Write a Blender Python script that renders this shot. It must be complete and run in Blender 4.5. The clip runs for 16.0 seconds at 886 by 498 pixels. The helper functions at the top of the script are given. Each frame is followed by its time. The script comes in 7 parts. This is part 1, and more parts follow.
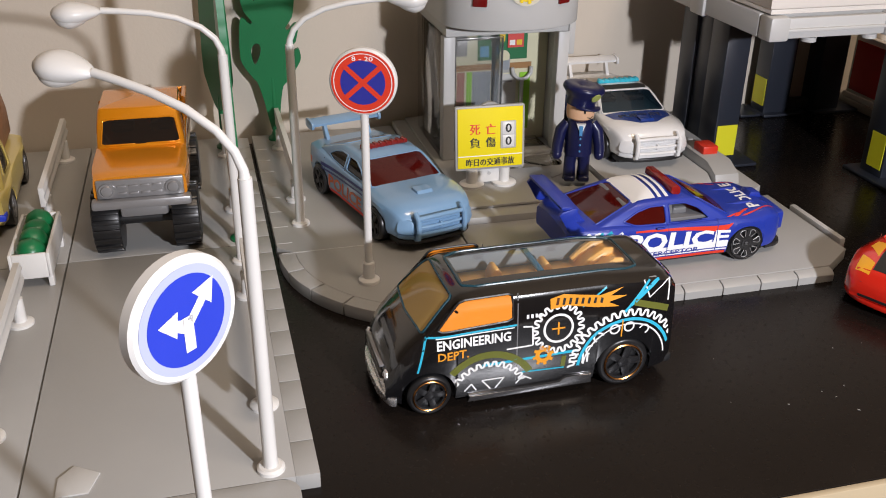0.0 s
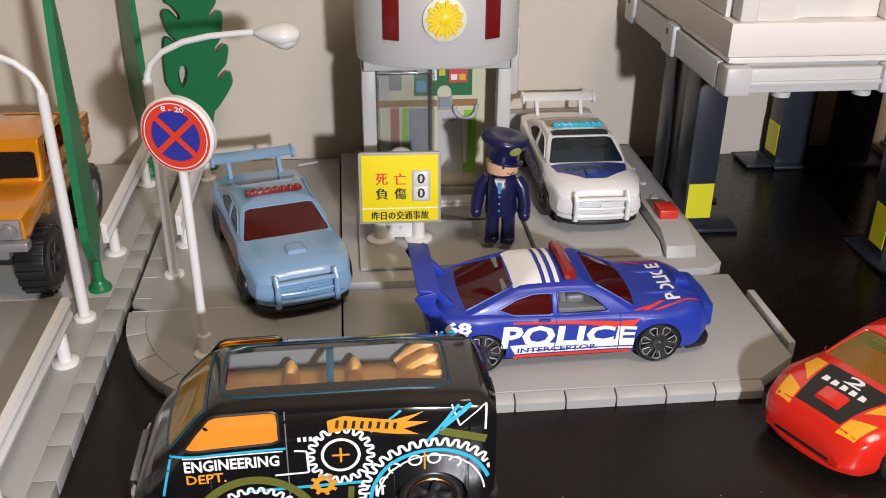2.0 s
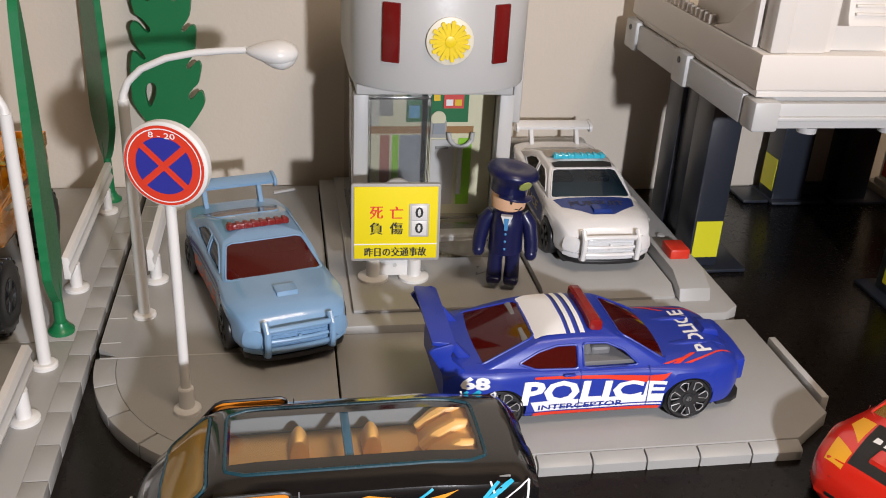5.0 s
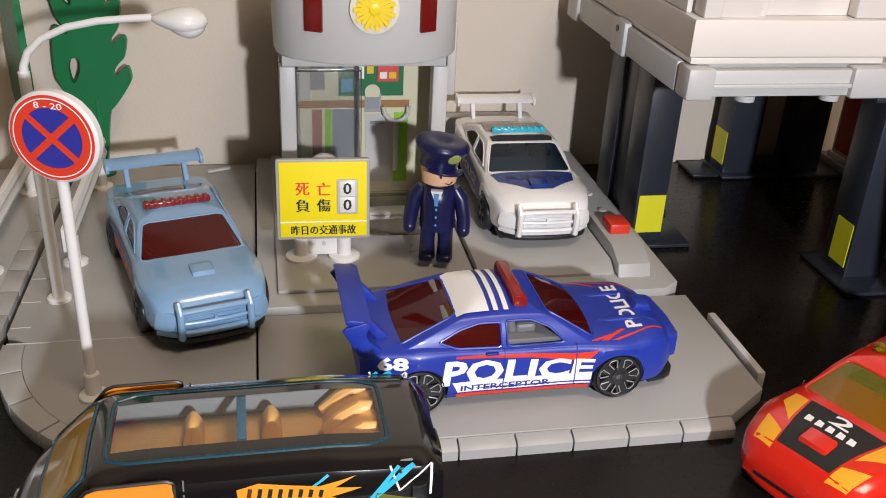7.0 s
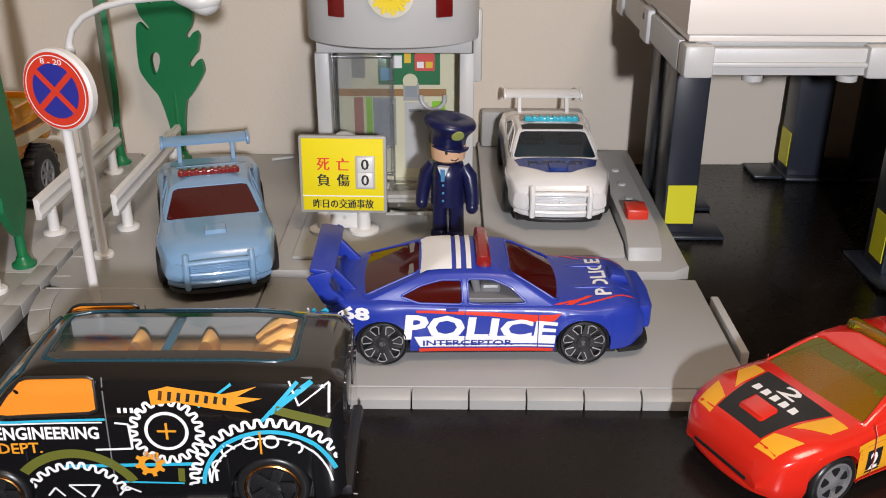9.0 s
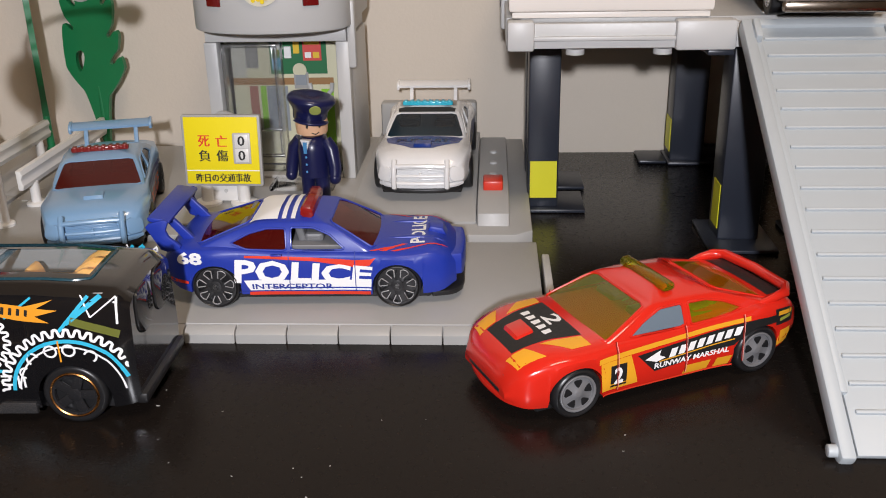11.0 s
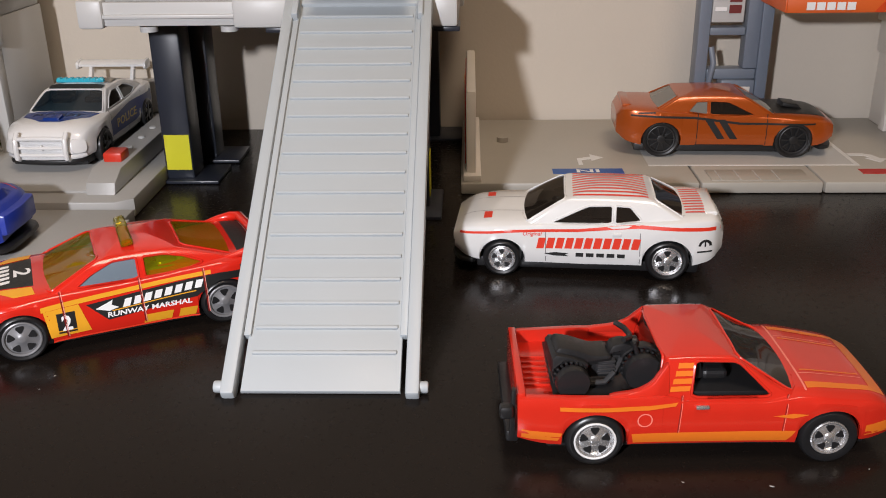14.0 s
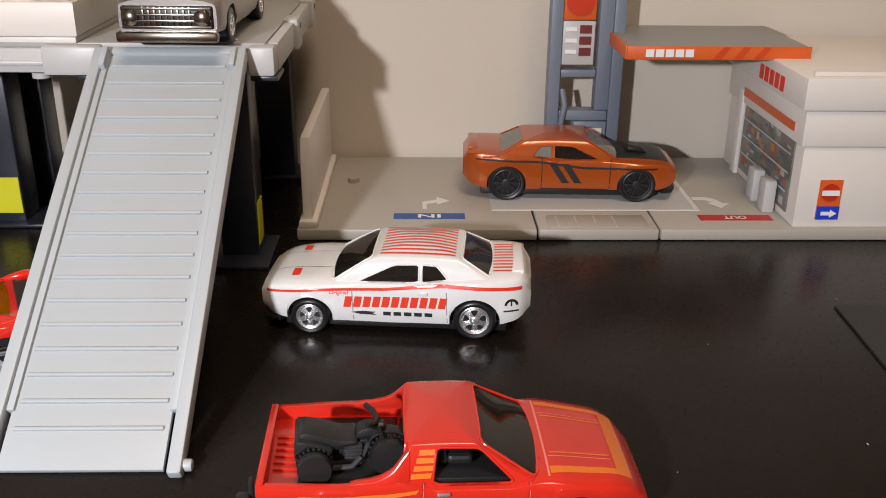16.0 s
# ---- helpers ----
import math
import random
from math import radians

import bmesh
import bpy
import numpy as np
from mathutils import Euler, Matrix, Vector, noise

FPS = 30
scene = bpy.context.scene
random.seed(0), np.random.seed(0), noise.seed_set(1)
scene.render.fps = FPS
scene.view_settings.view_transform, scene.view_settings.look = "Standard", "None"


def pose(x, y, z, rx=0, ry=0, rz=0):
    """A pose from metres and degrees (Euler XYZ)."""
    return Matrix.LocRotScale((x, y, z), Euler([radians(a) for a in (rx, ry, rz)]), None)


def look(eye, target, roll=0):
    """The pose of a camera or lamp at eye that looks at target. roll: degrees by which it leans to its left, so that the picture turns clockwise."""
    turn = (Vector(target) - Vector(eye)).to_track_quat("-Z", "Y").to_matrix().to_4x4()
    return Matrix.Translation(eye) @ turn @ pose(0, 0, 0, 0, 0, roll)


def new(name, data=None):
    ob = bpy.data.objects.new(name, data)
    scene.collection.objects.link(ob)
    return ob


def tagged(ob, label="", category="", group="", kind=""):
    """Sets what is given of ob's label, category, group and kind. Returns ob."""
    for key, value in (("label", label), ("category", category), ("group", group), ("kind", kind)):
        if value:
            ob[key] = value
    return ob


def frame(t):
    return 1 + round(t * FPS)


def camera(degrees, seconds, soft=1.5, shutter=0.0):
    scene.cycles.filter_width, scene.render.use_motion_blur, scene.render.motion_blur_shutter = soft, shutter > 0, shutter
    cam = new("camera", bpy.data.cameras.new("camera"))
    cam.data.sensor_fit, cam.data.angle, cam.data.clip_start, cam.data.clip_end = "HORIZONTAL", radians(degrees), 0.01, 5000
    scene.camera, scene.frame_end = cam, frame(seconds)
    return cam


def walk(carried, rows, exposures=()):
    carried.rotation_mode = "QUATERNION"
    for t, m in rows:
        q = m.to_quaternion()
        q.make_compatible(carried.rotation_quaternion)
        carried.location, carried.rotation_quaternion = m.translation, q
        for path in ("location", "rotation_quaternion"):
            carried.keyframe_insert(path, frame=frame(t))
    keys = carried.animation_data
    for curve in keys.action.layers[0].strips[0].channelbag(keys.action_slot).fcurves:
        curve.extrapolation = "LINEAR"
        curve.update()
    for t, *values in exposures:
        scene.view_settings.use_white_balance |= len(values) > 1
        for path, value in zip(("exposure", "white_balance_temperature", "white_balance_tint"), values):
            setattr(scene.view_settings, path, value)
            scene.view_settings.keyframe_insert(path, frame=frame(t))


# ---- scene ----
cam = camera(50.70, 16.0, soft=1.0)
PATH = [
    (0, (0.06508, -0.02375, 0.13548), (0.17999, 0.40886, -0.08732), 0.638),
    (0.5, (0.08630, -0.01362, 0.13875), (0.18729, 0.42162, -0.08567), -0.031),
    (1, (0.10664, -0.00135, 0.14349), (0.19269, 0.43502, -0.08492), -0.054),
    (1.5, (0.12879, 0.00956, 0.14148), (0.19721, 0.44819, -0.08857), -0.167),
    (2, (0.14550, 0.00808, 0.13917), (0.19263, 0.45065, -0.08867), 0.507),
    (2.5, (0.15295, 0.00805, 0.13891), (0.18266, 0.45414, -0.08498), 0.812),
    (3, (0.16649, -0.00189, 0.14021), (0.18206, 0.44783, -0.07775), 0.744),
    (3.5, (0.17066, -0.00610, 0.14333), (0.18677, 0.44651, -0.06853), 0.412),
    (3.7, (0.16705, -0.00399, 0.14229), (0.18660, 0.44928, -0.06788), 0.517),
    (5.8, (0.11788, 0.04609, 0.13191), (0.23074, 0.47960, -0.09020), 2.890),
    (6, (0.11744, 0.04512, 0.13285), (0.23287, 0.47806, -0.08905), 2.504),
    (6.5, (0.12130, 0.04682, 0.12954), (0.23854, 0.47791, -0.09499), 3.272),
    (7, (0.14570, 0.03790, 0.12852), (0.23597, 0.47532, -0.09624), 3.006),
    (7.5, (0.16927, 0.03054, 0.12268), (0.22895, 0.47285, -0.10270), 2.407),
    (8, (0.17546, 0.02774, 0.12085), (0.20546, 0.47639, -0.09782), 1.149),
    (8.2, (0.17773, 0.02625, 0.12046), (0.19845, 0.47596, -0.09709), 1.056),
    (10.3, (0.22538, 0.00041, 0.10844), (0.19841, 0.46259, -0.08041), -1.549),
    (10.5, (0.23153, -0.00241, 0.10737), (0.20232, 0.45956, -0.08164), -1.534),
    (11, (0.24507, -0.00881, 0.10594), (0.21879, 0.45358, -0.08249), -1.150),
    (11.5, (0.26018, -0.00698, 0.10227), (0.23096, 0.45308, -0.09136), -1.441),
    (12, (0.28343, -0.00400, 0.10139), (0.25694, 0.45366, -0.09822), -1.408),
    (12.5, (0.30702, -0.00925, 0.10401), (0.27787, 0.44988, -0.09184), -1.199),
    (13, (0.32582, -0.01605, 0.10669), (0.29997, 0.44468, -0.08582), -0.703),
    (13.5, (0.34442, -0.02096, 0.10542), (0.32513, 0.44018, -0.08686), -0.511),
    (14, (0.36281, -0.02393, 0.10407), (0.34839, 0.43696, -0.08927), -0.767),
    (14.5, (0.37686, -0.02512, 0.10326), (0.36686, 0.43361, -0.09540), -0.414),
    (15, (0.38762, -0.02612, 0.10535), (0.37900, 0.43081, -0.09747), 0.048),
    (15.5, (0.39875, -0.02469, 0.10989), (0.39323, 0.43254, -0.09239), -0.155),
    (16, (0.40061, -0.01470, 0.11575), (0.41216, 0.44693, -0.07598), 0.532),
]
walk(cam, [(t, look(eye, target, roll)) for t, eye, target, roll in PATH],
     exposures=[(0, -0.03), (2, 0.02), (3.5, -0.13), (6, 0.10), (7, 0.04), (8, -0.02), (11, -0.10), (13, -0.26), (14.5, -0.06), (16, -0.01)])

from mathutils import geometry

# ---- light ----
MM = 0.001
world = bpy.data.worlds.new("room_air")
scene.world = world
world.use_nodes = True
world.node_tree.nodes["Background"].inputs[0].default_value = (1.0, 0.85, 0.7, 1)
world.node_tree.nodes["Background"].inputs[1].default_value = 0.05

torch = bpy.data.lights.new("torch", "SPOT")
torch.energy, torch.color, torch.shadow_soft_size = 8.4, (0.97, 0.965, 1.03), 0.009
torch.spot_size, torch.spot_blend = radians(104), 0.5
new("torch", torch).matrix_world = look((0.242, -0.2, 0.173), (0.255, 0.25, 0.015))

# an unseen warm area lamp, added overhead as fill to lighten the shadows
ceiling_fill = bpy.data.lights.new("ceiling_fill", "AREA")
ceiling_fill.energy, ceiling_fill.color, ceiling_fill.size = 13.0, (1.0, 0.80, 0.62), 0.5
new("ceiling_fill", ceiling_fill).matrix_world = look((0.6, -0.5, 1.55), (0.5, -0.3, 0))


# ---- tools for meshes, all in millimetres ----
def part(name, bm, material, parent=None, label="", sharp=35, smooth=True, extra=()):
    """Link a bmesh, built in millimetres, as one mesh object."""
    bmesh.ops.scale(bm, vec=(MM, MM, MM), verts=bm.verts)
    me = bpy.data.meshes.new(name)
    bm.to_mesh(me)
    bm.free()
    for m in (material, *extra):
        me.materials.append(m)
    if smooth:
        for p in me.polygons:
            p.use_smooth = True
        me.set_sharp_from_angle(angle=radians(sharp))
    ob = new(name, me)
    if parent:
        ob.parent = parent
    if label:
        tagged(ob, label)
    return ob


def thing(name, label, category, x=0, y=0, z=0, turn=0, group="", kind=""):
    ob = new(name)
    ob.empty_display_size = 0.01
    ob.matrix_basis = pose(x * MM, y * MM, z * MM, 0, 0, turn)
    return tagged(ob, label, category, group, kind)


def box(x0, x1, y0, y1, z0, z1, bevel=0.3, bm=None, seg=2):
    own = bmesh.new()
    bmesh.ops.create_cube(own, size=1)
    bmesh.ops.scale(own, vec=(x1 - x0, y1 - y0, z1 - z0), verts=own.verts)
    bmesh.ops.translate(own, vec=((x0 + x1) / 2, (y0 + y1) / 2, (z0 + z1) / 2), verts=own.verts)
    if bevel:
        bmesh.ops.bevel(own, geom=own.edges[:], offset=bevel, segments=seg, affect="EDGES", profile=0.5)
    return join(bm, own)


def join(bm, own):
    if bm is None:
        return own
    me = bpy.data.meshes.new("tmp")
    own.to_mesh(me)
    own.free()
    bm.from_mesh(me)
    bpy.data.meshes.remove(me)
    return bm


def moved(bm, m):
    bmesh.ops.transform(bm, matrix=m, verts=bm.verts)
    return bm


def rod(p0, p1, r0, r1=None, seg=16, bm=None, bevel=0.0):
    r1 = r0 if r1 is None else r1
    own = bmesh.new()
    p0, p1 = Vector(p0), Vector(p1)
    d = p1 - p0
    bmesh.ops.create_cone(own, cap_ends=True, segments=seg, radius1=r0, radius2=r1, depth=d.length)
    if bevel:
        caps = [e for e in own.edges if abs(e.verts[0].co.z - e.verts[1].co.z) < 1e-6]
        bmesh.ops.bevel(own, geom=caps, offset=bevel, segments=2, affect="EDGES", profile=0.5)
    moved(own, Matrix.Translation((p0 + p1) / 2) @ d.to_track_quat("Z", "Y").to_matrix().to_4x4())
    return join(bm, own)


def prism(outline, lo, hi, plane="xy", bevel=0.0, bm=None):
    """An outline of (a, b) points drawn out from lo to hi across its plane."""
    own = bmesh.new()
    place = {"xy": lambda a, b, c: (a, b, c), "xz": lambda a, b, c: (a, c, b), "yz": lambda a, b, c: (c, a, b)}[plane]
    low = [own.verts.new(place(a, b, lo)) for a, b in outline]
    high = [own.verts.new(place(a, b, hi)) for a, b in outline]
    n = len(outline)
    f0 = own.faces.new(low)
    f1 = own.faces.new(high)
    for i in range(n):
        own.faces.new((low[i], low[(i + 1) % n], high[(i + 1) % n], high[i]))
    bmesh.ops.recalc_face_normals(own, faces=own.faces)
    if bevel:
        bmesh.ops.bevel(own, geom=list({*f0.edges, *f1.edges}), offset=bevel, segments=2, affect="EDGES", profile=0.5)
    return join(bm, own)


def lathe(profile, seg=24, bm=None, axis="z", cap=True):
    """A turned shape from (radius, height) points."""
    own = bmesh.new()
    rings = []
    for r, h in profile:
        if r < 1e-6:
            rings.append([own.verts.new((0, 0, h))])
        else:
            rings.append([own.verts.new((r * math.cos(2 * math.pi * k / seg), r * math.sin(2 * math.pi * k / seg), h)) for k in range(seg)])
    for a, b in zip(rings, rings[1:]):
        for k in range(seg):
            q = [a[k % len(a)], a[(k + 1) % len(a)], b[(k + 1) % len(b)], b[k % len(b)]]
            q = [v for i, v in enumerate(q) if v not in q[:i]]
            if len(q) > 2:
                own.faces.new(q)
    for ring in (rings[0], rings[-1]):
        if cap and len(ring) > 2:
            own.faces.new(ring)
    bmesh.ops.recalc_face_normals(own, faces=own.faces)
    if axis == "y":
        moved(own, Matrix.Rotation(radians(90), 4, "X"))
    if axis == "x":
        moved(own, Matrix.Rotation(radians(90), 4, "Y"))
    return join(bm, own)


def tube(points, radii, seg=10, bm=None):
    own = bmesh.new()
    points = [Vector(p) for p in points]
    if not hasattr(radii, "__len__"):
        radii = [radii] * len(points)
    rings = []
    for i, (p, r) in enumerate(zip(points, radii)):
        d = (points[min(i + 1, len(points) - 1)] - points[max(i - 1, 0)]).normalized()
        q = d.to_track_quat("Z", "Y").to_matrix()
        rings.append([own.verts.new(p + q @ Vector((r * math.cos(2 * math.pi * k / seg), r * math.sin(2 * math.pi * k / seg), 0))) for k in range(seg)])
    for a, b in zip(rings, rings[1:]):
        # match the rings where their frames turn
        s = min(range(seg), key=lambda j: sum((a[k].co - b[(k + j) % seg].co).length for k in range(0, seg, 3)))
        for k in range(seg):
            own.faces.new((a[k], a[(k + 1) % seg], b[(k + 1 + s) % seg], b[(k + s) % seg]))
    own.faces.new(rings[0])
    own.faces.new(rings[-1])
    bmesh.ops.recalc_face_normals(own, faces=own.faces)
    return join(bm, own)


def ball(c, r, bm=None, squash=(1, 1, 1), seg=14):
    own = bmesh.new()
    bmesh.ops.create_uvsphere(own, u_segments=seg, v_segments=max(6, seg * 2 // 3), radius=r)
    moved(own, Matrix.Translation(c) @ Matrix.Diagonal((*squash, 1)))
    return join(bm, own)


def arc(cx, cy, r, a0, a1, n=10):
    return [(cx + r * math.cos(radians(a0 + (a1 - a0) * k / n)), cy + r * math.sin(radians(a0 + (a1 - a0) * k / n))) for k in range(n + 1)]


def round_rect(x0, x1, y0, y1, r, n=5):
    return arc(x1 - r, y0 + r, r, -90, 0, n) + arc(x1 - r, y1 - r, r, 0, 90, n) + arc(x0 + r, y1 - r, r, 90, 180, n) + arc(x0 + r, y0 + r, r, 180, 270, n)


def lettering(text, x0, x1, z0, z1, bold=0.0, shear=0.0):
    """Flat letters of the built-in font, as (vertices, faces), that fill the rectangle."""
    cu = bpy.data.curves.new("letters", "FONT")
    cu.body, cu.offset, cu.shear, cu.resolution_u = text, bold, shear, 2
    ob = new("letters", cu)
    bpy.context.view_layer.update()
    me = bpy.data.meshes.new_from_object(ob.evaluated_get(bpy.context.evaluated_depsgraph_get()))
    vs = np.array([v.co[:2] for v in me.vertices]).reshape(-1, 2)
    fs = [tuple(p.vertices) for p in me.polygons]
    bpy.data.objects.remove(ob)
    bpy.data.curves.remove(cu)
    bpy.data.meshes.remove(me)
    lo, hi = vs.min(0), vs.max(0)
    vs = (vs - lo) / np.maximum(hi - lo, 1e-9) * [x1 - x0, z1 - z0] + [x0, z0]
    return vs, fs


def sheet(vs, fs, place, bm=None):
    """Faces of flat (a, b) points, each laid where place(a, b) says."""
    own = bm or bmesh.new()
    made = [own.verts.new(place(a, b)) for a, b in vs]
    for f in fs:
        try:
            own.faces.new([made[i] for i in f])
        except ValueError:
            pass
    return own


def fill(outline, step=2.0, step2=None):
    """A flat outline cut into small cells, as (vertices, faces)."""
    own = bmesh.new()
    own.faces.new([own.verts.new((a, b, 0)) for a, b in outline])
    for axis, d in ((0, step), (1, step2 or step)):
        lo, hi = min(p[axis] for p in outline), max(p[axis] for p in outline)
        for k in range(1, int((hi - lo) / d) + 1):
            bmesh.ops.bisect_plane(own, geom=own.verts[:] + own.edges[:] + own.faces[:], plane_co=[(lo + k * d) * (axis == i) for i in range(3)], plane_no=[float(axis == i) for i in range(3)])
    own.verts.index_update()
    out = [(v.co.x, v.co.y) for v in own.verts], [tuple(v.index for v in f.verts) for f in own.faces]
    own.free()
    return out


# ---- materials ----
def mat(name, col, rough=0.4, metal=0.0, coat=0.0, var=0.06, scale=120, bump=0.05, grain=1500, depth=0.00008, sheen=0.5):
    m = bpy.data.materials.new(name)
    m.use_nodes = True
    t = m.node_tree
    n, link = t.nodes, t.links.new
    b = n["Principled BSDF"]
    where = n.new("ShaderNodeTexCoord")
    big = n.new("ShaderNodeTexNoise")
    big.inputs["Scale"].default_value, big.inputs["Detail"].default_value = scale, 5
    fine = n.new("ShaderNodeTexNoise")
    fine.inputs["Scale"].default_value, fine.inputs["Detail"].default_value = grain, 3
    link(where.outputs["Object"], big.inputs["Vector"])
    link(where.outputs["Object"], fine.inputs["Vector"])
    mix = n.new("ShaderNodeMix")
    mix.data_type = "RGBA"
    mix.inputs["A"].default_value = (*[c * (1 - var) for c in col], 1)
    mix.inputs["B"].default_value = (*[min(1, c * (1 + var)) for c in col], 1)
    link(big.outputs["Fac"], mix.inputs["Factor"])
    link(mix.outputs["Result"], b.inputs["Base Color"])
    rr = n.new("ShaderNodeMapRange")
    rr.inputs["To Min"].default_value, rr.inputs["To Max"].default_value = max(0.02, rough * 0.75), min(1, rough * 1.3)
    link(fine.outputs["Fac"], rr.inputs["Value"])
    link(rr.outputs["Result"], b.inputs["Roughness"])
    b.inputs["Metallic"].default_value = metal
    b.inputs["Specular IOR Level"].default_value = sheen
    b.inputs["Coat Weight"].default_value = coat
    b.inputs["Coat Roughness"].default_value = 0.06
    if bump:
        bu = n.new("ShaderNodeBump")
        bu.inputs["Strength"].default_value, bu.inputs["Distance"].default_value = bump, depth
        link(fine.outputs["Fac"], bu.inputs["Height"])
        link(bu.outputs["Normal"], b.inputs["Normal"])
    return m


def glass(name, tint, gloss=0.06, body=None, solid=0.0):
    """Thin tinted clear plastic: what is behind shows through, and the surface mirrors at a slant."""
    m = bpy.data.materials.new(name)
    m.use_nodes = True
    t = m.node_tree
    n, link = t.nodes, t.links.new
    n.remove(n["Principled BSDF"])
    see, gl, mix, fr = n.new("ShaderNodeBsdfTransparent"), n.new("ShaderNodeBsdfGlossy"), n.new("ShaderNodeMixShader"), n.new("ShaderNodeFresnel")
    see.inputs["Color"].default_value = (*tint, 1)
    gl.inputs["Roughness"].default_value = gloss
    fr.inputs["IOR"].default_value = 1.5
    link(fr.outputs["Fac"], mix.inputs["Fac"])
    if body:
        # dyed plastic also scatters some of the light that enters it
        dye, blend = n.new("ShaderNodeBsdfDiffuse"), n.new("ShaderNodeMixShader")
        dye.inputs["Color"].default_value = (*body, 1)
        blend.inputs["Fac"].default_value = solid
        link(see.outputs["BSDF"], blend.inputs[1])
        link(dye.outputs["BSDF"], blend.inputs[2])
        link(blend.outputs["Shader"], mix.inputs[1])
    else:
        link(see.outputs["BSDF"], mix.inputs[1])
    link(gl.outputs["BSDF"], mix.inputs[2])
    link(mix.outputs["Shader"], n["Material Output"].inputs["Surface"])
    return m


GREY = mat("grey_plastic", (0.352, 0.35, 0.34), 0.42, var=0.05, scale=60, bump=0.12)
GREY_LIGHT = mat("light_grey_plastic", (0.50, 0.50, 0.49), 0.4, var=0.04, scale=60, bump=0.1)
GREY_DARK = mat("mid_grey_plastic", (0.26, 0.26, 0.25), 0.42, var=0.05, scale=60, bump=0.1)
WHITE = mat("white_plastic", (0.70, 0.695, 0.68), 0.35, var=0.03, scale=80)
CREAM = mat("cream_white_plastic", (0.73, 0.685, 0.63), 0.38, var=0.03, scale=60)
NAVY = mat("dark_navy_plastic", (0.022, 0.026, 0.037), 0.33, var=0.15, scale=90)
GREEN = mat("green_plastic", (0.008, 0.16, 0.055), 0.35, var=0.12, scale=90)
YELLOW = mat("yellow_sticker", (0.72, 0.68, 0.02), 0.45, var=0.03)
YELLOW_SIGN = mat("yellow_board", (0.82, 0.68, 0.01), 0.6, var=0.02, sheen=0.25)
INK = mat("black_print", (0.012, 0.012, 0.012), 0.5, var=0.05)
RED_INK = mat("red_print", (0.72, 0.04, 0.015), 0.45, var=0.05)
WHITE_INK = mat("white_print", (0.82, 0.82, 0.82), 0.5, var=0.03)
BLUE_INK = mat("blue_print", (0.02, 0.05, 0.55), 0.4, var=0.05)
RED_BTN = mat("red_plastic", (0.62, 0.035, 0.015), 0.35, var=0.06)
RUBBER = mat("black_wheel_plastic", (0.012, 0.012, 0.013), 0.32, var=0.2, scale=300)
CHROME = mat("chrome_plating", (0.82, 0.82, 0.83), 0.26, metal=0.85, var=0.06, bump=0.1)
STEEL = mat("grey_wheel_plastic", (0.24, 0.24, 0.25), 0.35, metal=0.4)
BASE_BLACK = mat("black_chassis_plastic", (0.012, 0.012, 0.013), 0.4, var=0.1)
CLEAR = glass("clear_plastic", (0.955, 0.96, 0.96), 0.05)
FROST = glass("hazy_clear_plastic", (0.88, 0.88, 0.88), 0.15, (0.5, 0.5, 0.5), 0.07)
GLASS_DARK = glass("smoke_glass", (0.16, 0.14, 0.12), 0.05, (0.03, 0.024, 0.02), 0.5)
GLASS_RED = glass("red_tinted_glass", (0.38, 0.03, 0.015), 0.05, (0.11, 0.008, 0.006), 0.5)
GLASS_YELLOW = glass("yellow_tinted_glass", (0.85, 0.78, 0.04), 0.05, (0.55, 0.50, 0.012), 0.16)
GLASS_BLUE = glass("blue_tinted_glass", (0.22, 0.36, 0.46), 0.05, (0.015, 0.04, 0.07), 0.2)

# ---- the room and the table ----
WALL = mat("beige_wallpaper", (0.60, 0.54, 0.46), 0.75, var=0.05, scale=14, bump=0.35, grain=900, depth=0.0002)
TABLE = mat("black_brown_laminate", (0.0095, 0.0072, 0.0060), 0.25, var=0.3, scale=30, bump=0.04, grain=700, sheen=0.22)
EDGE = mat("beige_edge_band", (0.42, 0.34, 0.22), 0.5)
ROOM = mat("room_paint", (0.55, 0.48, 0.39), 0.8, var=0.05, scale=4)
FLOOR = mat("wood_floor", (0.2, 0.12, 0.07), 0.45, var=0.3, scale=6)


def setting(name, bm, material, label, category):
    return tagged(part(name, bm, material, label=label), category=category, kind="structure")


setting("wall_north", box(-1300, 1900, 355, 455, -760, 1650, 0), WALL, "plain beige papered wall behind the toys", "wall")
setting("wall_south", box(-1300, 1900, -2300, -2200, -760, 1650, 0), ROOM, "plain painted wall of the room", "wall")
setting("wall_west", box(-1400, -1300, -2300, 455, -760, 1650, 0), ROOM, "plain painted side wall of the room", "wall")
setting("wall_east", box(1900, 2000, -2300, 455, -760, 1650, 0), ROOM, "plain painted side wall of the room", "wall")
setting("ceiling", box(-1400, 2000, -2300, 455, 1650, 1750, 0), ROOM, "plain painted ceiling", "ceiling")
setting("floor", box(-1400, 2000, -2300, 455, -860, -760, 0), FLOOR, "brown wooden floor", "floor")

desk = thing("table", "glossy black-brown laminate tabletop with a beige edge", "table")
part("tabletop", box(-700, 1300, 108, 354, -25, 0, 0.4), TABLE, desk)
part("edge_band", box(-700, 1300, 106.2, 107.9, -25, -0.25, 0.3), EDGE, desk, "thin beige edge band")
for x, y in ((-650, 150), (1250, 150), (-650, 310), (1250, 310)):
    part("leg", box(x - 25, x + 25, y - 25, y + 25, -760, -25.05, 1), TABLE, desk)

# ---- the grey street tiles on the table ----
TOP = 4.0


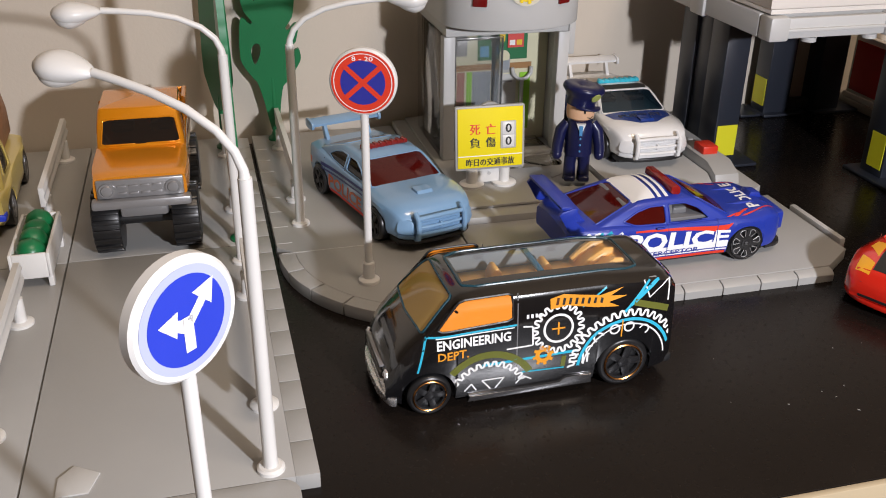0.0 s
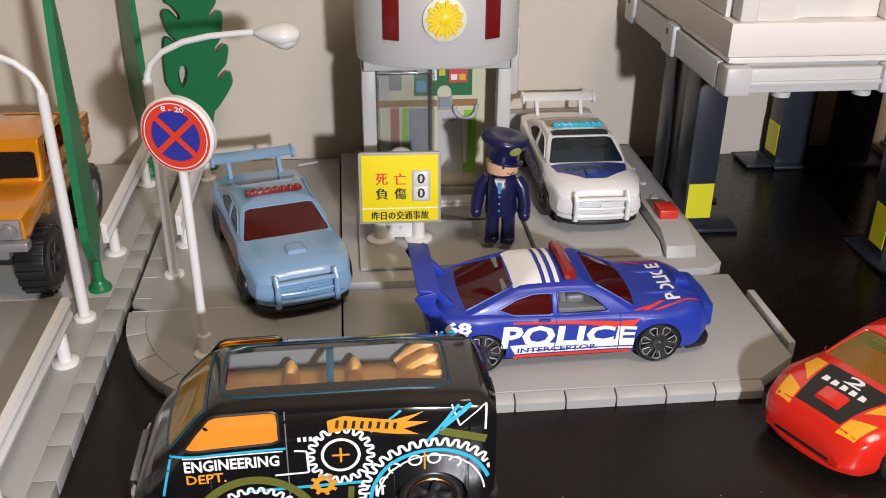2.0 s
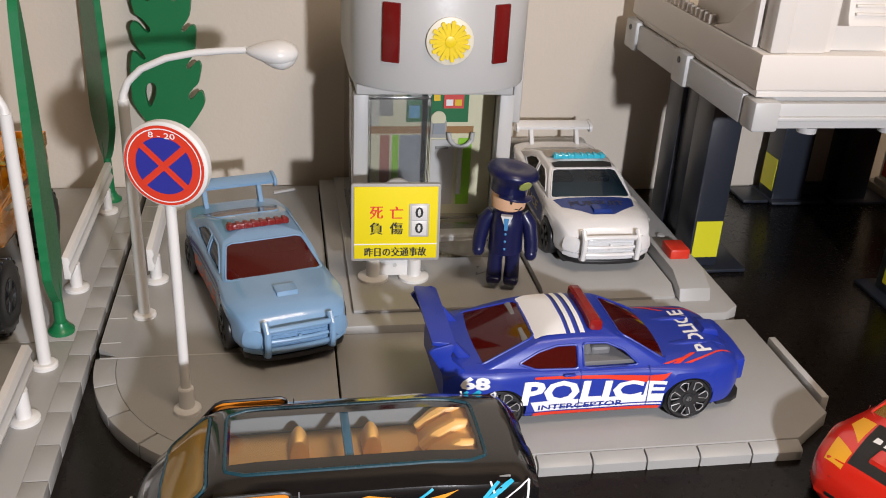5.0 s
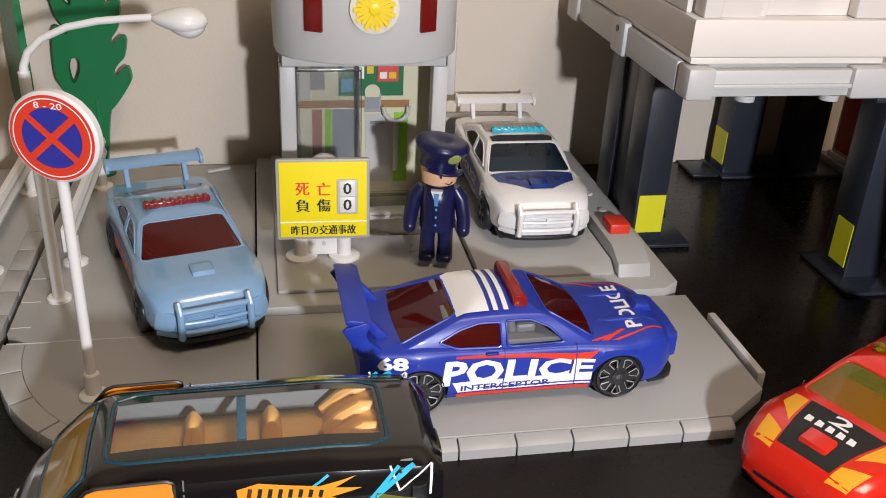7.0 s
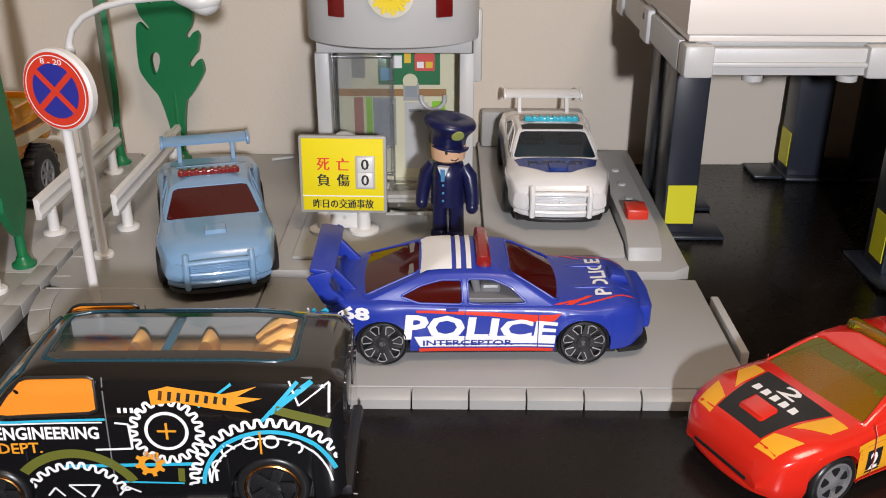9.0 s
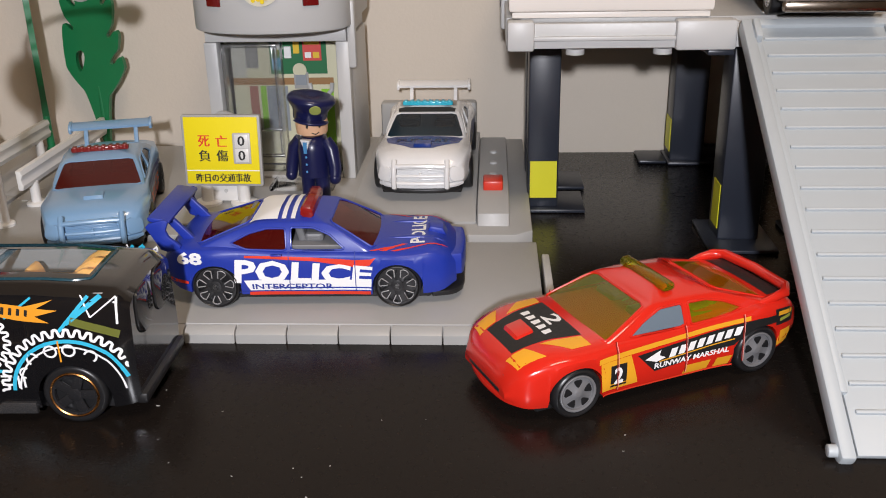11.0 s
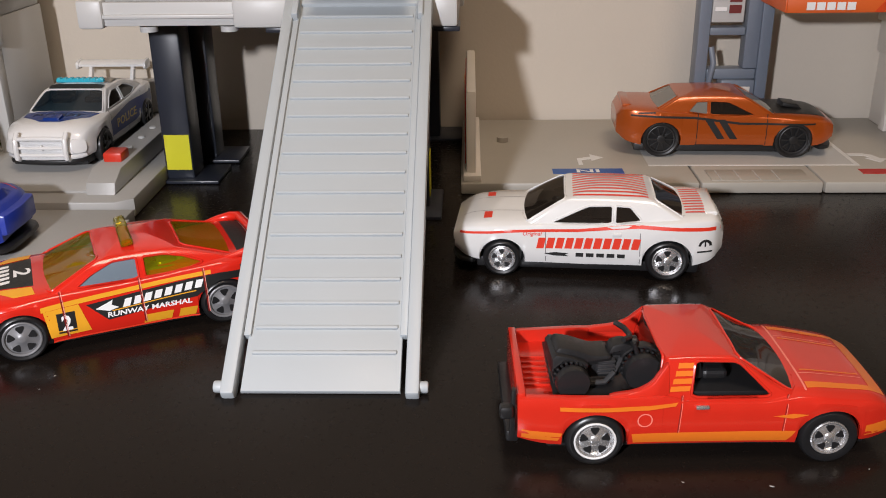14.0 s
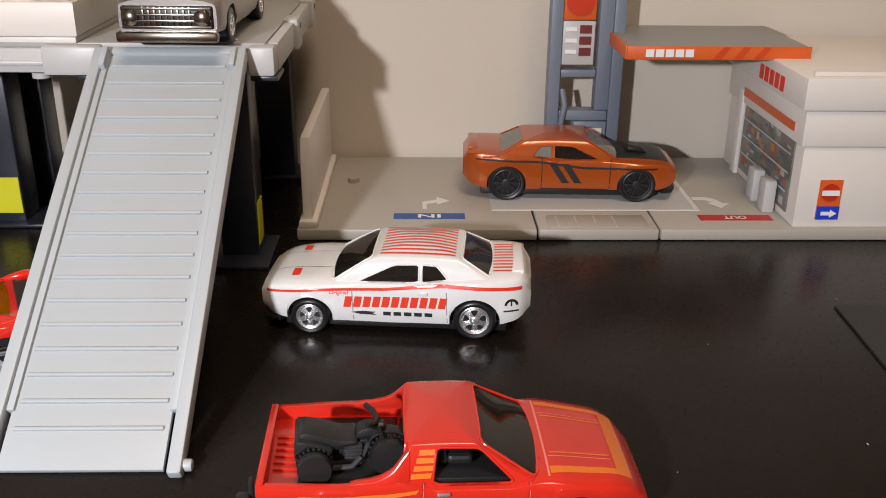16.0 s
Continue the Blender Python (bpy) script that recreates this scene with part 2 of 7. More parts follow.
def kerb_piece(x0, x1, y0, y1, z1, parent):
    return part("kerb", box(x0, x1, y0, y1, 0.05, z1, 0.14), GREY, parent)


road = thing("toy_road_tile", "grey plastic street tiles with a kerb of short blocks", "road tile")
part("surface", box(19.8, 75.4, 249.3, 352, 0.05, TOP, 0.12), GREY, road)
part("surface", box(19.8, 75.4, 134.3, 248.9, 0.05, TOP, 0.12), GREY, road)
part("surface", box(-70, 19.3, 249.3, 352, 0.05, TOP, 0.3), GREY, road)
part("surface", box(-70, 19.3, 134.3, 248.9, 0.05, TOP, 0.3), GREY, road)
part("front_lip", prism(round_rect(-70, 76, 76, 134, 4), 0.05, 4.2, bevel=0.3), GREY, road)
y = 134.3
while y < 350:
    d = min(12.0, 352 - y)
    kerb_piece(75.4, 80.6, y, y + d - 0.3, TOP, road)
    y += d
part("arrow_marker", prism([(27, 139), (33.5, 139), (35.5, 145), (30, 148.5), (27, 145)], TOP, TOP + 0.5, bevel=0.15), GREY_LIGHT, road)

plate = thing("police_station_base", "grey plastic base tile of the police station with a kerb", "base tile")
LEFT, FRONT = 82.2, 190.0
R = 47.0
left_out = [(132.4, 193.2), (141.2, 193.2)] + [(141.2, 351.8), (LEFT, 351.8), (LEFT, FRONT + R + 8)] + arc(LEFT + R + 3, FRONT + R + 3, R - 2.2, 180, 270, 12)
part("surface", prism(left_out, 0.05, TOP, bevel=0.3), GREY, plate)
part("surface", prism([(141.7, 193.2), (246, 193.2), (258, 202.0), (258, 246.9), (141.7, 246.9)], 0.05, TOP, bevel=0.3), GREY, plate)
for k in range(9):
    x0 = 132.6 + k * 12.6
    kerb = prism([(FRONT, 0.05), (FRONT, 2.4), (FRONT + 0.8, 3.2), (FRONT + 2.95, 3.7), (FRONT + 2.95, 0.05)], x0, min(x0 + 12.3, 246), "yz", 0.2)
    part("kerb", kerb, GREY, plate)
for k in range(6):
    a0, a1 = 180 + k * 15 + 0.35, 180 + (k + 1) * 15 - 0.35
    o = arc(LEFT + R + 3, FRONT + R + 3, R + 2.9, a0, a1, 4) + arc(LEFT + R + 3, FRONT + R + 3, R - 2.2, a1, a0, 4)
    part("kerb", prism(o, 0.05, TOP, bevel=0.14), GREY, plate)
for k in range(8):
    part("kerb_mark", box(LEFT + 0.3, LEFT + 5, 247 + k * 12.5, 247.4 + k * 12.5, TOP - 0.1, TOP + 0.12, 0.1), GREY_LIGHT, plate)
part("cross_mark", box(LEFT + 1, 141, 239.6, 240.1, TOP - 0.1, TOP + 0.12, 0.05), GREY_LIGHT, plate)
part("side_rail", box(258.9, 261.0, 206.5, 235, 0.05, 5.2, 0.4), GREY_LIGHT, plate)
part("rear_step", prism([(141.7, 247.2), (252, 247.2), (257, 251), (257, 351.8), (141.7, 351.8)], 0.05, 6.2, bevel=0.5), GREY, plate)
part("booth_floor", box(147, 200.5, 253.5, 351.5, 6.25, 7.4, 0.4), GREY, plate)
part("parking_ramp", prism([(256, 7.0), (260, 9.2), (351, 9.2), (351, 6.25), (256, 6.25)], 201, 240.2, "yz", 0.4), GREY, plate)
strip = part("button_strip", prism([(254, 6.25), (255.2, 9.8), (262, 12.8), (330, 12.8), (330, 6.25)], 240.6, 250.2, "yz", 0.5), GREY, plate)
part("button", box(242.2, 248.4, 268.0, 275.6, 12.6, 15.8, 0.6), RED_BTN, plate, "square red push button")
for k in range(3):
    part("stud", lathe([(1.3, 12.8), (1.3, 13.2), (1.0, 13.5), (0, 13.5)], 12), GREY_LIGHT, plate).location = (0.2454, 0.284 + 0.013 * k, 0)
part("stopper", box(202, 239, 345, 351, 9.2, 22.6, 1.2), GREY, plate)


# ---- toy cars ----
def line(points, w=1.3):
    """A softened line through (x, value) points."""
    xs, vs = [p[0] for p in points], [p[1] for p in points]
    return lambda x: float(np.mean([np.interp(x + d * w, xs, vs) for d in (-1, -0.5, 0, 0.5, 1)]))


class Shell:
    """The lower body of a toy car: x forward, y to its left, z up, all from the ground between its axles."""

    def __init__(self, tail, nose, half, top, sill, arches, drop=1.6, bulge=0.42, shoulder=(0.985, 0.94, 0.78), bed=None, flare=0.03):
        self.tail, self.nose, self.half0, self.top, self.arches, self.bulge = tail, nose, line(half), line(top), arches, bulge
        self.drop = line(drop) if hasattr(drop, "__len__") else (lambda x: drop)
        self.sill = line(sill) if hasattr(sill, "__len__") else (lambda x: sill)
        self.shoulder, self.bed, self.flare = shoulder, bed, flare

    def half(self, x):
        return self.half0(x) * (1 + sum(self.flare * math.exp(-(((x - c) / 7.5) ** 2)) for c, _, _ in self.arches))

    def low(self, x):
        z = self.sill(x)
        for c, h, r in self.arches:
            if abs(x - c) < r:
                z = max(z, h + math.sqrt(r * r - (x - c) ** 2))
        return min(z, self.top(x) - self.drop(x) - 0.9)

    def cut(self, x):
        """Half a slice, from its lower edge over the shoulder to the middle."""
        w, zb, zt, dr = self.half(x), self.low(x), self.top(x), self.drop(x)
        zs = zt - dr
        a, b, c = self.shoulder
        arch = max(0, zb - self.sill(x)) / 6
        foot = w * (0.95 + 0.045 * min(1, arch))
        out = [(foot, zb), (w * 0.995, zb + 0.2 * (zs - zb)), (w, zb + self.bulge * (zs - zb)), (w * (a + 1) / 2, zb + 0.75 * (zs - zb)), (w * a, zs - min(0.8, 0.25 * (zs - zb))), (w * (a + b) / 2 + 0.05, zs - 0.02 * dr), (w * b, zs + 0.2 * dr)]
        if self.bed and x < self.bed[0]:
            floor = self.bed[1]
            hump = max(floor, zb + 0.7)
            return out + [(w - 1.9, zs + 0.2 * dr), (w - 2.1, hump), (w - 7.3, hump), (w - 7.5, floor), (3, floor), (0, floor)]
        return out + [(w * c, zt - 0.34 * dr), (w * 0.62, zt - 0.16 * dr), (w * 0.42, zt - 0.06 * dr), (w * 0.2, zt - 0.015 * dr), (0, zt)]

    def side(self, x, z):
        c = self.cut(x)[:7]
        return float(np.interp(z, [p[1] for p in c], [p[0] for p in c]))

    def crown(self, x, y):
        c = self.cut(x)[:5:-1]
        return float(np.interp(abs(y), [p[0] for p in c], [p[1] for p in c]))

    def mesh(self, hole=None):
        """hole: (x0, x1, share of the half width) that stays open on top."""
        bm = bmesh.new()
        xs = set(np.round(np.linspace(self.tail, self.nose, 70), 2))
        for c, h, r in self.arches:
            xs |= set(np.round(c + r * np.cos(np.linspace(0, math.pi, 21)) * 0.999, 2)) | {round(c - r - 0.05, 2), round(c + r + 0.05, 2)}
        if self.bed:
            xs |= {self.bed[0] - 0.01, self.bed[0] + 0.01}
        rings = []
        xs = sorted(v for v in xs if self.tail <= v <= self.nose)
        for x in xs:
            h = self.cut(x)
            w, s = self.half(x), self.sill(x)
            inner = max(1.0, w - 6.8)
            h = [(inner * 0.99, s + 0.35), (inner, max(s + 0.4, h[0][1]))] + h
            ring = [(-y, z) for y, z in h] + [(y, z) for y, z in h[::-1][1:]]
            rings.append([bm.verts.new((x, y, z)) for y, z in ring])
        for i, (a, b) in enumerate(zip(rings, rings[1:])):
            same = len(a) == len(b)
            for k in range(len(a)):
                j = (k + 1) % len(a)
                if not same:
                    continue
                f = (a[k], a[j], b[j], b[k])
                if hole and hole[0] < xs[i] < hole[1] and a[k].co.z > 20 and max(abs(a[k].co.y), abs(a[j].co.y)) < hole[2] * self.half(xs[i]) + 0.1:
                    continue
                bm.faces.new(f)
            if not same:
                bm.faces.new(a)
                bm.faces.new(b)
        bm.faces.new(rings[0])
        bm.faces.new(rings[-1])
        bmesh.ops.recalc_face_normals(bm, faces=bm.faces)
        return bm


def softened(poly, times=3, k=0.2):
    """An outline with its corners rounded off."""
    for _ in range(times):
        out = []
        for (x0, y0), (x1, y1) in zip(poly, poly[1:] + poly[:1]):
            out += [(x0 * (1 - k) + x1 * k, y0 * (1 - k) + y1 * k), (x0 * k + x1 * (1 - k), y0 * k + y1 * (1 - k))]
        poly = out
    return poly


def within(poly, x, y):
    hit = False
    for (x0, y0), (x1, y1) in zip(poly, poly[1:] + poly[:1]):
        if (y0 > y) != (y1 > y) and x < (x1 - x0) * (y - y0) / (y1 - y0) + x0:
            hit = not hit
    return hit


def ring_points(n_side=84, n_end=48, n_turn=4, rx=0.06, ry=0.1):
    """A rounded rectangle from -1 to 1 both ways, beginning at its front right corner."""
    out = []
    for k in range(n_end):
        out.append((1, -(1 - ry) + 2 * (1 - ry) * k / n_end))
    for k in range(n_turn):
        a = radians(90 * k / n_turn)
        out.append((1 - rx + rx * math.cos(a), 1 - ry + ry * math.sin(a)))
    for k in range(n_side):
        out.append((1 - rx - 2 * (1 - rx) * k / n_side, 1))
    for k in range(n_turn):
        a = radians(90 + 90 * k / n_turn)
        out.append((-1 + rx + rx * math.cos(a), 1 - ry + ry * math.sin(a)))
    for k in range(n_end):
        out.append((-1, 1 - ry - 2 * (1 - ry) * k / n_end))
    for k in range(n_turn):
        a = radians(180 + 90 * k / n_turn)
        out.append((-1 + rx + rx * math.cos(a), -1 + ry + ry * math.sin(a)))
    for k in range(n_side):
        out.append((-1 + rx + 2 * (1 - rx) * k / n_side, -1))
    for k in range(n_turn):
        a = radians(270 + 90 * k / n_turn)
        out.append((1 - rx + rx * math.cos(a), -1 + ry + ry * math.sin(a)))
    return out


class Cabin:
    """The roof and its pillars, from the belt up. sides: window outlines in (x, z); front and rear: whether there is a pane."""

    RINGS = (0.95, 0.88, 0.78, 0.66, 0.53, 0.4, 0.26, 0.12)

    def __init__(self, shell, base, roof, half0, half1, z1, crown=0.8, sides=(), front=(0.9, 0.84), rear=(0.88, 0.8), low=0.05, high=0.95, bow=0.10, arch=1.3):
        self.s, self.base, self.roof, self.half0, self.half1, self.rise = shell, base, roof, half0, half1, crown
        self.z1 = z1 if callable(z1) else (lambda x: z1)
        self.sides = [softened(list(p), 3, 0.08) for p in sides]
        self.front = softened([(-front[0], low), (front[0], low), (front[1], high), (-front[1], high)], 3, 0.07) if front else None
        self.rear = softened([(-rear[0], low), (rear[0], low), (rear[1], high), (-rear[1], high)], 3, 0.07) if rear else None
        self.bow, self.arch = bow, arch
        self.mid = (roof[0] + roof[1]) / 2, (roof[1] - roof[0]) / 2

    def spot(self, px, py, v, grow=1.0):
        b0, b1 = self.base
        r0, r1 = self.roof
        x0, x1 = b0 + (r0 - b0) * v, b1 + (r1 - b1) * v
        cx, a = (x0 + x1) / 2, (x1 - x0) / 2
        h = (self.half0 + (self.half1 - self.half0) * v) * (1 + self.bow * v * (1 - v))
        # the ends bow outward in the middle
        x = cx + a * px * grow + px ** 5 * 1.6 * (1 - py * py) * (1 - 0.6 * v)
        y = h * py * grow
        zb = self.s.crown(min(max(x, self.s.tail + 1), self.s.nose - 1), y) - 0.5
        return Vector((x, y, zb + (self.z1(x) - zb) * (1 - (1 - v) ** self.arch)))

    def on_side(self, x, z, side, grow=1.0):
        zb = self.s.crown(x, self.half0) - 0.5
        v = 1 - (1 - min(0.999, max(0.0, (z - zb) / (self.z1(x) - zb)))) ** (1 / self.arch)
        x0, x1 = self.base[0] + (self.roof[0] - self.base[0]) * v, self.base[1] + (self.roof[1] - self.base[1]) * v
        return self.spot((x - (x0 + x1) / 2) / ((x1 - x0) / 2), side, v, grow)

    def crown(self, a, b):
        """The height of the roof over (a, b)."""
        dx = a - self.mid[0]
        s = max(abs(dx) / self.mid[1], abs(b) / self.half1, 0.02)
        edge = self.z1(self.mid[0] + dx / s)
        return self.z0 * (1 - s) + edge * s + self.rise * (1 - s * s)

    def build(self, paint, panes, parent, inner=None, seats=(), rim=None):
        ring = ring_points()
        n = len(ring)
        levels = [k / 20 for k in range(21)]
        rows = [[self.spot(px, py, v) for px, py in ring] for v in levels]
        top = rows[-1]
        mid = sum(top, Vector()) / n
        mid.x, mid.y = self.mid[0], 0
        self.z0 = mid.z
        for s in self.RINGS:
            rows.append([mid.lerp(p, s) + Vector((0, 0, self.rise * (1 - s * s))) for p in top])
        bm = bmesh.new()
        verts = [[bm.verts.new(p) for p in row] for row in rows]
        for i in range(len(rows) - 1):
            for k in range(n):
                j = (k + 1) % n
                px, py = (ring[k][0] + ring[j][0]) / 2, (ring[k][1] + ring[j][1]) / 2
                if i < 20:
                    v = (levels[i] + levels[i + 1]) / 2
                    if px > 0.99 and self.front and within(self.front, py, v):
                        continue
                    if px < -0.99 and self.rear and within(self.rear, py, v):
                        continue
                    if abs(py) > 0.99:
                        c = (rows[i][k] + rows[i + 1][j]) / 2
                        if any(within(p, c.x, c.z) for p in self.sides):
                            continue
                bm.faces.new((verts[i][k], verts[i][j], verts[i + 1][j], verts[i + 1][k]))
        bm.faces.new(verts[-1])
        for v in [v for v in bm.verts if not v.link_faces]:
            bm.verts.remove(v)
        bmesh.ops.recalc_face_normals(bm, faces=bm.faces)
        roof = part("roof", bm, paint, parent, sharp=45)
        jobs = []
        if self.front:
            jobs.append(("windscreen", self.front, lambda a, b, g: self.spot(1, a, b, g)))
        if self.rear:
            jobs.append(("rear_window", self.rear, lambda a, b, g: self.spot(-1, a, b, g)))
        for w, poly in enumerate(self.sides):
            for side in (-1, 1):
                jobs.append(("side_window" + str(w), poly, lambda a, b, g, side=side: self.on_side(a, b, side, g)))
        for key, poly, at in jobs:
            name = key.rstrip("0123456789")
            frame_mat = rim or paint
            loop = [at(a, b, 1.002) for a, b in poly]
            part("window_rim", tube(loop + loop[:2], 0.27, 6), frame_mat, parent)
            pane = panes.get(key, panes.get(name, panes["all"]))
            if pane is None:
                continue
            cx, cy = sum(a for a, _ in poly) / len(poly), sum(b for _, b in poly) / len(poly)
            wide = [(cx + (a - cx) * 1.04, cy + (b - cy) * 1.04) for a, b in poly]
            ext = max(a for a, _ in wide) - min(a for a, _ in wide)
            vs, fs = fill(wide, ext / 12, (max(b for _, b in wide) - min(b for _, b in wide)) / 5)
            pm = sheet(vs, fs, lambda a, b: at(a, b, 0.985))
            bmesh.ops.recalc_face_normals(pm, faces=pm.faces)
            part(name, pm, pane, parent)
        if inner:
            fm = bmesh.new()
            fm.faces.new([fm.verts.new(self.spot(px, py, 0.05, 0.97)) for px, py in ring])
            for x, y, z0, hgt in seats:
                box(x - 2.6, x + 2.2, y - 3.6, y + 3.6, z0, z0 + hgt * 0.45, 0.8, fm)
                back = box(-1.0, 1.0, -3.4, 3.4, 0, hgt, 0.7)
                join(fm, moved(back, Matrix.Translation((x - 3, y, z0)) @ Matrix.Rotation(radians(-14), 4, "Y")))
            part("interior", fm, inner, parent, smooth=False)
        return roof


def rim_mesh(r, style, depth=1.0):
    """A wheel face that looks along -y: an outer ring, spokes and a hub."""
    bm = lathe([(r * 0.86, 0), (r, 0), (r, depth * 0.9), (r * 0.95, depth), (r * 0.87, depth * 0.9), (r * 0.85, depth * 0.2)], 32, cap=False)
    if style == "holes":
        # a shallow grey dish; its five openings are dark pieces of their own
        lathe([(r * 0.88, depth * 0.35), (r * 0.7, depth * 0.62), (r * 0.3, depth * 0.75), (r * 0.24, depth * 0.95), (r * 0.12, depth * 1.05), (0, depth * 1.05)], 30, bm, cap=False)
        return moved(bm, Matrix.Rotation(radians(90), 4, "X"))
    n, wide = {"five": (5, 0.42), "seven": (7, 0.20), "six": (6, 0.30), "twin": (10, 0.11), "holes": (5, 0.66), "petal": (5, 0.5)}[style]
    for k in range(n):
        a = 2 * math.pi * k / n
        if style == "seven":
            o = [[(r * 0.14, s * r * 0.02), (r * 0.88, s * r * 0.16), (r * 0.88, s * r * 0.24), (r * 0.14, s * r * 0.1)] for s in (-1, 1)]
        else:
            o = [[(r * 0.12, -r * wide * 0.45), (r * 0.88, -r * wide * 0.5), (r * 0.88, r * wide * 0.5), (r * 0.12, r * wide * 0.45)]]
        for p in o:
            join(bm, moved(prism(p, depth * 0.25, depth * 0.85, bevel=0.08), Matrix.Rotation(a, 4, "Z")))
    lathe([(r * 0.3, depth * 0.3), (r * 0.3, depth), (r * 0.2, depth * 1.15), (0, depth * 1.15)], 16, bm)
    return moved(bm, Matrix.Rotation(radians(90), 4, "X"))


def wheel(parent, x, y, r, width, tyre, rim_mat, style, rim=0.68, band=None, lines=None):
    """y: the middle of its outer face; its sign tells the side."""
    s = 1 if y > 0 else -1
    prof = [(0.1, 1.0), (r * rim * 0.9, 0.95), (r * rim, 0.3), (r * rim + 0.15, 0.02), (r * (rim + 1) / 2, -0.18), (r * 0.93, 0.0), (r * 0.985, 0.4), (r, 1.0), (r, width - 0.9), (r * 0.96, width - 0.1), (r * 0.5, width), (0.1, width)]
    bm = lathe(prof, 40)
    moved(bm, Matrix.Rotation(radians(-90), 4, "X"))
    if s > 0:
        moved(bm, Matrix.Rotation(radians(180), 4, "Z"))
    w = part("wheel", bm, tyre, parent)
    w.location = (x * MM, y * MM, r * MM)
    f = rim_mesh(r * rim, style)
    if s > 0:
        moved(f, Matrix.Rotation(radians(180), 4, "Z"))
    rim_ob = part("rim", f, rim_mat, w)
    rim_ob.location = (0, -s * 0.85 * MM, 0)
    if style == "holes":
        q = r * rim
        for k in range(5):
            a = 2 * math.pi * k / 5 + 0.35
            o = softened([(q * 0.36 * math.cos(a - 0.16), q * 0.36 * math.sin(a - 0.16)), (q * 0.80 * math.cos(a - 0.36), q * 0.80 * math.sin(a - 0.36)), (q * 0.80 * math.cos(a + 0.36), q * 0.80 * math.sin(a + 0.36)), (q * 0.36 * math.cos(a + 0.16), q * 0.36 * math.sin(a + 0.16))], 2)
            hole = moved(prism(o, 0.3, 0.82), Matrix.Rotation(radians(90), 4, "X"))
            if s > 0:
                moved(hole, Matrix.Rotation(radians(180), 4, "Z"))
            part("rim_hole", hole, BASE_BLACK, rim_ob)
    if band:
        loop = [(r * rim * 1.01 * math.cos(a), s * 0.12, r * rim * 1.01 * math.sin(a)) for a in np.linspace(0, 2 * math.pi, 37)]
        part("rim_band", tube(loop, 0.04 * r, 6), band, w)
    if lines:
        # pressed wedge outlines all round the dish
        for k in range(7):
            a = 2 * math.pi * k / 7 + 0.2
            loop = [(r * rim * rad * math.cos(a + da), s * 0.12, r * rim * rad * math.sin(a + da)) for rad, da in ((0.48, -0.12), (0.50, -0.16), (0.84, -0.25), (0.90, -0.12), (0.91, 0.0), (0.90, 0.12), (0.84, 0.25), (0.50, 0.16), (0.48, 0.12))]
            part("wedge_line", tube(loop, 0.13, 5), lines, w)
        part("hub_cap", tube([(0, -s * 0.2, 0), (0, s * 0.3, 0)], 0.7, 12), lines, w)
    return w


def decal(parent, name, vs, fs, shell, side, material, label="", off=0.07):
    """Print on a body's side (side -1: right, 1: left) or, with side 0, on its bonnet and boot from above (a along x, b along y)."""
    def place(a, b):
        if side == 0:
            return (a, b, shell.crown(a, b) + off)
        return (a, side * (shell.side(a, b) + off), b)
    bm = sheet(vs, fs, lambda a, b: (a, b, 0))
    bmesh.ops.remove_doubles(bm, verts=bm.verts, dist=0.001)
    for axis, step in ((0, 1.6), (1, 1.3)):
        lo, hi = min(v.co[axis] for v in bm.verts), max(v.co[axis] for v in bm.verts)
        for k in range(1, int((hi - lo) / step) + 1):
            bmesh.ops.bisect_plane(bm, geom=bm.verts[:] + bm.edges[:] + bm.faces[:], plane_co=[(lo + k * step) * (axis == i) for i in range(3)], plane_no=[float(axis == i) for i in range(3)])
    for v in bm.verts:
        v.co = place(v.co.x, v.co.y)
    bmesh.ops.recalc_face_normals(bm, faces=bm.faces)
    up = Vector((0, 0, 1)) if side == 0 else Vector((0, side, 0))
    if sum((f.normal.dot(up) for f in bm.faces), 0.0) < 0:
        bmesh.ops.reverse_faces(bm, faces=bm.faces)
    return part(name, bm, material, parent, label)


def text_on(parent, text, x0, x1, z0, z1, shell, side, material, bold=0.02, shear=0.0, off=0.1, label="", taper=0.0):
    vs, fs = lettering(text, 0, x1 - x0, z0, z1, bold, shear)
    vs = vs.copy()
    vs[:, 0] = x0 + vs[:, 0] if side < 0 else x1 - vs[:, 0]
    # the letters grow lower towards the nose
    vs[:, 1] = z0 + (vs[:, 1] - z0) * (1 - taper * (vs[:, 0] - x0) / (x1 - x0))
    return decal(parent, "lettering", vs, fs, shell, side, material, label, off)


def shape_on(parent, outline, shell, side, material, name="stripe", off=0.07, label="", step=2.5):
    return decal(parent, name, list(outline), [tuple(range(len(outline)))], shell, side, material, label, off)


def ring_outline(cx, cz, r0, r1, teeth=0, depth=0.0, a0=0, a1=360, n=72):
    """A flat ring, plain or toothed, as (vertices, faces)."""
    vs, fs = [], []
    for k in range(n + 1):
        a = radians(a0 + (a1 - a0) * k / n)
        out = r1 + (depth if teeth and (k * teeth // n * 2 + (k * teeth * 2 // n)) % 2 else 0)
        vs += [(cx + r0 * math.cos(a), cz + r0 * math.sin(a)), (cx + out * math.cos(a), cz + out * math.sin(a))]
    for k in range(n):
        fs.append((2 * k, 2 * k + 1, 2 * k + 3, 2 * k + 2))
    return vs, fs


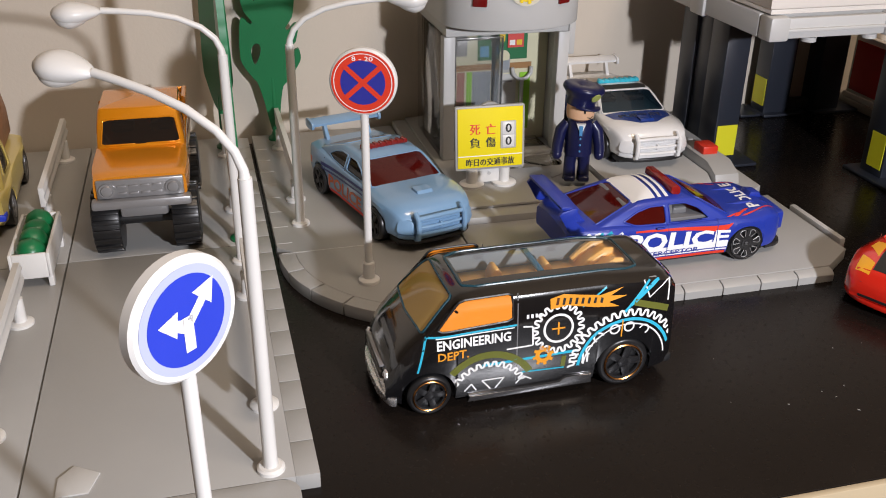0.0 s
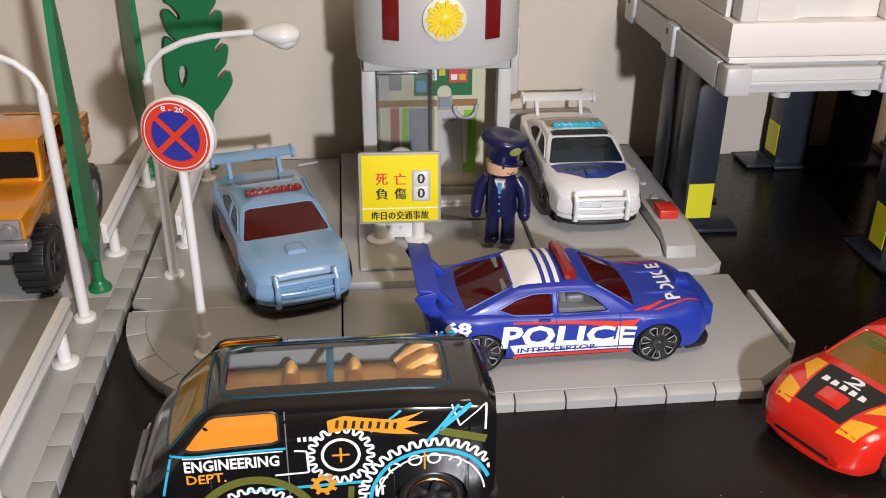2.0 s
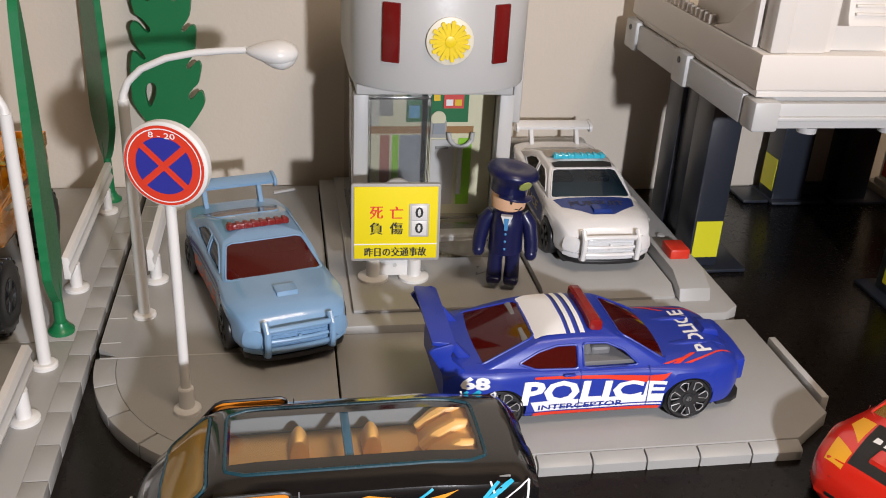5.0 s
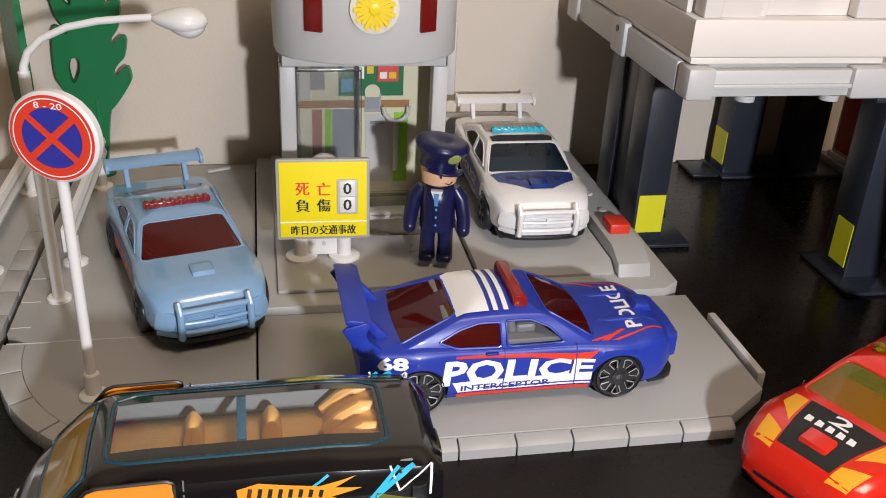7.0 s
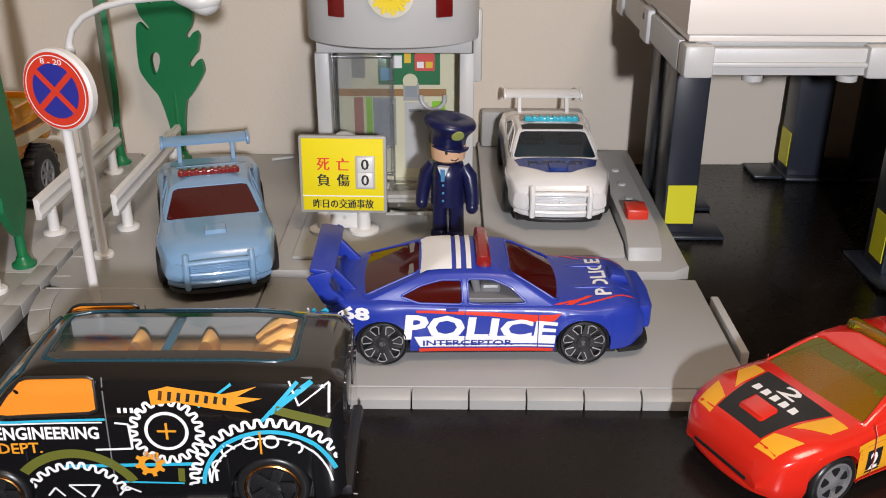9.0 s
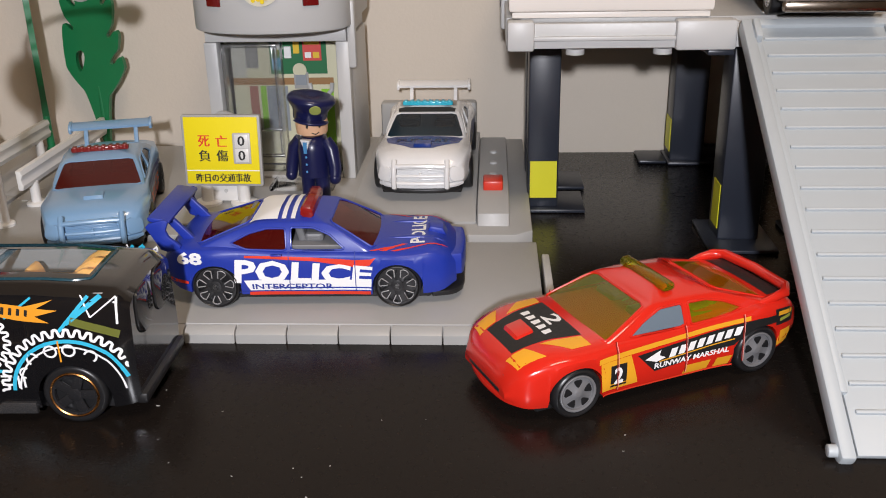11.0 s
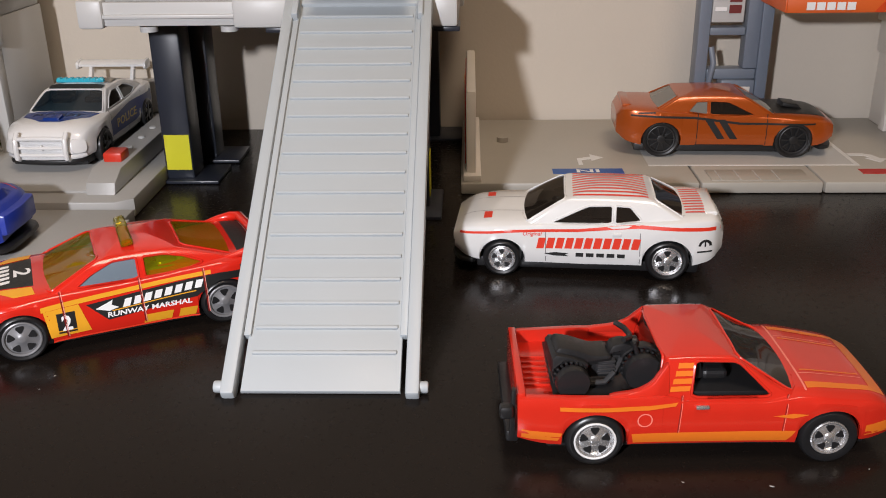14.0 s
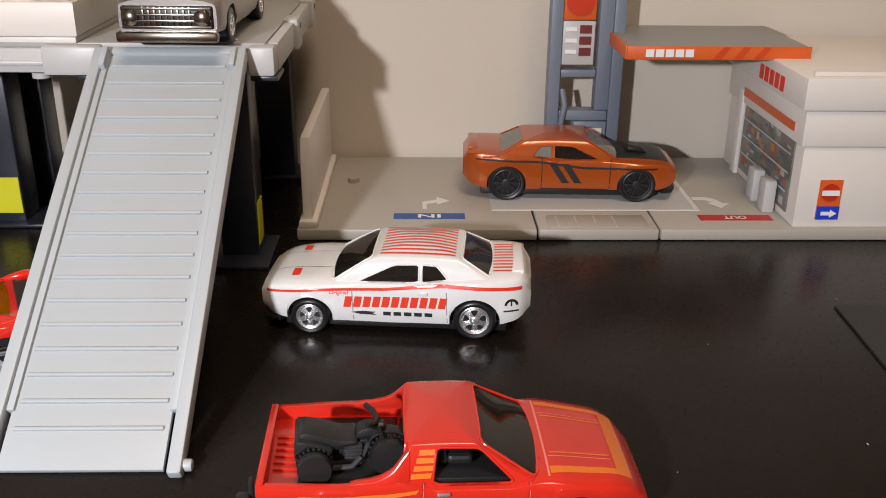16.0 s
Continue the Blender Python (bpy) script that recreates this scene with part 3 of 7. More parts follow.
def gear_line(cx, cz, r, h, teeth, w, a0=0, a1=360):
    """A line of width w that follows the teeth of a gear round its rim."""
    n = int(teeth * (a1 - a0) / 360 * 12)
    path = []
    for k in range(n + 1):
        a = radians(a0 + (a1 - a0) * k / n)
        q = r + h * math.tanh(3.2 * math.sin(a * teeth))
        path.append(Vector((cx + q * math.cos(a), cz + q * math.sin(a))))
    vs, fs = [], []
    for k, p in enumerate(path):
        d = (path[min(k + 1, n)] - path[max(k - 1, 0)]).normalized() * (w / 2)
        vs += [(p.x - d.y, p.y + d.x), (p.x + d.y, p.y - d.x)]
        if k:
            fs.append((2 * k - 2, 2 * k - 1, 2 * k + 1, 2 * k))
    return vs, fs


def underside(parent, shell, x0, x1, half, z0=1.6, z1=4.5, material=None):
    part("chassis", box(x0 + 4, x1 - 4, -half + 1, half - 1, z0, z1, 0.5), material or BASE_BLACK, parent)


def paint(name, col, rough=0.28, coat=0.8, metal=0.0, flake=0.0, var=0.05):
    return mat(name, col, rough, metal, coat, var, 200, 0.06, 3000)


# the shared shape of the police and airport saloons
def saloon(wb=45.6, nose=38.0, tail=-36.0, snout=8.6, blunt=0.0, chin=3.4):
    f, r = wb / 2, -wb / 2
    return Shell(tail, nose, [(tail, 12.6), (tail + 2.5, 14.2), (-24, 15.1), (-10, 14.7), (10, 14.7), (24, 15.1), (nose - 7, 14.3), (nose - 3, 13.2), (nose - 1, 11.4), (nose, 9.0)],
                 [(tail, 13.6), (tail + 1.5, 16.6), (-22, 17.0), (-8, 15.8), (0, 15.5), (14, 15.7), (26, 15.4), (nose - 6, snout + 4.4), (nose - 2.4, snout + 2.8), (nose - 0.8, snout + 0.6 + blunt), (nose, snout - 2.4 + 1.6 * blunt)],
                 [(tail, 7.6), (tail + 2.5, 5.2), (tail + 7, 3.8), (0, 3.2), (nose - 4, chin), (nose, chin + 1.6)], [(f, 5.4, 6.3), (r, 5.4, 6.3)], drop=[(tail, 1.4), (0, 1.3), (25, 2.0), (nose, 1.8)])


def wing(parent, x, z, span, chord, material, post_z, ends=True, lean=0.0, thick=1.0):
    bm = prism(softened([(x - chord / 2, z - 0.4 * thick), (x + chord / 2, z - 0.9 * thick), (x + chord / 2, z), (x - chord / 2, z + 0.9 * thick)], 1), -span, span, "xz", 0.2)
    part("rear_wing", bm, material, parent)
    for s in (-1, 1):
        if ends:
            part("wing_end", prism(softened([(x - chord * 0.7, z - 2.0), (x + chord * 0.7, z - 2.2), (x + chord * 0.7, z + 0.8), (x - chord * 0.7, z + 1.7)], 2), s * span - 0.5, s * span + 0.5, "xz", 0.2), material, parent)
        part("wing_post", prism([(x - 1.0, z), (x + 1.4, z), (x + 3.4 + lean, post_z), (x + 0.4 + lean, post_z)], s * span * 0.62 - 0.7, s * span * 0.62 + 0.7, "xz", 0.25), material, parent)


def bar_line(parent, x0, z0, x1, z1, w, shell, side, material, off=0.06, name="line_print"):
    d = Vector((x1 - x0, z1 - z0)).normalized()
    p = Vector((-d.y, d.x)) * w / 2
    shape_on(parent, [(x0 + p.x, z0 + p.y), (x1 + p.x, z1 + p.y), (x1 - p.x, z1 - p.y), (x0 - p.x, z0 - p.y)], shell, side, material, name, off)


def side_pane(parent, outline, shell, side, pane, rim, name="side_window"):
    """A rounded pane on a body's side with a raised rim."""
    o = softened(outline, 3, 0.08)
    shape_on(parent, o, shell, side, pane, name, 0.14)
    loop = [(a, side * (shell.side(a, b) + 0.12), b) for a, b in o]
    part("window_rim", tube(loop + loop[:2], 0.3, 6), rim, parent)


def top_pane(parent, outline, shell, pane, rim, name, r=0.35, off=0.08, made=True):
    o = softened(outline, 3, 0.08)
    if made:
        shape_on(parent, o, shell, 0, pane, name, off)
    loop = [(a, b, shell.crown(a, b) + off + 0.05) for a, b in o]
    part("window_rim", tube(loop + loop[:2], r, 8), rim, parent)


# --- black custom van ---
def custom_van():
    car = thing("toy_van", "black toy van with white and blue gear prints and orange seats", "toy car", 134.0, 169.0, 0, 181.0)
    black = paint("gloss_black_paint", (0.006, 0.006, 0.007), 0.14, 1.0)
    f, r = 24.9, -24.9
    s = Shell(-38.2, 35.0, [(-38.2, 13.2), (-36.8, 14.6), (-20, 15.0), (20, 14.9), (29, 14.5), (33.2, 13.6), (35.0, 12.2)],
              [(-38.2, 27.0), (-36.6, 29.6), (-20, 30.9), (10, 30.9), (16.8, 30.4), (20.3, 28.2), (27.6, 20.8), (31, 17.6), (34, 13.2), (35.0, 9.5)], [(-38.2, 4.4), (-33, 3.4), (30, 3.2), (35.0, 4.0)],
              [(f, 5.4, 6.5), (r, 6.0, 7.6)], drop=[(-38, 2.2), (-30, 2.6), (10, 2.6), (20, 1.8), (36.8, 2.2)], bulge=0.36, shoulder=(0.93, 0.895, 0.72), flare=0.02)
    part("body", s.mesh(hole=(-28.6, 14.8, 0.6)), black, car)
    orange = mat("orange_interior_plastic", (0.78, 0.25, 0.02), 0.4)
    tan = mat("tan_interior_plastic", (0.88, 0.47, 0.12), 0.4)
    teal = mat("teal_window_rim", (0.012, 0.05, 0.07), 0.25)
    # the roof window and the moulded seats below it
    roof_glass = glass("van_roof_glass", (0.90, 0.95, 0.97), 0.05, (0.20, 0.26, 0.28), 0.13)
    o = [(-29.4, -9.2), (15.6, -9.2), (15.6, 9.2), (-29.4, 9.2)]
    top_pane(car, o, s, roof_glass, teal, "roof_window", 0.4, -0.1)
    for pane in car.children:
        if pane.name.startswith("roof_window"):
            pane.visible_shadow = False
    part("roof_bar", box(-6.4, -4.8, -9.0, 9.0, 29.4, 30.3, 0.3), mat("blue_tinted_bar", (0.03, 0.13, 0.22), 0.25), car)
    grey = mat("grey_interior_plastic", (0.24, 0.25, 0.25), 0.45)
    part("interior_floor", box(-33.5, 20, -12.2, 12.2, 21.6, 22.8, 0.3), tan, car, "tan moulded interior floor")
    # added grey walls: their colour stands in for the reflection in the roof window
    for y in (-11.9, 11.9):
        part("reflection_wall", box(-33, 18, y - 0.3, y + 0.3, 22.9, 28.6, 0.2), grey, car, "added grey inner wall in place of the roof glass reflection")
    for x in (2.8, -10.6):
        for y in (-5.5, 5.5):
            bk = prism(softened([(-2.0, 0), (2.0, 0), (1.5, 3.0), (0.5, 4.6), (-0.5, 4.6), (-1.5, 3.0)], 2), -2.4, 2.4, "xz", 0.4)
            part("headrest", moved(bk, Matrix.Translation((x, y, 22.7))), tan, car)
    part("rear_seat", prism(softened([(-31.5, 20.5), (-19, 20.5), (-20.5, 25.0), (-26.0, 28.6), (-31.5, 29.0)], 1), -11.2, 11.2, "xz", 0.5), tan, car)
    for y in (-9.0, -3.0, 3.0, 9.0):
        part("seat_roll", tube([(-19.8, y, 24.2), (-23.0, y, 26.8), (-26.2, y, 28.7), (-28.4, y, 28.9)], [1.1, 1.5, 1.5, 0.9], 10), tan, car)
    # windscreen, side windows
    amber_glass = glass("van_windscreen", (0.7, 0.6, 0.4), 0.05, (0.50, 0.33, 0.10), 0.8)
    top_pane(car, [(18.6, -10.2), (26.4, -12.2), (27.4, 0), (26.4, 12.2), (18.6, 10.2), (18.9, 0)], s, amber_glass, teal, "windscreen", 0.32, 0.1)
    for side in (-1, 1):
        side_pane(car, [(4.6, 23.0), (23.4, 22.2), (17.4, 29.6), (4.8, 29.8)], s, side, orange, BASE_BLACK)
        bar_line(car, 3.4, 6.0, 3.4, 29.6, 0.25, s, side, STEEL, 0.03, "door_gap")
    underside(car, s, -36, 33, 12.8, 2.0, 6)
    gold = mat("gold_rim_plating", (0.60, 0.27, 0.08), 0.25, metal=1.0)
    spoke = mat("dark_spoke_plastic", (0.022, 0.022, 0.024), 0.25, metal=0.3)
    for x, rr in ((f, 5.5), (r, 6.8)):
        for y in (14.9, -14.9):
            wheel(car, x, y, rr, 5.5, RUBBER, spoke, "five", 0.72, gold)
    part("bumper", prism(softened([(32.2, -14.4), (34.6, -13.4), (36.2, -8), (36.6, 0), (36.2, 8), (34.6, 13.4), (32.2, 14.4), (32.4, 0)], 2), 3.0, 5.4, "xy", 0.5), CHROME, car, "chrome front bumper")
    part("rear_bumper", box(-39.4, -36.6, -13.4, 13.4, 3.6, 6.2, 0.8), BASE_BLACK, car)
    for side in (-1, 1):
        part("side_skirt", prism([(-16.5, 2.4), (15.5, 2.2), (15.0, 3.6), (-8, 3.9), (-9.5, 5.0), (-16.5, 5.0)], side * 14.6 - 0.6, side * 14.6 + 0.6, "xz", 0.2), mat("dark_chrome_plating", (0.26, 0.26, 0.27), 0.2, metal=0.9), car, "dark chrome sill")
    for z in (8.0, 9.6, 11.2):
        part("grille_bar", box(33.4, 35.5, -8.0, 8.0, z - 0.3, z + 0.3, 0.15), STEEL, car)
    for y in (-10.0, 10.0):
        part("headlight", lathe([(0, 0), (1.7, 0), (1.7, 0.6), (1.1, 1.1), (0, 1.2)], 16, axis="x"), CHROME, car).location = (33.9 * MM, y * MM, 9.6 * MM)
    sky = mat("sky_blue_print", (0.03, 0.42, 0.62), 0.4)
    olive = mat("olive_print", (0.12, 0.13, 0.02), 0.4)
    amber = mat("amber_print", (0.75, 0.30, 0.02), 0.4)
    for side in (1, -1):
        text_on(car, "ENGINEERING", 5.0, 23.2, 17.6, 20.2, s, side, WHITE_INK, 0.03)
        text_on(car, "DEPT.", 15.4, 23.0, 14.8, 17.0, s, side, amber, 0.02)
        for cx, cz, r0, r1, teeth, d, a0, a1, m in ((-7.0, 19.2, 5.9, 0.62, 20, -0.55, 0, 360, WHITE_INK), (-7.0, 19.2, 3.3, 3.9, 0, 0, 0, 360, WHITE_INK), (r, 7.0, 14.1, 0.7, 40, -0.6, 2, 178, WHITE_INK),
                                                    (r, 7.0, 11.9, 12.7, 0, 0, 4, 176, sky), (r, 7.0, 10.8, 11.2, 0, 0, 6, 174, WHITE_INK), (10.5, 2.5, 9.6, 0.6, 30, -0.55, 22, 158, WHITE_INK), (10.5, 2.5, 11.2, 13.0, 0, 0, 42, 150, olive),
                                                    (-3.4, 12.4, 1.0, 2.1, 8, 0.7, 0, 360, amber), (-21.6, 17.0, 1.0, 1.45, 0, 0, 0, 360, WHITE_INK), (-25.4, 17.2, 1.0, 1.45, 0, 0, 0, 360, WHITE_INK), (-29.6, 15.8, 1.0, 1.45, 0, 0, 20, 250, WHITE_INK), (-17.6, 15.2, 1.0, 1.45, 0, 0, -70, 160, WHITE_INK), (-15.6, 12.0, 0.9, 1.3, 0, 0, -90, 120, WHITE_INK)):
            vs, fs = gear_line(cx, cz, r0, r1, teeth, -d, a0, a1) if d < 0 else ring_outline(cx, cz, r0, r1, teeth, d, a0, a1)
            keep = [all(-37 < vs[i][0] < 34 and s.low(vs[i][0]) + 0.3 < vs[i][1] < 29 for i in q) for q in fs]
            decal(car, "gear_print", vs, [q for q, k in zip(fs, keep) if k], s, side, m)
        bar_line(car, -8.7, 19.2, -5.3, 19.2, 0.45, s, side, amber, 0.09, "cross_print")
        bar_line(car, -7.0, 17.5, -7.0, 20.9, 0.45, s, side, amber, 0.1, "cross_print")
        bar_line(car, -23.5, 14.6, -23.5, 19.4, 0.35, s, side, amber, 0.1, "cross_print")
        for x0, z0, x1, z1, w, m in ((27.8, 12.2, 25.6, 21.0, 0.5, sky), (25.6, 21.0, 3.6, 21.6, 0.5, sky), (-13, 24.0, -19, 28.4, 0.45, sky), (-25.5, 23.0, -33.0, 28.6, 1.0, sky), (-24, 21.4, -30.5, 28.6, 0.7, sky), (12, 11.9, -12, 12.4, 0.7, sky), (2, 8.4, -9, 8.0, 0.4, sky),
                                     (23.4, 20.7, 4.2, 21.0, 0.3, WHITE_INK), (-0.4, 20.6, -0.6, 15.6, 0.45, WHITE_INK), (-0.4, 20.6, 2.0, 20.9, 0.4, WHITE_INK), (-0.6, 15.6, 6, 15.4, 0.4, WHITE_INK), (-29.0, 28.8, -30.6, 24.2, 0.35, WHITE_INK), (-30.6, 24.2, -36.0, 28.4, 0.3, WHITE_INK), (-36.0, 28.2, -35.8, 22.6, 0.45, WHITE_INK), (-26.5, 23.6, -36, 20.4, 1.7, olive),
                                     (12.0, 7.6, 6.4, 7.6, 0.4, WHITE_INK), (12.0, 7.6, 9.6, 4.6, 0.4, WHITE_INK), (6.4, 7.6, 8.4, 4.6, 0.4, WHITE_INK), (16.2, 5.0, 14.6, 7.0, 0.4, WHITE_INK), (14.6, 7.0, 13.2, 4.8, 0.4, WHITE_INK), (3.2, 5.0, 1.6, 7.2, 0.4, WHITE_INK), (1.6, 7.2, -0.8, 5.8, 0.4, WHITE_INK),
                                     (-10.2, 9.2, -12.6, 9.2, 0.5, WHITE_INK), (-10.2, 11.2, -12.6, 11.2, 0.5, WHITE_INK), (-13.8, 11.4, -13.8, 8.4, 0.5, WHITE_INK), (-15.0, 11.0, -15.0, 8.6, 0.5, WHITE_INK), (-8.6, 8.4, -8.8, 11.4, 1.2, olive)):
            bar_line(car, x0, z0, x1, z1, w, s, side, m)
        flame = [(-4.8, 24.4), (-4.6, 27.2), (-8, 28.0), (-13, 27.2), (-17.4, 26.6), (-23.5, 28.0), (-20, 26.2), (-24.4, 25.8), (-19.5, 24.6), (-22.4, 23.2), (-16, 23.6), (-9, 25.0)]
        shape_on(car, flame, s, side, amber, "flame_badge", 0.08, "amber flame-shaped badge")
        for k in range(8):
            x = -6.4 - k * 1.6
            bar_line(car, x, 25.4 - 0.12 * k, x - 0.3, 27.2 - 0.18 * k, 0.65, s, side, mat("dark_badge_print", (0.10, 0.03, 0.01), 0.4) if k == 0 and side == 1 else INK, 0.12, "badge_bar")
        for k in range(4):
            bar_line(car, 1.2 - k * 1.1, 23.4, 0.6 - k * 1.1, 23.4, 1.0, s, side, WHITE_INK, 0.08, "badge_bar")
    for y in (-5.5, 5.5):
        part("rear_window", prism(softened([(y - 4.6, 17.5), (y + 4.6, 17.5), (y + 4.2, 27.5), (y - 4.2, 27.5)], 2), -38.6, -37.9, "yz", 0.1), glass("van_rear_glass", (0.1, 0.1, 0.1), 0.05, (0.02, 0.02, 0.02), 0.9), car)
    return car


# --- blue police interceptor ---
def blue_police():
    car = thing("toy_police_car", "matt blue toy police car with white lettering and red windows", "toy car", 198.4, 217.1, TOP - 0.05, 1.3)
    blue = paint("satin_blue_paint", (0.014, 0.036, 0.33), 0.38, 0.1)
    s = saloon(45.6, 37.4, -35.5, 11.4, 1.6)
    part("body", s.mesh(), blue, car)
    c = Cabin(s, (-28.0, 17.5), (-13.0, 5.0), 13.6, 10.2, lambda x: 21.4 - 0.004 * (x + 4) ** 2, crown=1.9, sides=([(-18.6, 16.8), (-14.5, 15.3), (-4.6, 14.9), (-4.9, 20.0), (-9.5, 20.0), (-14, 18.9)], [(-3.4, 14.9), (10.0, 15.0), (6.2, 18.4), (2.0, 20.1), (-3.6, 20.2)]))
    grey = mat("grey_interior_plastic", (0.17, 0.17, 0.175), 0.4)
    c.build(blue, {"all": GLASS_RED, "side_window1": None}, car, grey, [(2, -6, 15.5, 5.5), (2, 6, 15.5, 5.5), (-12, 6, 15.5, 5), (-12, -6, 15.5, 5)])
    part("cabin_floor", box(-19, 12, -12.4, 12.4, 14.8, 16.0, 0.2), grey, car)
    for x0, x1 in ((-14.2, -7.0), (-6.0, -4.9), (-3.7, -2.6)):
        shape_on(car, [(x0, -9.4), (x1, -9.4), (x1, 9.4), (x0, 9.4)], c, 0, WHITE_INK, "roof_stripe", 0.32)
    lens = mat("dark_red_lens", (0.25, 0.012, 0.01), 0.15)
    part("light_bar", prism(softened([(-1.5, 22.0), (1.9, 21.6), (1.7, 24.4), (-1.3, 24.7)], 1), -8.6, 8.6, "xz", 0.3), lens, car, "dark red roof light bar")
    underside(car, s, -33, 35, 13.2)
    spoke = mat("black_spoke_plastic", (0.03, 0.03, 0.032), 0.3, metal=0.3)
    silver = mat("grey_rim_line", (0.42, 0.42, 0.43), 0.35, metal=0.3)
    for x in (22.8, -22.8):
        for y in (14.9, -14.9):
            wheel(car, x, y + (0.3 if y > 0 else -0.3), 6.0, 4.6, RUBBER, spoke, "petal", 0.86, None, silver)
    wing(car, -35.8, 23.0, 13.0, 5.4, blue, 16.2, False, 4)
    for side in (-1, 1):
        part("wing_fin", prism(softened([(-39.6, 22.0), (-33.0, 23.6), (-34.6, 19.5), (-30.0, 15.6), (-35.5, 14.6), (-37.6, 18.6)], 1), side * 13.0 - 0.6, side * 13.0 + 0.6, "xz", 0.25), blue, car)
    part("splitter", prism(softened([(30, -13.4), (37, -12), (39.4, -8), (39.6, 8), (37, 12), (30, 13.4)], 1), 2.0, 3.4, "xy", 0.3), BASE_BLACK, car)
    for side in (-1, 1):
        part("bonnet_ridge", prism(softened([(17, 15.2), (26, 15.9), (33, 15.4), (35.5, 13.6), (33, 14.0), (17, 14.6)], 2), side * 5.6 - 0.9, side * 5.6 + 0.9, "xz", 0.4), blue, car)
    part("push_bar", prism(softened([(35.0, -10.4), (39.2, -9.4), (39.9, 0), (39.2, 9.4), (35.0, 10.4)], 1, 0.12), 6.6, 12.4, "xy", 0.6), blue, car)
    part("bonnet_scoop", prism([(30, 15.4), (30.6, 17.0), (34, 16.4), (35, 14.4)], -2.6, 2.6, "xz", 0.5), blue, car)
    ink_blue = mat("deep_blue_print", (0.012, 0.03, 0.25), 0.4)
    for side in (-1, 1):
        shape_on(car, [(-14.2, 4.7), (16.2, 4.7), (16.4, 7.6), (-15.6, 7.6)], s, side, WHITE_INK, "panel_print", 0.06)
        text_on(car, "POLICE", -18.0, 16.8, 6.9, 13.4, s, side, WHITE_INK, 0.035, 0.08, 0.1, taper=0.34)
        text_on(car, "INTERCEPTOR", -13.6, 6.8, 5.1, 6.6, s, side, ink_blue, 0.02, 0, 0.12)
        text_on(car, "68", -32.0, -25.4, 12.0, 15.2, s, side, WHITE_INK, 0.045, 0.0, 0.28)
        shape_on(car, [(-15.0, 14.2), (2, 13.5), (12, 12.8), (16, 13.0), (17.6, 13.4), (16.0, 11.4), (12.6, 10.9), (2, 12.5), (-15.0, 13.6)], s, side, RED_INK, "red_stripe", 0.06)
        shape_on(car, [(-14.5, 3.3), (16, 3.3), (16, 4.3), (-14.5, 4.3)], s, side, RED_INK, "red_stripe")
        shape_on(car, [(-34.4, 7.2), (-29.6, 6.6), (-29.6, 7.4), (-34.4, 8.2)], s, side, RED_INK, "red_stripe")
        for a in (-4.1, 12.4):
            bar_line(car, a, 4.4, a, 15.0, 0.22, s, side, ink_blue, 0.13, "door_gap")
        bar_line(car, -17, 4.4, -13.8, 4.4, 0.22, s, side, ink_blue, 0.13, "door_gap")
        part("door_handle", box(-8.4, -5.6, side * 14.9 - 0.35, side * 14.9 + 0.35, 14.0, 14.6, 0.2), blue, car)
    vs, fs = lettering("POLICE", -9.6, 9.6, 0, 3.8, 0.03)
    decal(car, "lettering", [(29.6 - b, a) for a, b in vs], fs, s, 0, WHITE_INK, off=0.1)
    for y0 in (-1, 1):
        for k, (a, b) in enumerate(((15.6, 22.5), (18.4, 24.0), (21.0, 34.0))):
            shape_on(car, [(a, y0 * 13.2), (b, y0 * (11.0 - 1.2 * k)), (b + 1.4, y0 * (11.0 - 1.2 * k)), (a + 1.7, y0 * 13.2)], s, 0, RED_INK, "red_stripe")
    return car


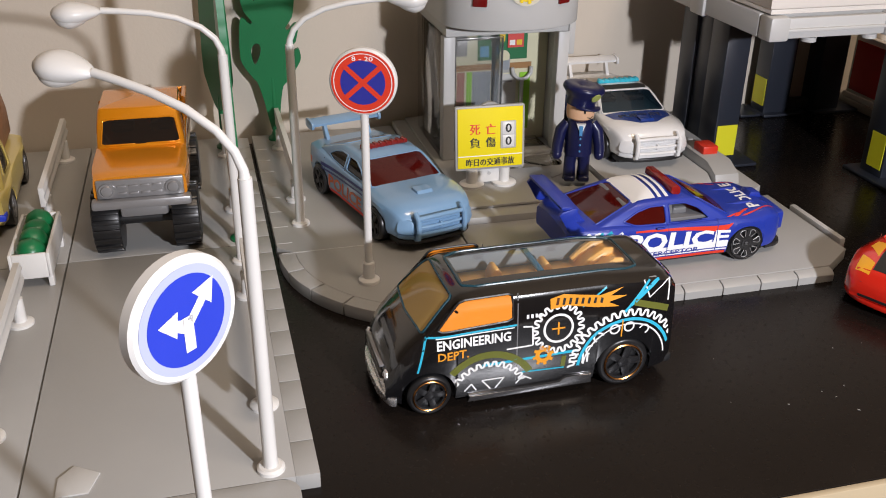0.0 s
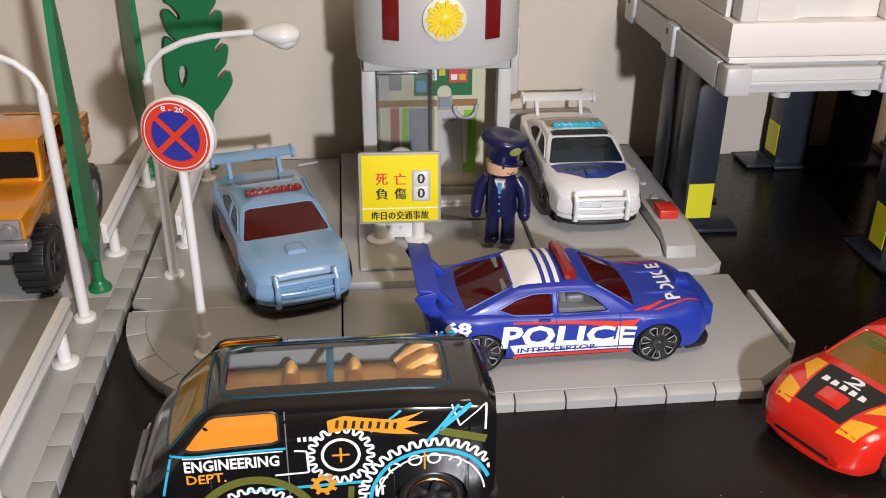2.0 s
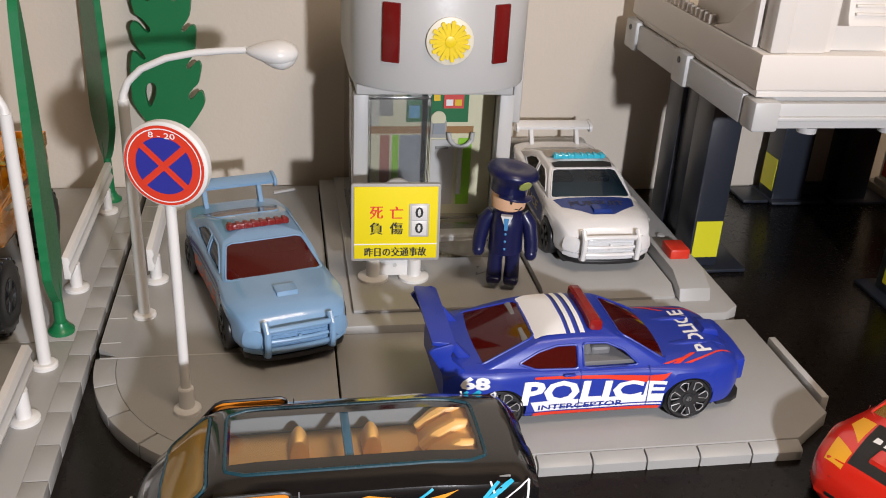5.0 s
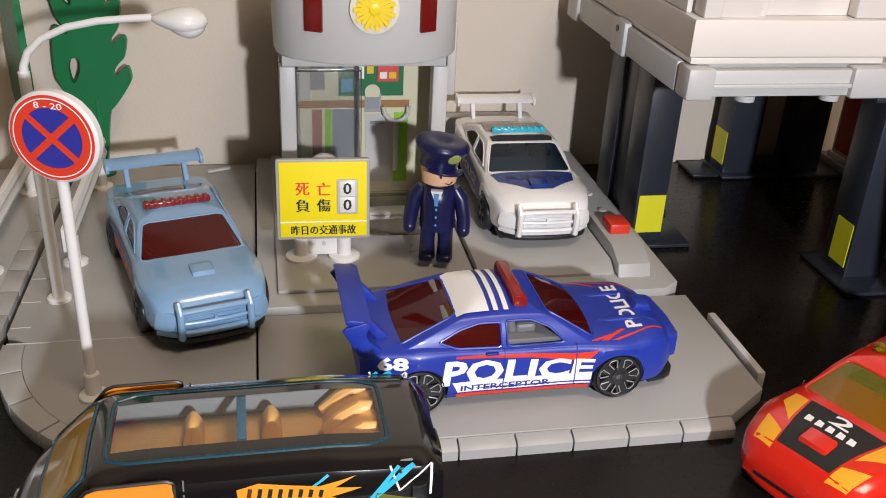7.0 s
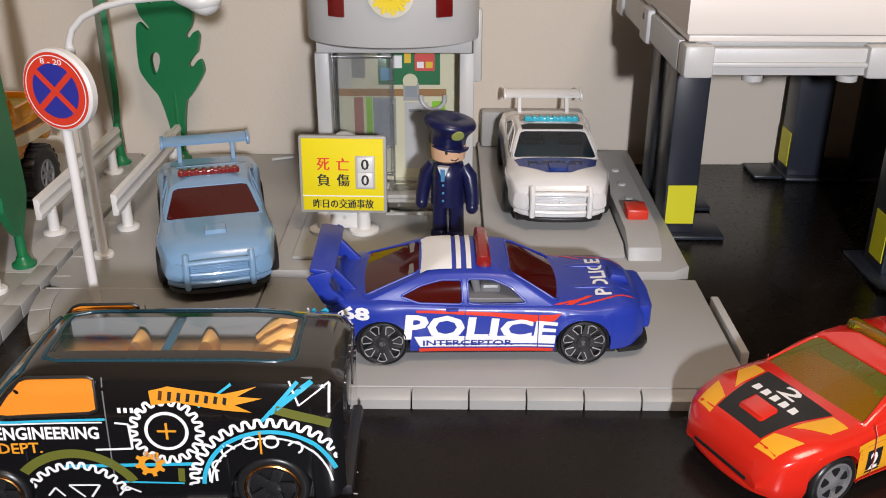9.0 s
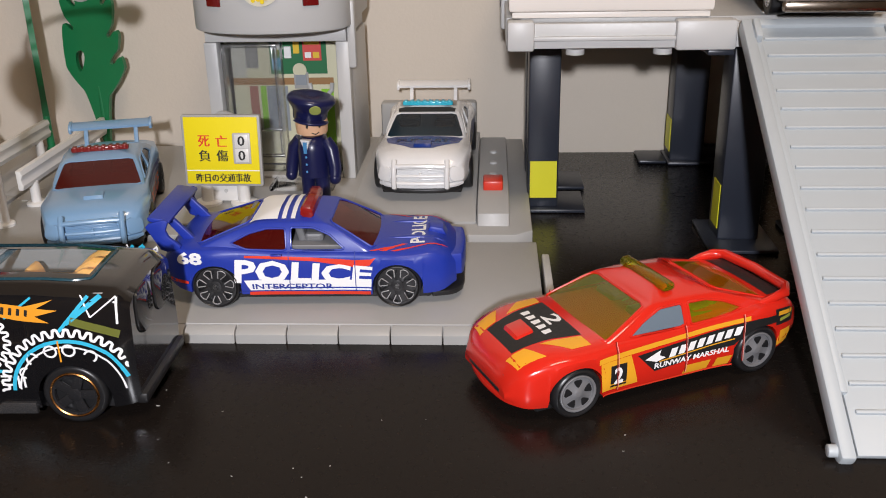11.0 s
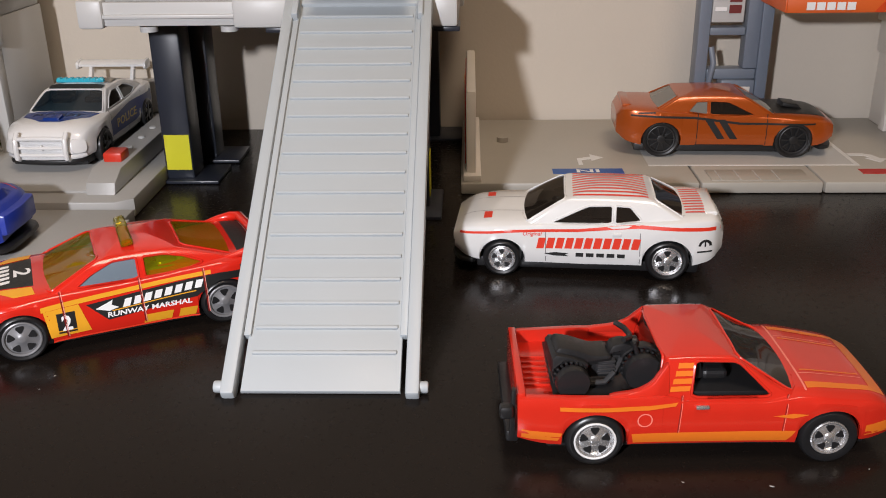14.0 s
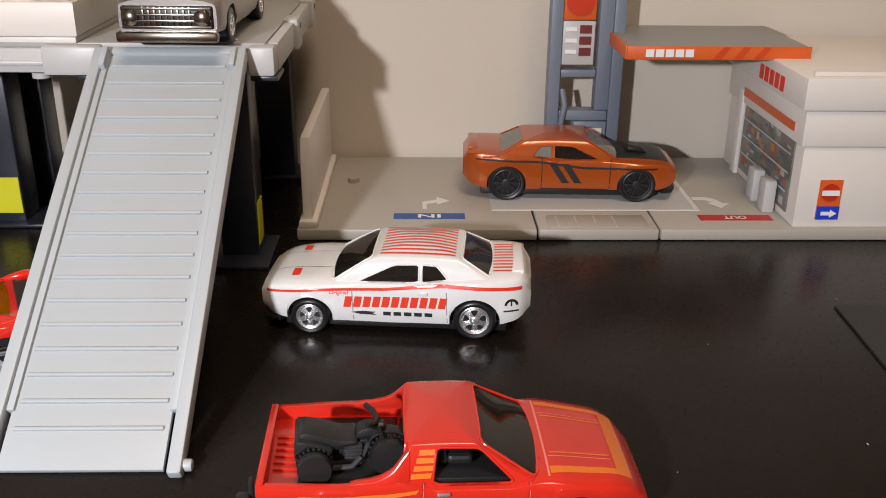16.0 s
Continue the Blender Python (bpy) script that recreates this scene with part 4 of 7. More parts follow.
# --- the two saloons with a bull bar ---
def bar_saloon(name, label, x, y, z, turn, body, window, bar_lens, hood=None, livery=None):
    car = thing(name, label, "toy car", x, y, z, turn)
    s = saloon(43.5, 36.4, -35.0, 10.4, 0.0, 4.9)
    part("body", s.mesh(), body, car)
    c = Cabin(s, (-26.0, 15.8), (-11.5, 3.8), 13.6, 10.6, lambda x: 20.8 - 0.003 * (x + 4) ** 2, crown=1.5, sides=([(-17.0, 16.4), (-13, 15.2), (-4.2, 14.9), (-4.2, 19.4), (-9, 19.4), (-13, 18.4)], [(-2.8, 14.9), (10.8, 15.0), (6.8, 17.8), (2.4, 19.4), (-2.8, 19.5)]), front=(0.95, 0.92))
    c.build(body, {"all": window, "side_window": GLASS_DARK}, car, BASE_BLACK, [(2, -6, 15.4, 5), (2, 6, 15.4, 5)])
    lens = part("light_bar", box(-2.4, -0.2, -8.6, 8.6, 21.8, 23.2, 0.4), bar_lens, car, "ribbed roof light bar")
    for k in range(8):
        part("lens_rib", box(-2.6, 0.0, -8.2 + k * 2.14, -6.9 + k * 2.14, 21.9, 23.5, 0.25), bar_lens, lens)
    underside(car, s, -33, 36.5, 13.6)
    part("splitter", prism(softened([(29, -13.4), (34.4, -12.6), (37.2, -8), (37.8, 0), (37.2, 8), (34.4, 12.6), (29, 13.4)], 1), 3.0, 4.3, bevel=0.3), BASE_BLACK, car)
    for xx in (21.75, -21.75):
        for yy in (15.7, -15.7):
            wheel(car, xx, yy, 5.5, 4.6, RUBBER, BASE_BLACK, "five", 0.7)
    # bull bar: two flat uprights joined by three rails before a sunken grille
    for yy in (-8.2, 8.2):
        part("bull_bar_post", tube([(36.2, yy, 4.4), (38.0, yy, 5.2), (38.4, yy, 8.2), (38.0, yy, 11.2), (35.8, yy, 13.2)], 0.85, 10), body, car)
    part("bull_bar_rail", tube([(37.4, -8.0, 11.6), (37.9, -3, 11.9), (37.9, 3, 11.9), (37.4, 8.0, 11.6)], 0.75, 10), body, car)
    part("bull_bar_rail", tube([(37.3, -8.0, 8.6), (37.8, -3, 8.6), (37.8, 3, 8.6), (37.3, 8.0, 8.6)], 0.5, 8), body, car)
    part("bull_bar_rail", tube([(37.3, -8.0, 6.2), (37.8, -3, 6.2), (37.8, 3, 6.2), (37.3, 8.0, 6.2)], 0.65, 8), body, car)
    part("grille", box(35.4, 36.9, -7.4, 7.4, 5.0, 11.2, 0.4), body, car)
    for zz in (7.3, 9.7, 10.5):
        part("grille_rib", box(36.7, 37.2, -6.8, 6.8, zz - 0.2, zz + 0.2, 0.12), body, car)
    part("nose_badge", box(36.8, 38.1, -0.45, 0.45, 7.7, 9.6, 0.3), body, car)
    for yy in (-1, 1):
        lamp = prism(softened([(-2.9, -2.3), (2.6, -2.6), (2.9, 2.0), (-2.4, 2.6)], 2), -0.8, 0.8, "yz", 0.5)
        part("headlight", moved(lamp, Matrix.Translation((34.5, yy * 11.0, 8.6)) @ Matrix.Rotation(radians(yy * 36), 4, "Z") @ Matrix.Rotation(radians(-14), 4, "Y")), body, car)
        part("bumper_corner", moved(box(-0.7, 0.7, -2.8, 2.8, -0.7, 0.7, 0.5), Matrix.Translation((34.7, yy * 10.8, 5.4)) @ Matrix.Rotation(radians(yy * 36), 4, "Z")), body, car)
    part("lower_lip", prism(softened([(29, -13.6), (34.2, -12.4), (36.9, -8), (37.3, 0), (36.9, 8), (34.2, 12.4), (29, 13.6)], 1), 4.3, 5.9, bevel=0.5), body, car)
    part("bonnet_scoop", prism([(22.8, 15.2), (23.4, 16.3), (27.0, 16.1), (28.0, 14.6)], -2.8, 2.8, "xz", 0.4), hood or body, car)
    wing(car, -33.6, 22.2, 13.2, 4.4, body, 16.4, True, 1.5, 1.5)
    for side in (-1, 1):
        for a in (-17.6, -3.4, 12.6):
            bar_line(car, a, 4.2, a, 15.0, 0.25, s, side, BASE_BLACK, 0.03, "door_gap")
    if hood:
        shape_on(car, [(16.6, -12.6), (22.5, -11.4), (28.4, -3.4), (28.4, 3.4), (22.5, 11.4), (16.6, 12.6)], s, 0, hood, "bonnet_print", 0.07, "dark blue bonnet panel")
    if livery:
        livery(car, s, c)
    return car


def pale_livery(car, s, c):
    navy = mat("navy_print", (0.02, 0.03, 0.18), 0.4)
    orange = mat("orange_print", (0.62, 0.12, 0.02), 0.4)
    for side in (-1, 1):
        shape_on(car, [(-20, 11.6), (14, 12.8), (14, 13.6), (-20, 12.9)], s, side, navy)
        shape_on(car, [(-20, 10.2), (12, 11.2), (12, 11.8), (-20, 10.9)], s, side, navy)
        text_on(car, "POLICE", -15.0, 11.0, 5.4, 10.0, s, side, orange, 0.03, 0.1)
        text_on(car, "022", 14.5, 19.0, 11.6, 13.2, s, side, navy, 0.02)
        shape_on(car, [(-15, 3.4), (15, 3.3), (15, 4.8), (-15, 4.8)], s, side, RED_INK)
        shape_on(car, [(-33, 9.0), (-29.5, 9.0), (-29.5, 11.4), (-33, 11.4)], s, side, orange)


def white_livery(car, s, c):
    navy = mat("police_navy_print", (0.015, 0.04, 0.2), 0.4)
    gold = mat("gold_print", (0.55, 0.42, 0.12), 0.4)
    for side in (-1, 1):
        shape_on(car, [(-30, 9.0), (-10, 5.6), (14, 6.0), (14, 11.4), (-6, 13.4), (-30, 13.0)], s, side, navy)
        text_on(car, "POLICE", -12.0, 8.0, 7.6, 10.6, s, side, gold, 0.02, 0.1, 0.1)
    shape_on(car, [(1.4, -9.8), (4.2, -9.5), (4.2, 9.5), (1.4, 9.8)], c, 0, INK, "roof_print", 0.35)
    shape_on(car, [(-11.4, -9.6), (-3.4, -9.8), (-3.4, 9.8), (-11.4, 9.6)], c, 0, mat("roof_tan_print", (0.35, 0.31, 0.26), 0.4), "roof_print", 0.35)
    vs, fs = lettering("PURSUIT", -8.6, 8.6, 0, 3.2, 0.04)
    decal(car, "lettering", [(22.6 - b, a) for a, b in vs], fs, s, 0, mat("dark_navy_letters", (0.012, 0.016, 0.05), 0.4), off=0.12)


# --- red airport saloon ---
def red_marshal():
    car = thing("toy_airport_car", "bright red toy saloon with yellow windows and black panels", "toy car", 276.7, 182.0, 0, 205.6)
    red = paint("bright_red_paint", (0.62, 0.020, 0.010), 0.2, 0.5)
    s = saloon(45.5, 37.0, -34.5, 9.8)
    part("body", s.mesh(), red, car)
    c = Cabin(s, (-28.0, 16.4), (-13.5, 3.2), 13.6, 10.4, lambda x: 20.2 - 0.004 * (x + 4) ** 2, crown=2.0, sides=([(-19.0, 16.2), (-14.5, 15.1), (-5.4, 14.8), (-5.4, 19.1), (-10.2, 19.0), (-14.6, 18.0)], [(-4.0, 14.8), (10.0, 14.9), (6.2, 17.2), (1.4, 19.1), (-4.0, 19.2)]), front=(0.95, 0.92))
    grey = mat("slate_interior_plastic", (0.13, 0.17, 0.21), 0.3)
    c.build(red, {"all": GLASS_YELLOW, "side_window1": grey}, car, grey, [(2, -6, 14.6, 4.6), (2, 6, 14.6, 4.6), (-11, 6, 14.6, 4.2), (-11, -6, 14.6, 4.2)])
    part("light_bar", prism(softened([(-4.4, 21.4), (-1.2, 21.0), (-1.6, 22.9), (-4.0, 23.2)], 2), -8.6, 8.6, "xz", 0.3), GLASS_YELLOW, car, "clear yellow roof light bar")
    underside(car, s, -33, 35, 13.2)
    for x in (22.75, -22.75):
        for y in (14.9, -14.9):
            wheel(car, x, y + (0.3 if y > 0 else -0.3), 5.7, 4.6, RUBBER, STEEL, "holes", 0.74)
    part("tail_spoiler", tube([(-23.5, -12.8, 15.8), (-27.5, -13.0, 16.5), (-31.0, -12.6, 17.0), (-33.0, -10.5, 17.3), (-33.6, 0, 17.5), (-33.0, 10.5, 17.3), (-31.0, 12.6, 17.0), (-27.5, 13.0, 16.5), (-23.5, 12.8, 15.8)], [0.6, 0.95, 1.2, 1.25, 1.25, 1.25, 1.2, 0.95, 0.6], 12), red, car)
    shape_on(car, [(-33.5, -10), (-27.5, -11), (-27.5, 11), (-33.5, 10)], s, 0, INK, "boot_print", 0.08)
    tan = mat("amber_yellow_print", (0.78, 0.36, 0.02), 0.4)
    seam, worn_glint = mat("red_seam", (0.22, 0.01, 0.008), 0.4), mat("worn_edge_glint", (0.85, 0.34, 0.28), 0.3)
    shape_on(car, [(18.6, -8.6), (33.5, -6.0), (33.5, 6.0), (18.6, 8.6)], s, 0, INK, "bonnet_print", 0.07, "black bonnet panel")
    part("bonnet_scoop", prism([(26.5, 14.2), (27, 15.7), (30.6, 14.9), (32.0, 12.6)], -3.2, 3.2, "xz", 0.5), red, car)
    vs, fs = lettering("2", -2.2, 2.2, 0, 3.8, 0.02)
    decal(car, "lettering", [(22.6 - b, a) for a, b in vs], fs, s, 0, WHITE_INK, off=0.12)
    for k in range(5):
        shape_on(car, [(23.4, -6.0 + k * 2.4), (25.6, -5.8 + k * 2.4), (25.4, -4.2 + k * 2.4), (23.6, -4.6 + k * 2.4)], s, 0, WHITE_INK, "badge_bar", 0.12)
    for y0 in (-1, 1):
        shape_on(car, [(19, y0 * 9.0), (28, y0 * 7.6), (23, y0 * 12.4), (18.5, y0 * 12.4)], s, 0, tan, "amber_print")
        shape_on(car, [(31, y0 * 6.8), (35, y0 * 6.2), (34.4, y0 * 10.6), (28.5, y0 * 11.8)], s, 0, tan, "amber_print")
    for side in (-1, 1):
        shape_on(car, [(18, 12.4), (-20, 14.6), (-20, 13.6), (18, 11.2)], s, side, tan, "amber_stripe")
        shape_on(car, [(16.8, 4.4), (17.6, 11.2), (10, 11.6), (8.0, 4.6)], s, side, tan, "amber_panel", 0.08)
        shape_on(car, [(15.0, 5.2), (15.0, 10.2), (11.0, 10.2), (11.0, 5.2)], s, side, INK, "number_panel", 0.11)
        text_on(car, "2", 11.9, 14.1, 5.8, 9.6, s, side, WHITE_INK, 0.03, 0, 0.15)
        shape_on(car, [(8.4, 11.0), (-16.0, 13.2), (-22, 13.6), (-29, 13.2), (-29, 11.4), (-22, 11.6), (-16.2, 8.4), (4.0, 6.4)], s, side, INK, "black_panel", 0.1)
        shape_on(car, [(-33.2, 14.2), (-27.0, 14.6), (-27.6, 10.6), (-33.0, 10.6)], s, side, INK, "black_panel", 0.1)
        bar_line(car, -28, 13.4, -32.4, 13.2, 1.0, s, side, tan, 0.14, "badge_bar")
        bar_line(car, -28.6, 11.8, -32.0, 12.2, 0.8, s, side, mat("olive_badge_print", (0.3, 0.33, 0.05), 0.4), 0.14, "badge_bar")
        # slanted white bars stand for the maker's badge
        shape_on(car, [(6.6, 9.6), (3.6, 8.6), (1.4, 9.2), (3.0, 10.0), (2.6, 11.2)], s, side, WHITE_INK, "badge_bar", 0.15)
        for k in range(8):
            x = 0.6 - k * 2.35
            shape_on(car, [(x, 8.9 + k * 0.24), (x - 1.6, 9.0 + k * 0.24), (x - 2.3, 11.0 + k * 0.24), (x - 0.7, 10.9 + k * 0.24)], s, side, WHITE_INK, "badge_bar", 0.15)
        text_on(car, "RUNWAY MARSHAL", -15.0, 4.2, 7.0, 8.3, s, side, WHITE_INK, 0.03, 0.1, 0.15)
        bar_line(car, 3.0, 8.5, -16.2, 9.9, 0.25, s, side, tan, 0.14)
        for x0, x1 in ((-3.6, -10.0), (-15.6, -11.6)):
            shape_on(car, [(x0, 3.6), (x1, 3.6), (x1 - 0.6, 5.9), (x0 - 0.6, 5.9)], s, side, tan, "amber_block")
        shape_on(car, [(-28.6, 5.0), (-32.4, 5.6), (-32.6, 9.2), (-29.2, 9.0)], s, side, tan, "amber_block")
        for a in (-18.6, -4.0, 13.2):
            bar_line(car, a, 4.0, a + 0.4, 15.2, 0.26, s, side, seam, 0.17, "door_gap")
            # a thin pale line for the worn edge and its highlight, put into the colour
            bar_line(car, a - 0.3, 4.0, a + 0.1, 15.2, 0.14, s, side, worn_glint, 0.18, "door_edge")
        bar_line(car, -16.5, 3.3, 16.5, 3.3, 0.4, s, side, RED_INK, 0.05, "sill_line")
    part("mouth", box(35.6, 37.2, -7.4, 7.4, 5.3, 6.3, 0.4), BASE_BLACK, car)
    part("grille", box(34.6, 36.3, -8.2, 8.2, 8.3, 9.7, 0.5), mat("dark_red_grille", (0.42, 0.014, 0.01), 0.35, bump=0.6, grain=2500), car)
    part("front_lip", prism(softened([(29, -14.0), (33.5, -12.8), (36.6, -8), (37.4, 0), (36.6, 8), (33.5, 12.8), (29, 14.0)], 2), 3.2, 4.6, bevel=0.4), red, car)
    for yy in (-10.8, 10.8):
        part("headlight", moved(box(-0.5, 0.6, -2.2, 2.2, -0.9, 0.9, 0.4), Matrix.Translation((33.4, yy * 0.93, 9.8)) @ Matrix.Rotation(radians(-yy * 3), 4, "Z")), red, car)
    return car


# --- the two muscle cars ---
def muscle(wb, nose, tail, big=0.0):
    f, r = wb / 2, -wb / 2
    return Shell(tail, nose, [(tail, 8.6), (tail + 0.8, 11.2), (tail + 2.6, 13.2), (tail + 6, 14.4), (-24, 14.9), (-4, 14.6), (10, 14.6), (24, 14.8), (nose - 4, 14.0), (nose - 1, 12.6), (nose, 11.5)],
                 [(tail, 14.0), (tail + 0.8, 16.8), (tail + 2.2, 18.0), (-28, 17.8), (-14, 16.6), (-8, 15.8), (10, 15.8), (24, 15.4), (nose - 5, 14.8), (nose - 1, 13.4), (nose, 12.0)],
                 [(tail, 8.4), (tail + 2.5, 5.8), (tail + 8, 4.4), (0, 3.9 + big * 0.6), (nose - 6, 4.4), (nose - 2, 5.4), (nose, 7.4)], [(f, 4.9 + big, 6.0 + big), (r, 5.3 + big, 6.5 + big / 2)], drop=[(tail, 1.2), (0, 1.0), (25, 1.5), (nose, 1.3)])


def muscle_cabin(s, dx=0.0):
    return Cabin(s, (-25.5 + dx, 16.0 + dx), (-17.2 + dx, 4.4 + dx), 13.4, 10.8, lambda x: 21.3 - 0.002 * (x + 6 - dx) ** 2, crown=1.3, arch=1.25,
                 sides=([(9.4 + dx, 15.0), (-7.0 + dx, 15.2), (-7.0 + dx, 19.7), (-0.5 + dx, 19.5)], [(-7.7 + dx, 15.2), (-14.6 + dx, 16.2), (-11.6 + dx, 19.5), (-7.7 + dx, 19.7)]), front=(0.95, 0.92), rear=(0.9, 0.86))


def white_muscle():
    car = thing("toy_muscle_car", "white toy muscle car with red stripes and chrome wheels", "toy car", 394.1, 218.3, 0, 175.1)
    white = paint("white_gloss_paint", (0.76, 0.76, 0.75), 0.2, 1.0)
    s = muscle(43.2, 34.5, -36.0)
    part("body", s.mesh(), white, car)
    c = muscle_cabin(s)
    c.build(white, {"all": GLASS_DARK}, car, BASE_BLACK, [(2, -6, 15.5, 5), (2, 6, 15.5, 5)])
    underside(car, s, -34, 32.5, 13.2)
    for x, rr in ((21.6, 5.1), (-21.6, 5.6)):
        for y in (14.7, -14.7):
            wheel(car, x, y, rr, 4.6, RUBBER, CHROME, "holes", 0.7)
    stripe = RED_INK
    for k in range(10):
        y0 = -9.4 + k * 2.0
        shape_on(car, [(-16.2, y0), (3.4, y0), (3.4, y0 + 0.8), (-16.2, y0 + 0.8)], c, 0, stripe, "roof_stripe", 0.12)
        shape_on(car, [(-33.6, y0), (-26.0, y0), (-26.0, y0 + 0.8), (-33.6, y0 + 0.8)], s, 0, stripe, "boot_stripe", 0.08)
    part("tail_lip", prism(softened([(-34.2, 16.8), (-34.1, 18.25), (-30.8, 18.0), (-30.8, 16.8)], 2), -9.5, 9.5, "xz", 0.2), white, car)
    part("front_lip", prism(softened([(28, -14.2), (33, -13.2), (35.2, -8), (35.5, 0), (35.2, 8), (33, 13.2), (28, 14.2)], 2), 3.2, 4.6, bevel=0.4), BASE_BLACK, car)
    part("grille", box(33.6, 35.0, -11.0, 11.0, 8.6, 11.2, 0.5), white, car)
    for side in (-1, 1):
        shape_on(car, [(33, 12.0), (20, 13.4), (2, 14.0), (-14, 15.6), (-35, 15.2), (-35, 14.2), (-14, 14.7), (2, 13.2), (20, 12.7), (33, 11.4)], s, side, stripe, "red_stripe")
        # blocky red and black bars stand for the maker's names
        for k in range(11):
            x, z = 12.6 - k * 2.46, 8.4 + k * 0.04
            shape_on(car, [(x, z), (x - 1.9, z), (x - 2.5, z + 3.0), (x - 0.6, z + 3.0)], s, side, stripe, "badge_bar", 0.09)
        for k in range(5):
            bar_line(car, 2.2 - k * 2.7, 6.8, 0.2 - k * 2.7, 6.8, 1.1, s, side, INK, 0.09, "badge_bar")
        shape_on(car, [(10.6, 7.0), (7.6, 7.4), (4.0, 7.2), (5.0, 6.8), (3.8, 6.3), (8.0, 6.4)], s, side, INK, "badge_bar", 0.09)
        text_on(car, "Original", 11.2, 16.2, 11.6, 13.0, s, side, stripe, 0.01, 0.2)
        vs, fs = ring_outline(-31.0, 10.2, 1.1, 1.8, 0, 0, 0, 180, 20)
        decal(car, "round_badge", vs, fs, s, side, INK)
        bar_line(car, -31.0, 10.0, -31.0, 11.6, 0.4, s, side, INK, 0.08, "badge_bar")
        bar_line(car, -29.0, 8.6, -33.0, 8.6, 0.45, s, side, INK, 0.08, "badge_bar")
        for a in (-14.5, 10.0):
            bar_line(car, a, 4.6, a + 0.3, 13.4, 0.2, s, side, STEEL, 0.03, "door_gap")
        part("door_handle", box(-9.4, -7.2, side * 14.7 - 0.3, side * 14.7 + 0.3, 12.4, 13.2, 0.2), white, car)
    for y0 in (6.2, -10.4):
        shape_on(car, [(24.6, y0), (26.8, y0 - 0.2), (26.8, y0 + 4.0), (24.6, y0 + 4.0)], s, 0, stripe, "bonnet_badge", 0.07)
    for yy in (-5.6, 5.6):
        bar_line(car, 15.5, yy, 32.5, yy * 0.9, 0.3, s, 0, STEEL, 0.03, "bonnet_gap")
    return car


def orange_muscle():
    car = thing("toy_coupe", "metallic orange toy coupe with a black bonnet and black stripes", "toy car", 454.3, 313.2, TOP, -2.5)
    orange = paint("metallic_orange_paint", (0.44, 0.082, 0.008), 0.3, 0.6, 0.35)
    s = muscle(46.0, 37.0, -38.5, 0.7)
    part("body", s.mesh(), orange, car)
    c = muscle_cabin(s, 0.5)
    pale = glass("grey_glass", (0.6, 0.6, 0.58), 0.05, (0.32, 0.31, 0.28), 0.6)
    c.build(orange, {"all": pale, "side_window0": GLASS_DARK}, car, BASE_BLACK, [(2, -6, 15.5, 5), (2, 6, 15.5, 5)])
    underside(car, s, -36, 34, 13.2)
    for x in (23.0, -23.0):
        for y in (14.9, -14.9):
            wheel(car, x, y, 6.6, 4.8, RUBBER, BASE_BLACK, "twin", 0.76)
    satin = mat("satin_black_print", (0.012, 0.012, 0.012), 0.4)
    shape_on(car, [(15.5, -11.0), (34.5, -10.0), (34.5, 10.0), (15.5, 11.0)], s, 0, satin, "bonnet_print", 0.08, "black bonnet panel")
    part("bonnet_scoop", prism([(20.5, 16.0), (21, 17.4), (26.0, 16.8), (28, 15.0)], -4.0, 4.0, "xz", 0.5), satin, car)
    part("tail_lip", prism(softened([(-36.7, 16.8), (-36.6, 18.25), (-33.3, 18.0), (-33.3, 16.8)], 2), -9.5, 9.5, "xz", 0.2), orange, car)
    part("front_lip", prism(softened([(31, -14.2), (36, -13.0), (38.0, -8), (38.4, 0), (38.0, 8), (36, 13.0), (31, 14.2)], 2), 3.0, 4.4, bevel=0.4), BASE_BLACK, car)
    for side in (-1, 1):
        shape_on(car, [(30, 12.6), (4, 12.8), (-12, 14.8), (-34, 15.4), (-34, 14.8), (-12, 14.0), (4, 12.0), (30, 12.0)], s, side, INK, "black_stripe", 0.1)
        for k in (0, 1):
            x = -8.2 + k * 4.4
            shape_on(car, [(x, 13.8), (x + 2.6, 13.8), (x + 7.4, 6.8), (x + 4.8, 6.8)], s, side, INK, "slash_stripe", 0.12)
        for a in (-10.6, 13.4):
            bar_line(car, a, 4.6, a, 15.8, 0.3, s, side, BASE_BLACK, 0.05, "door_gap")
        bar_line(car, -11, 4.5, 13, 4.5, 0.3, s, side, BASE_BLACK, 0.05, "door_gap")
        part("door_handle", box(-8.6, -5.4, side * 14.8 - 0.4, side * 14.8 + 0.4, 14.4, 15.0, 0.2), orange, car)
        bar_line(car, -31.5, 15.9, -25.5, 16.2, 0.5, s, side, INK, 0.08, "badge_bar")
    return car


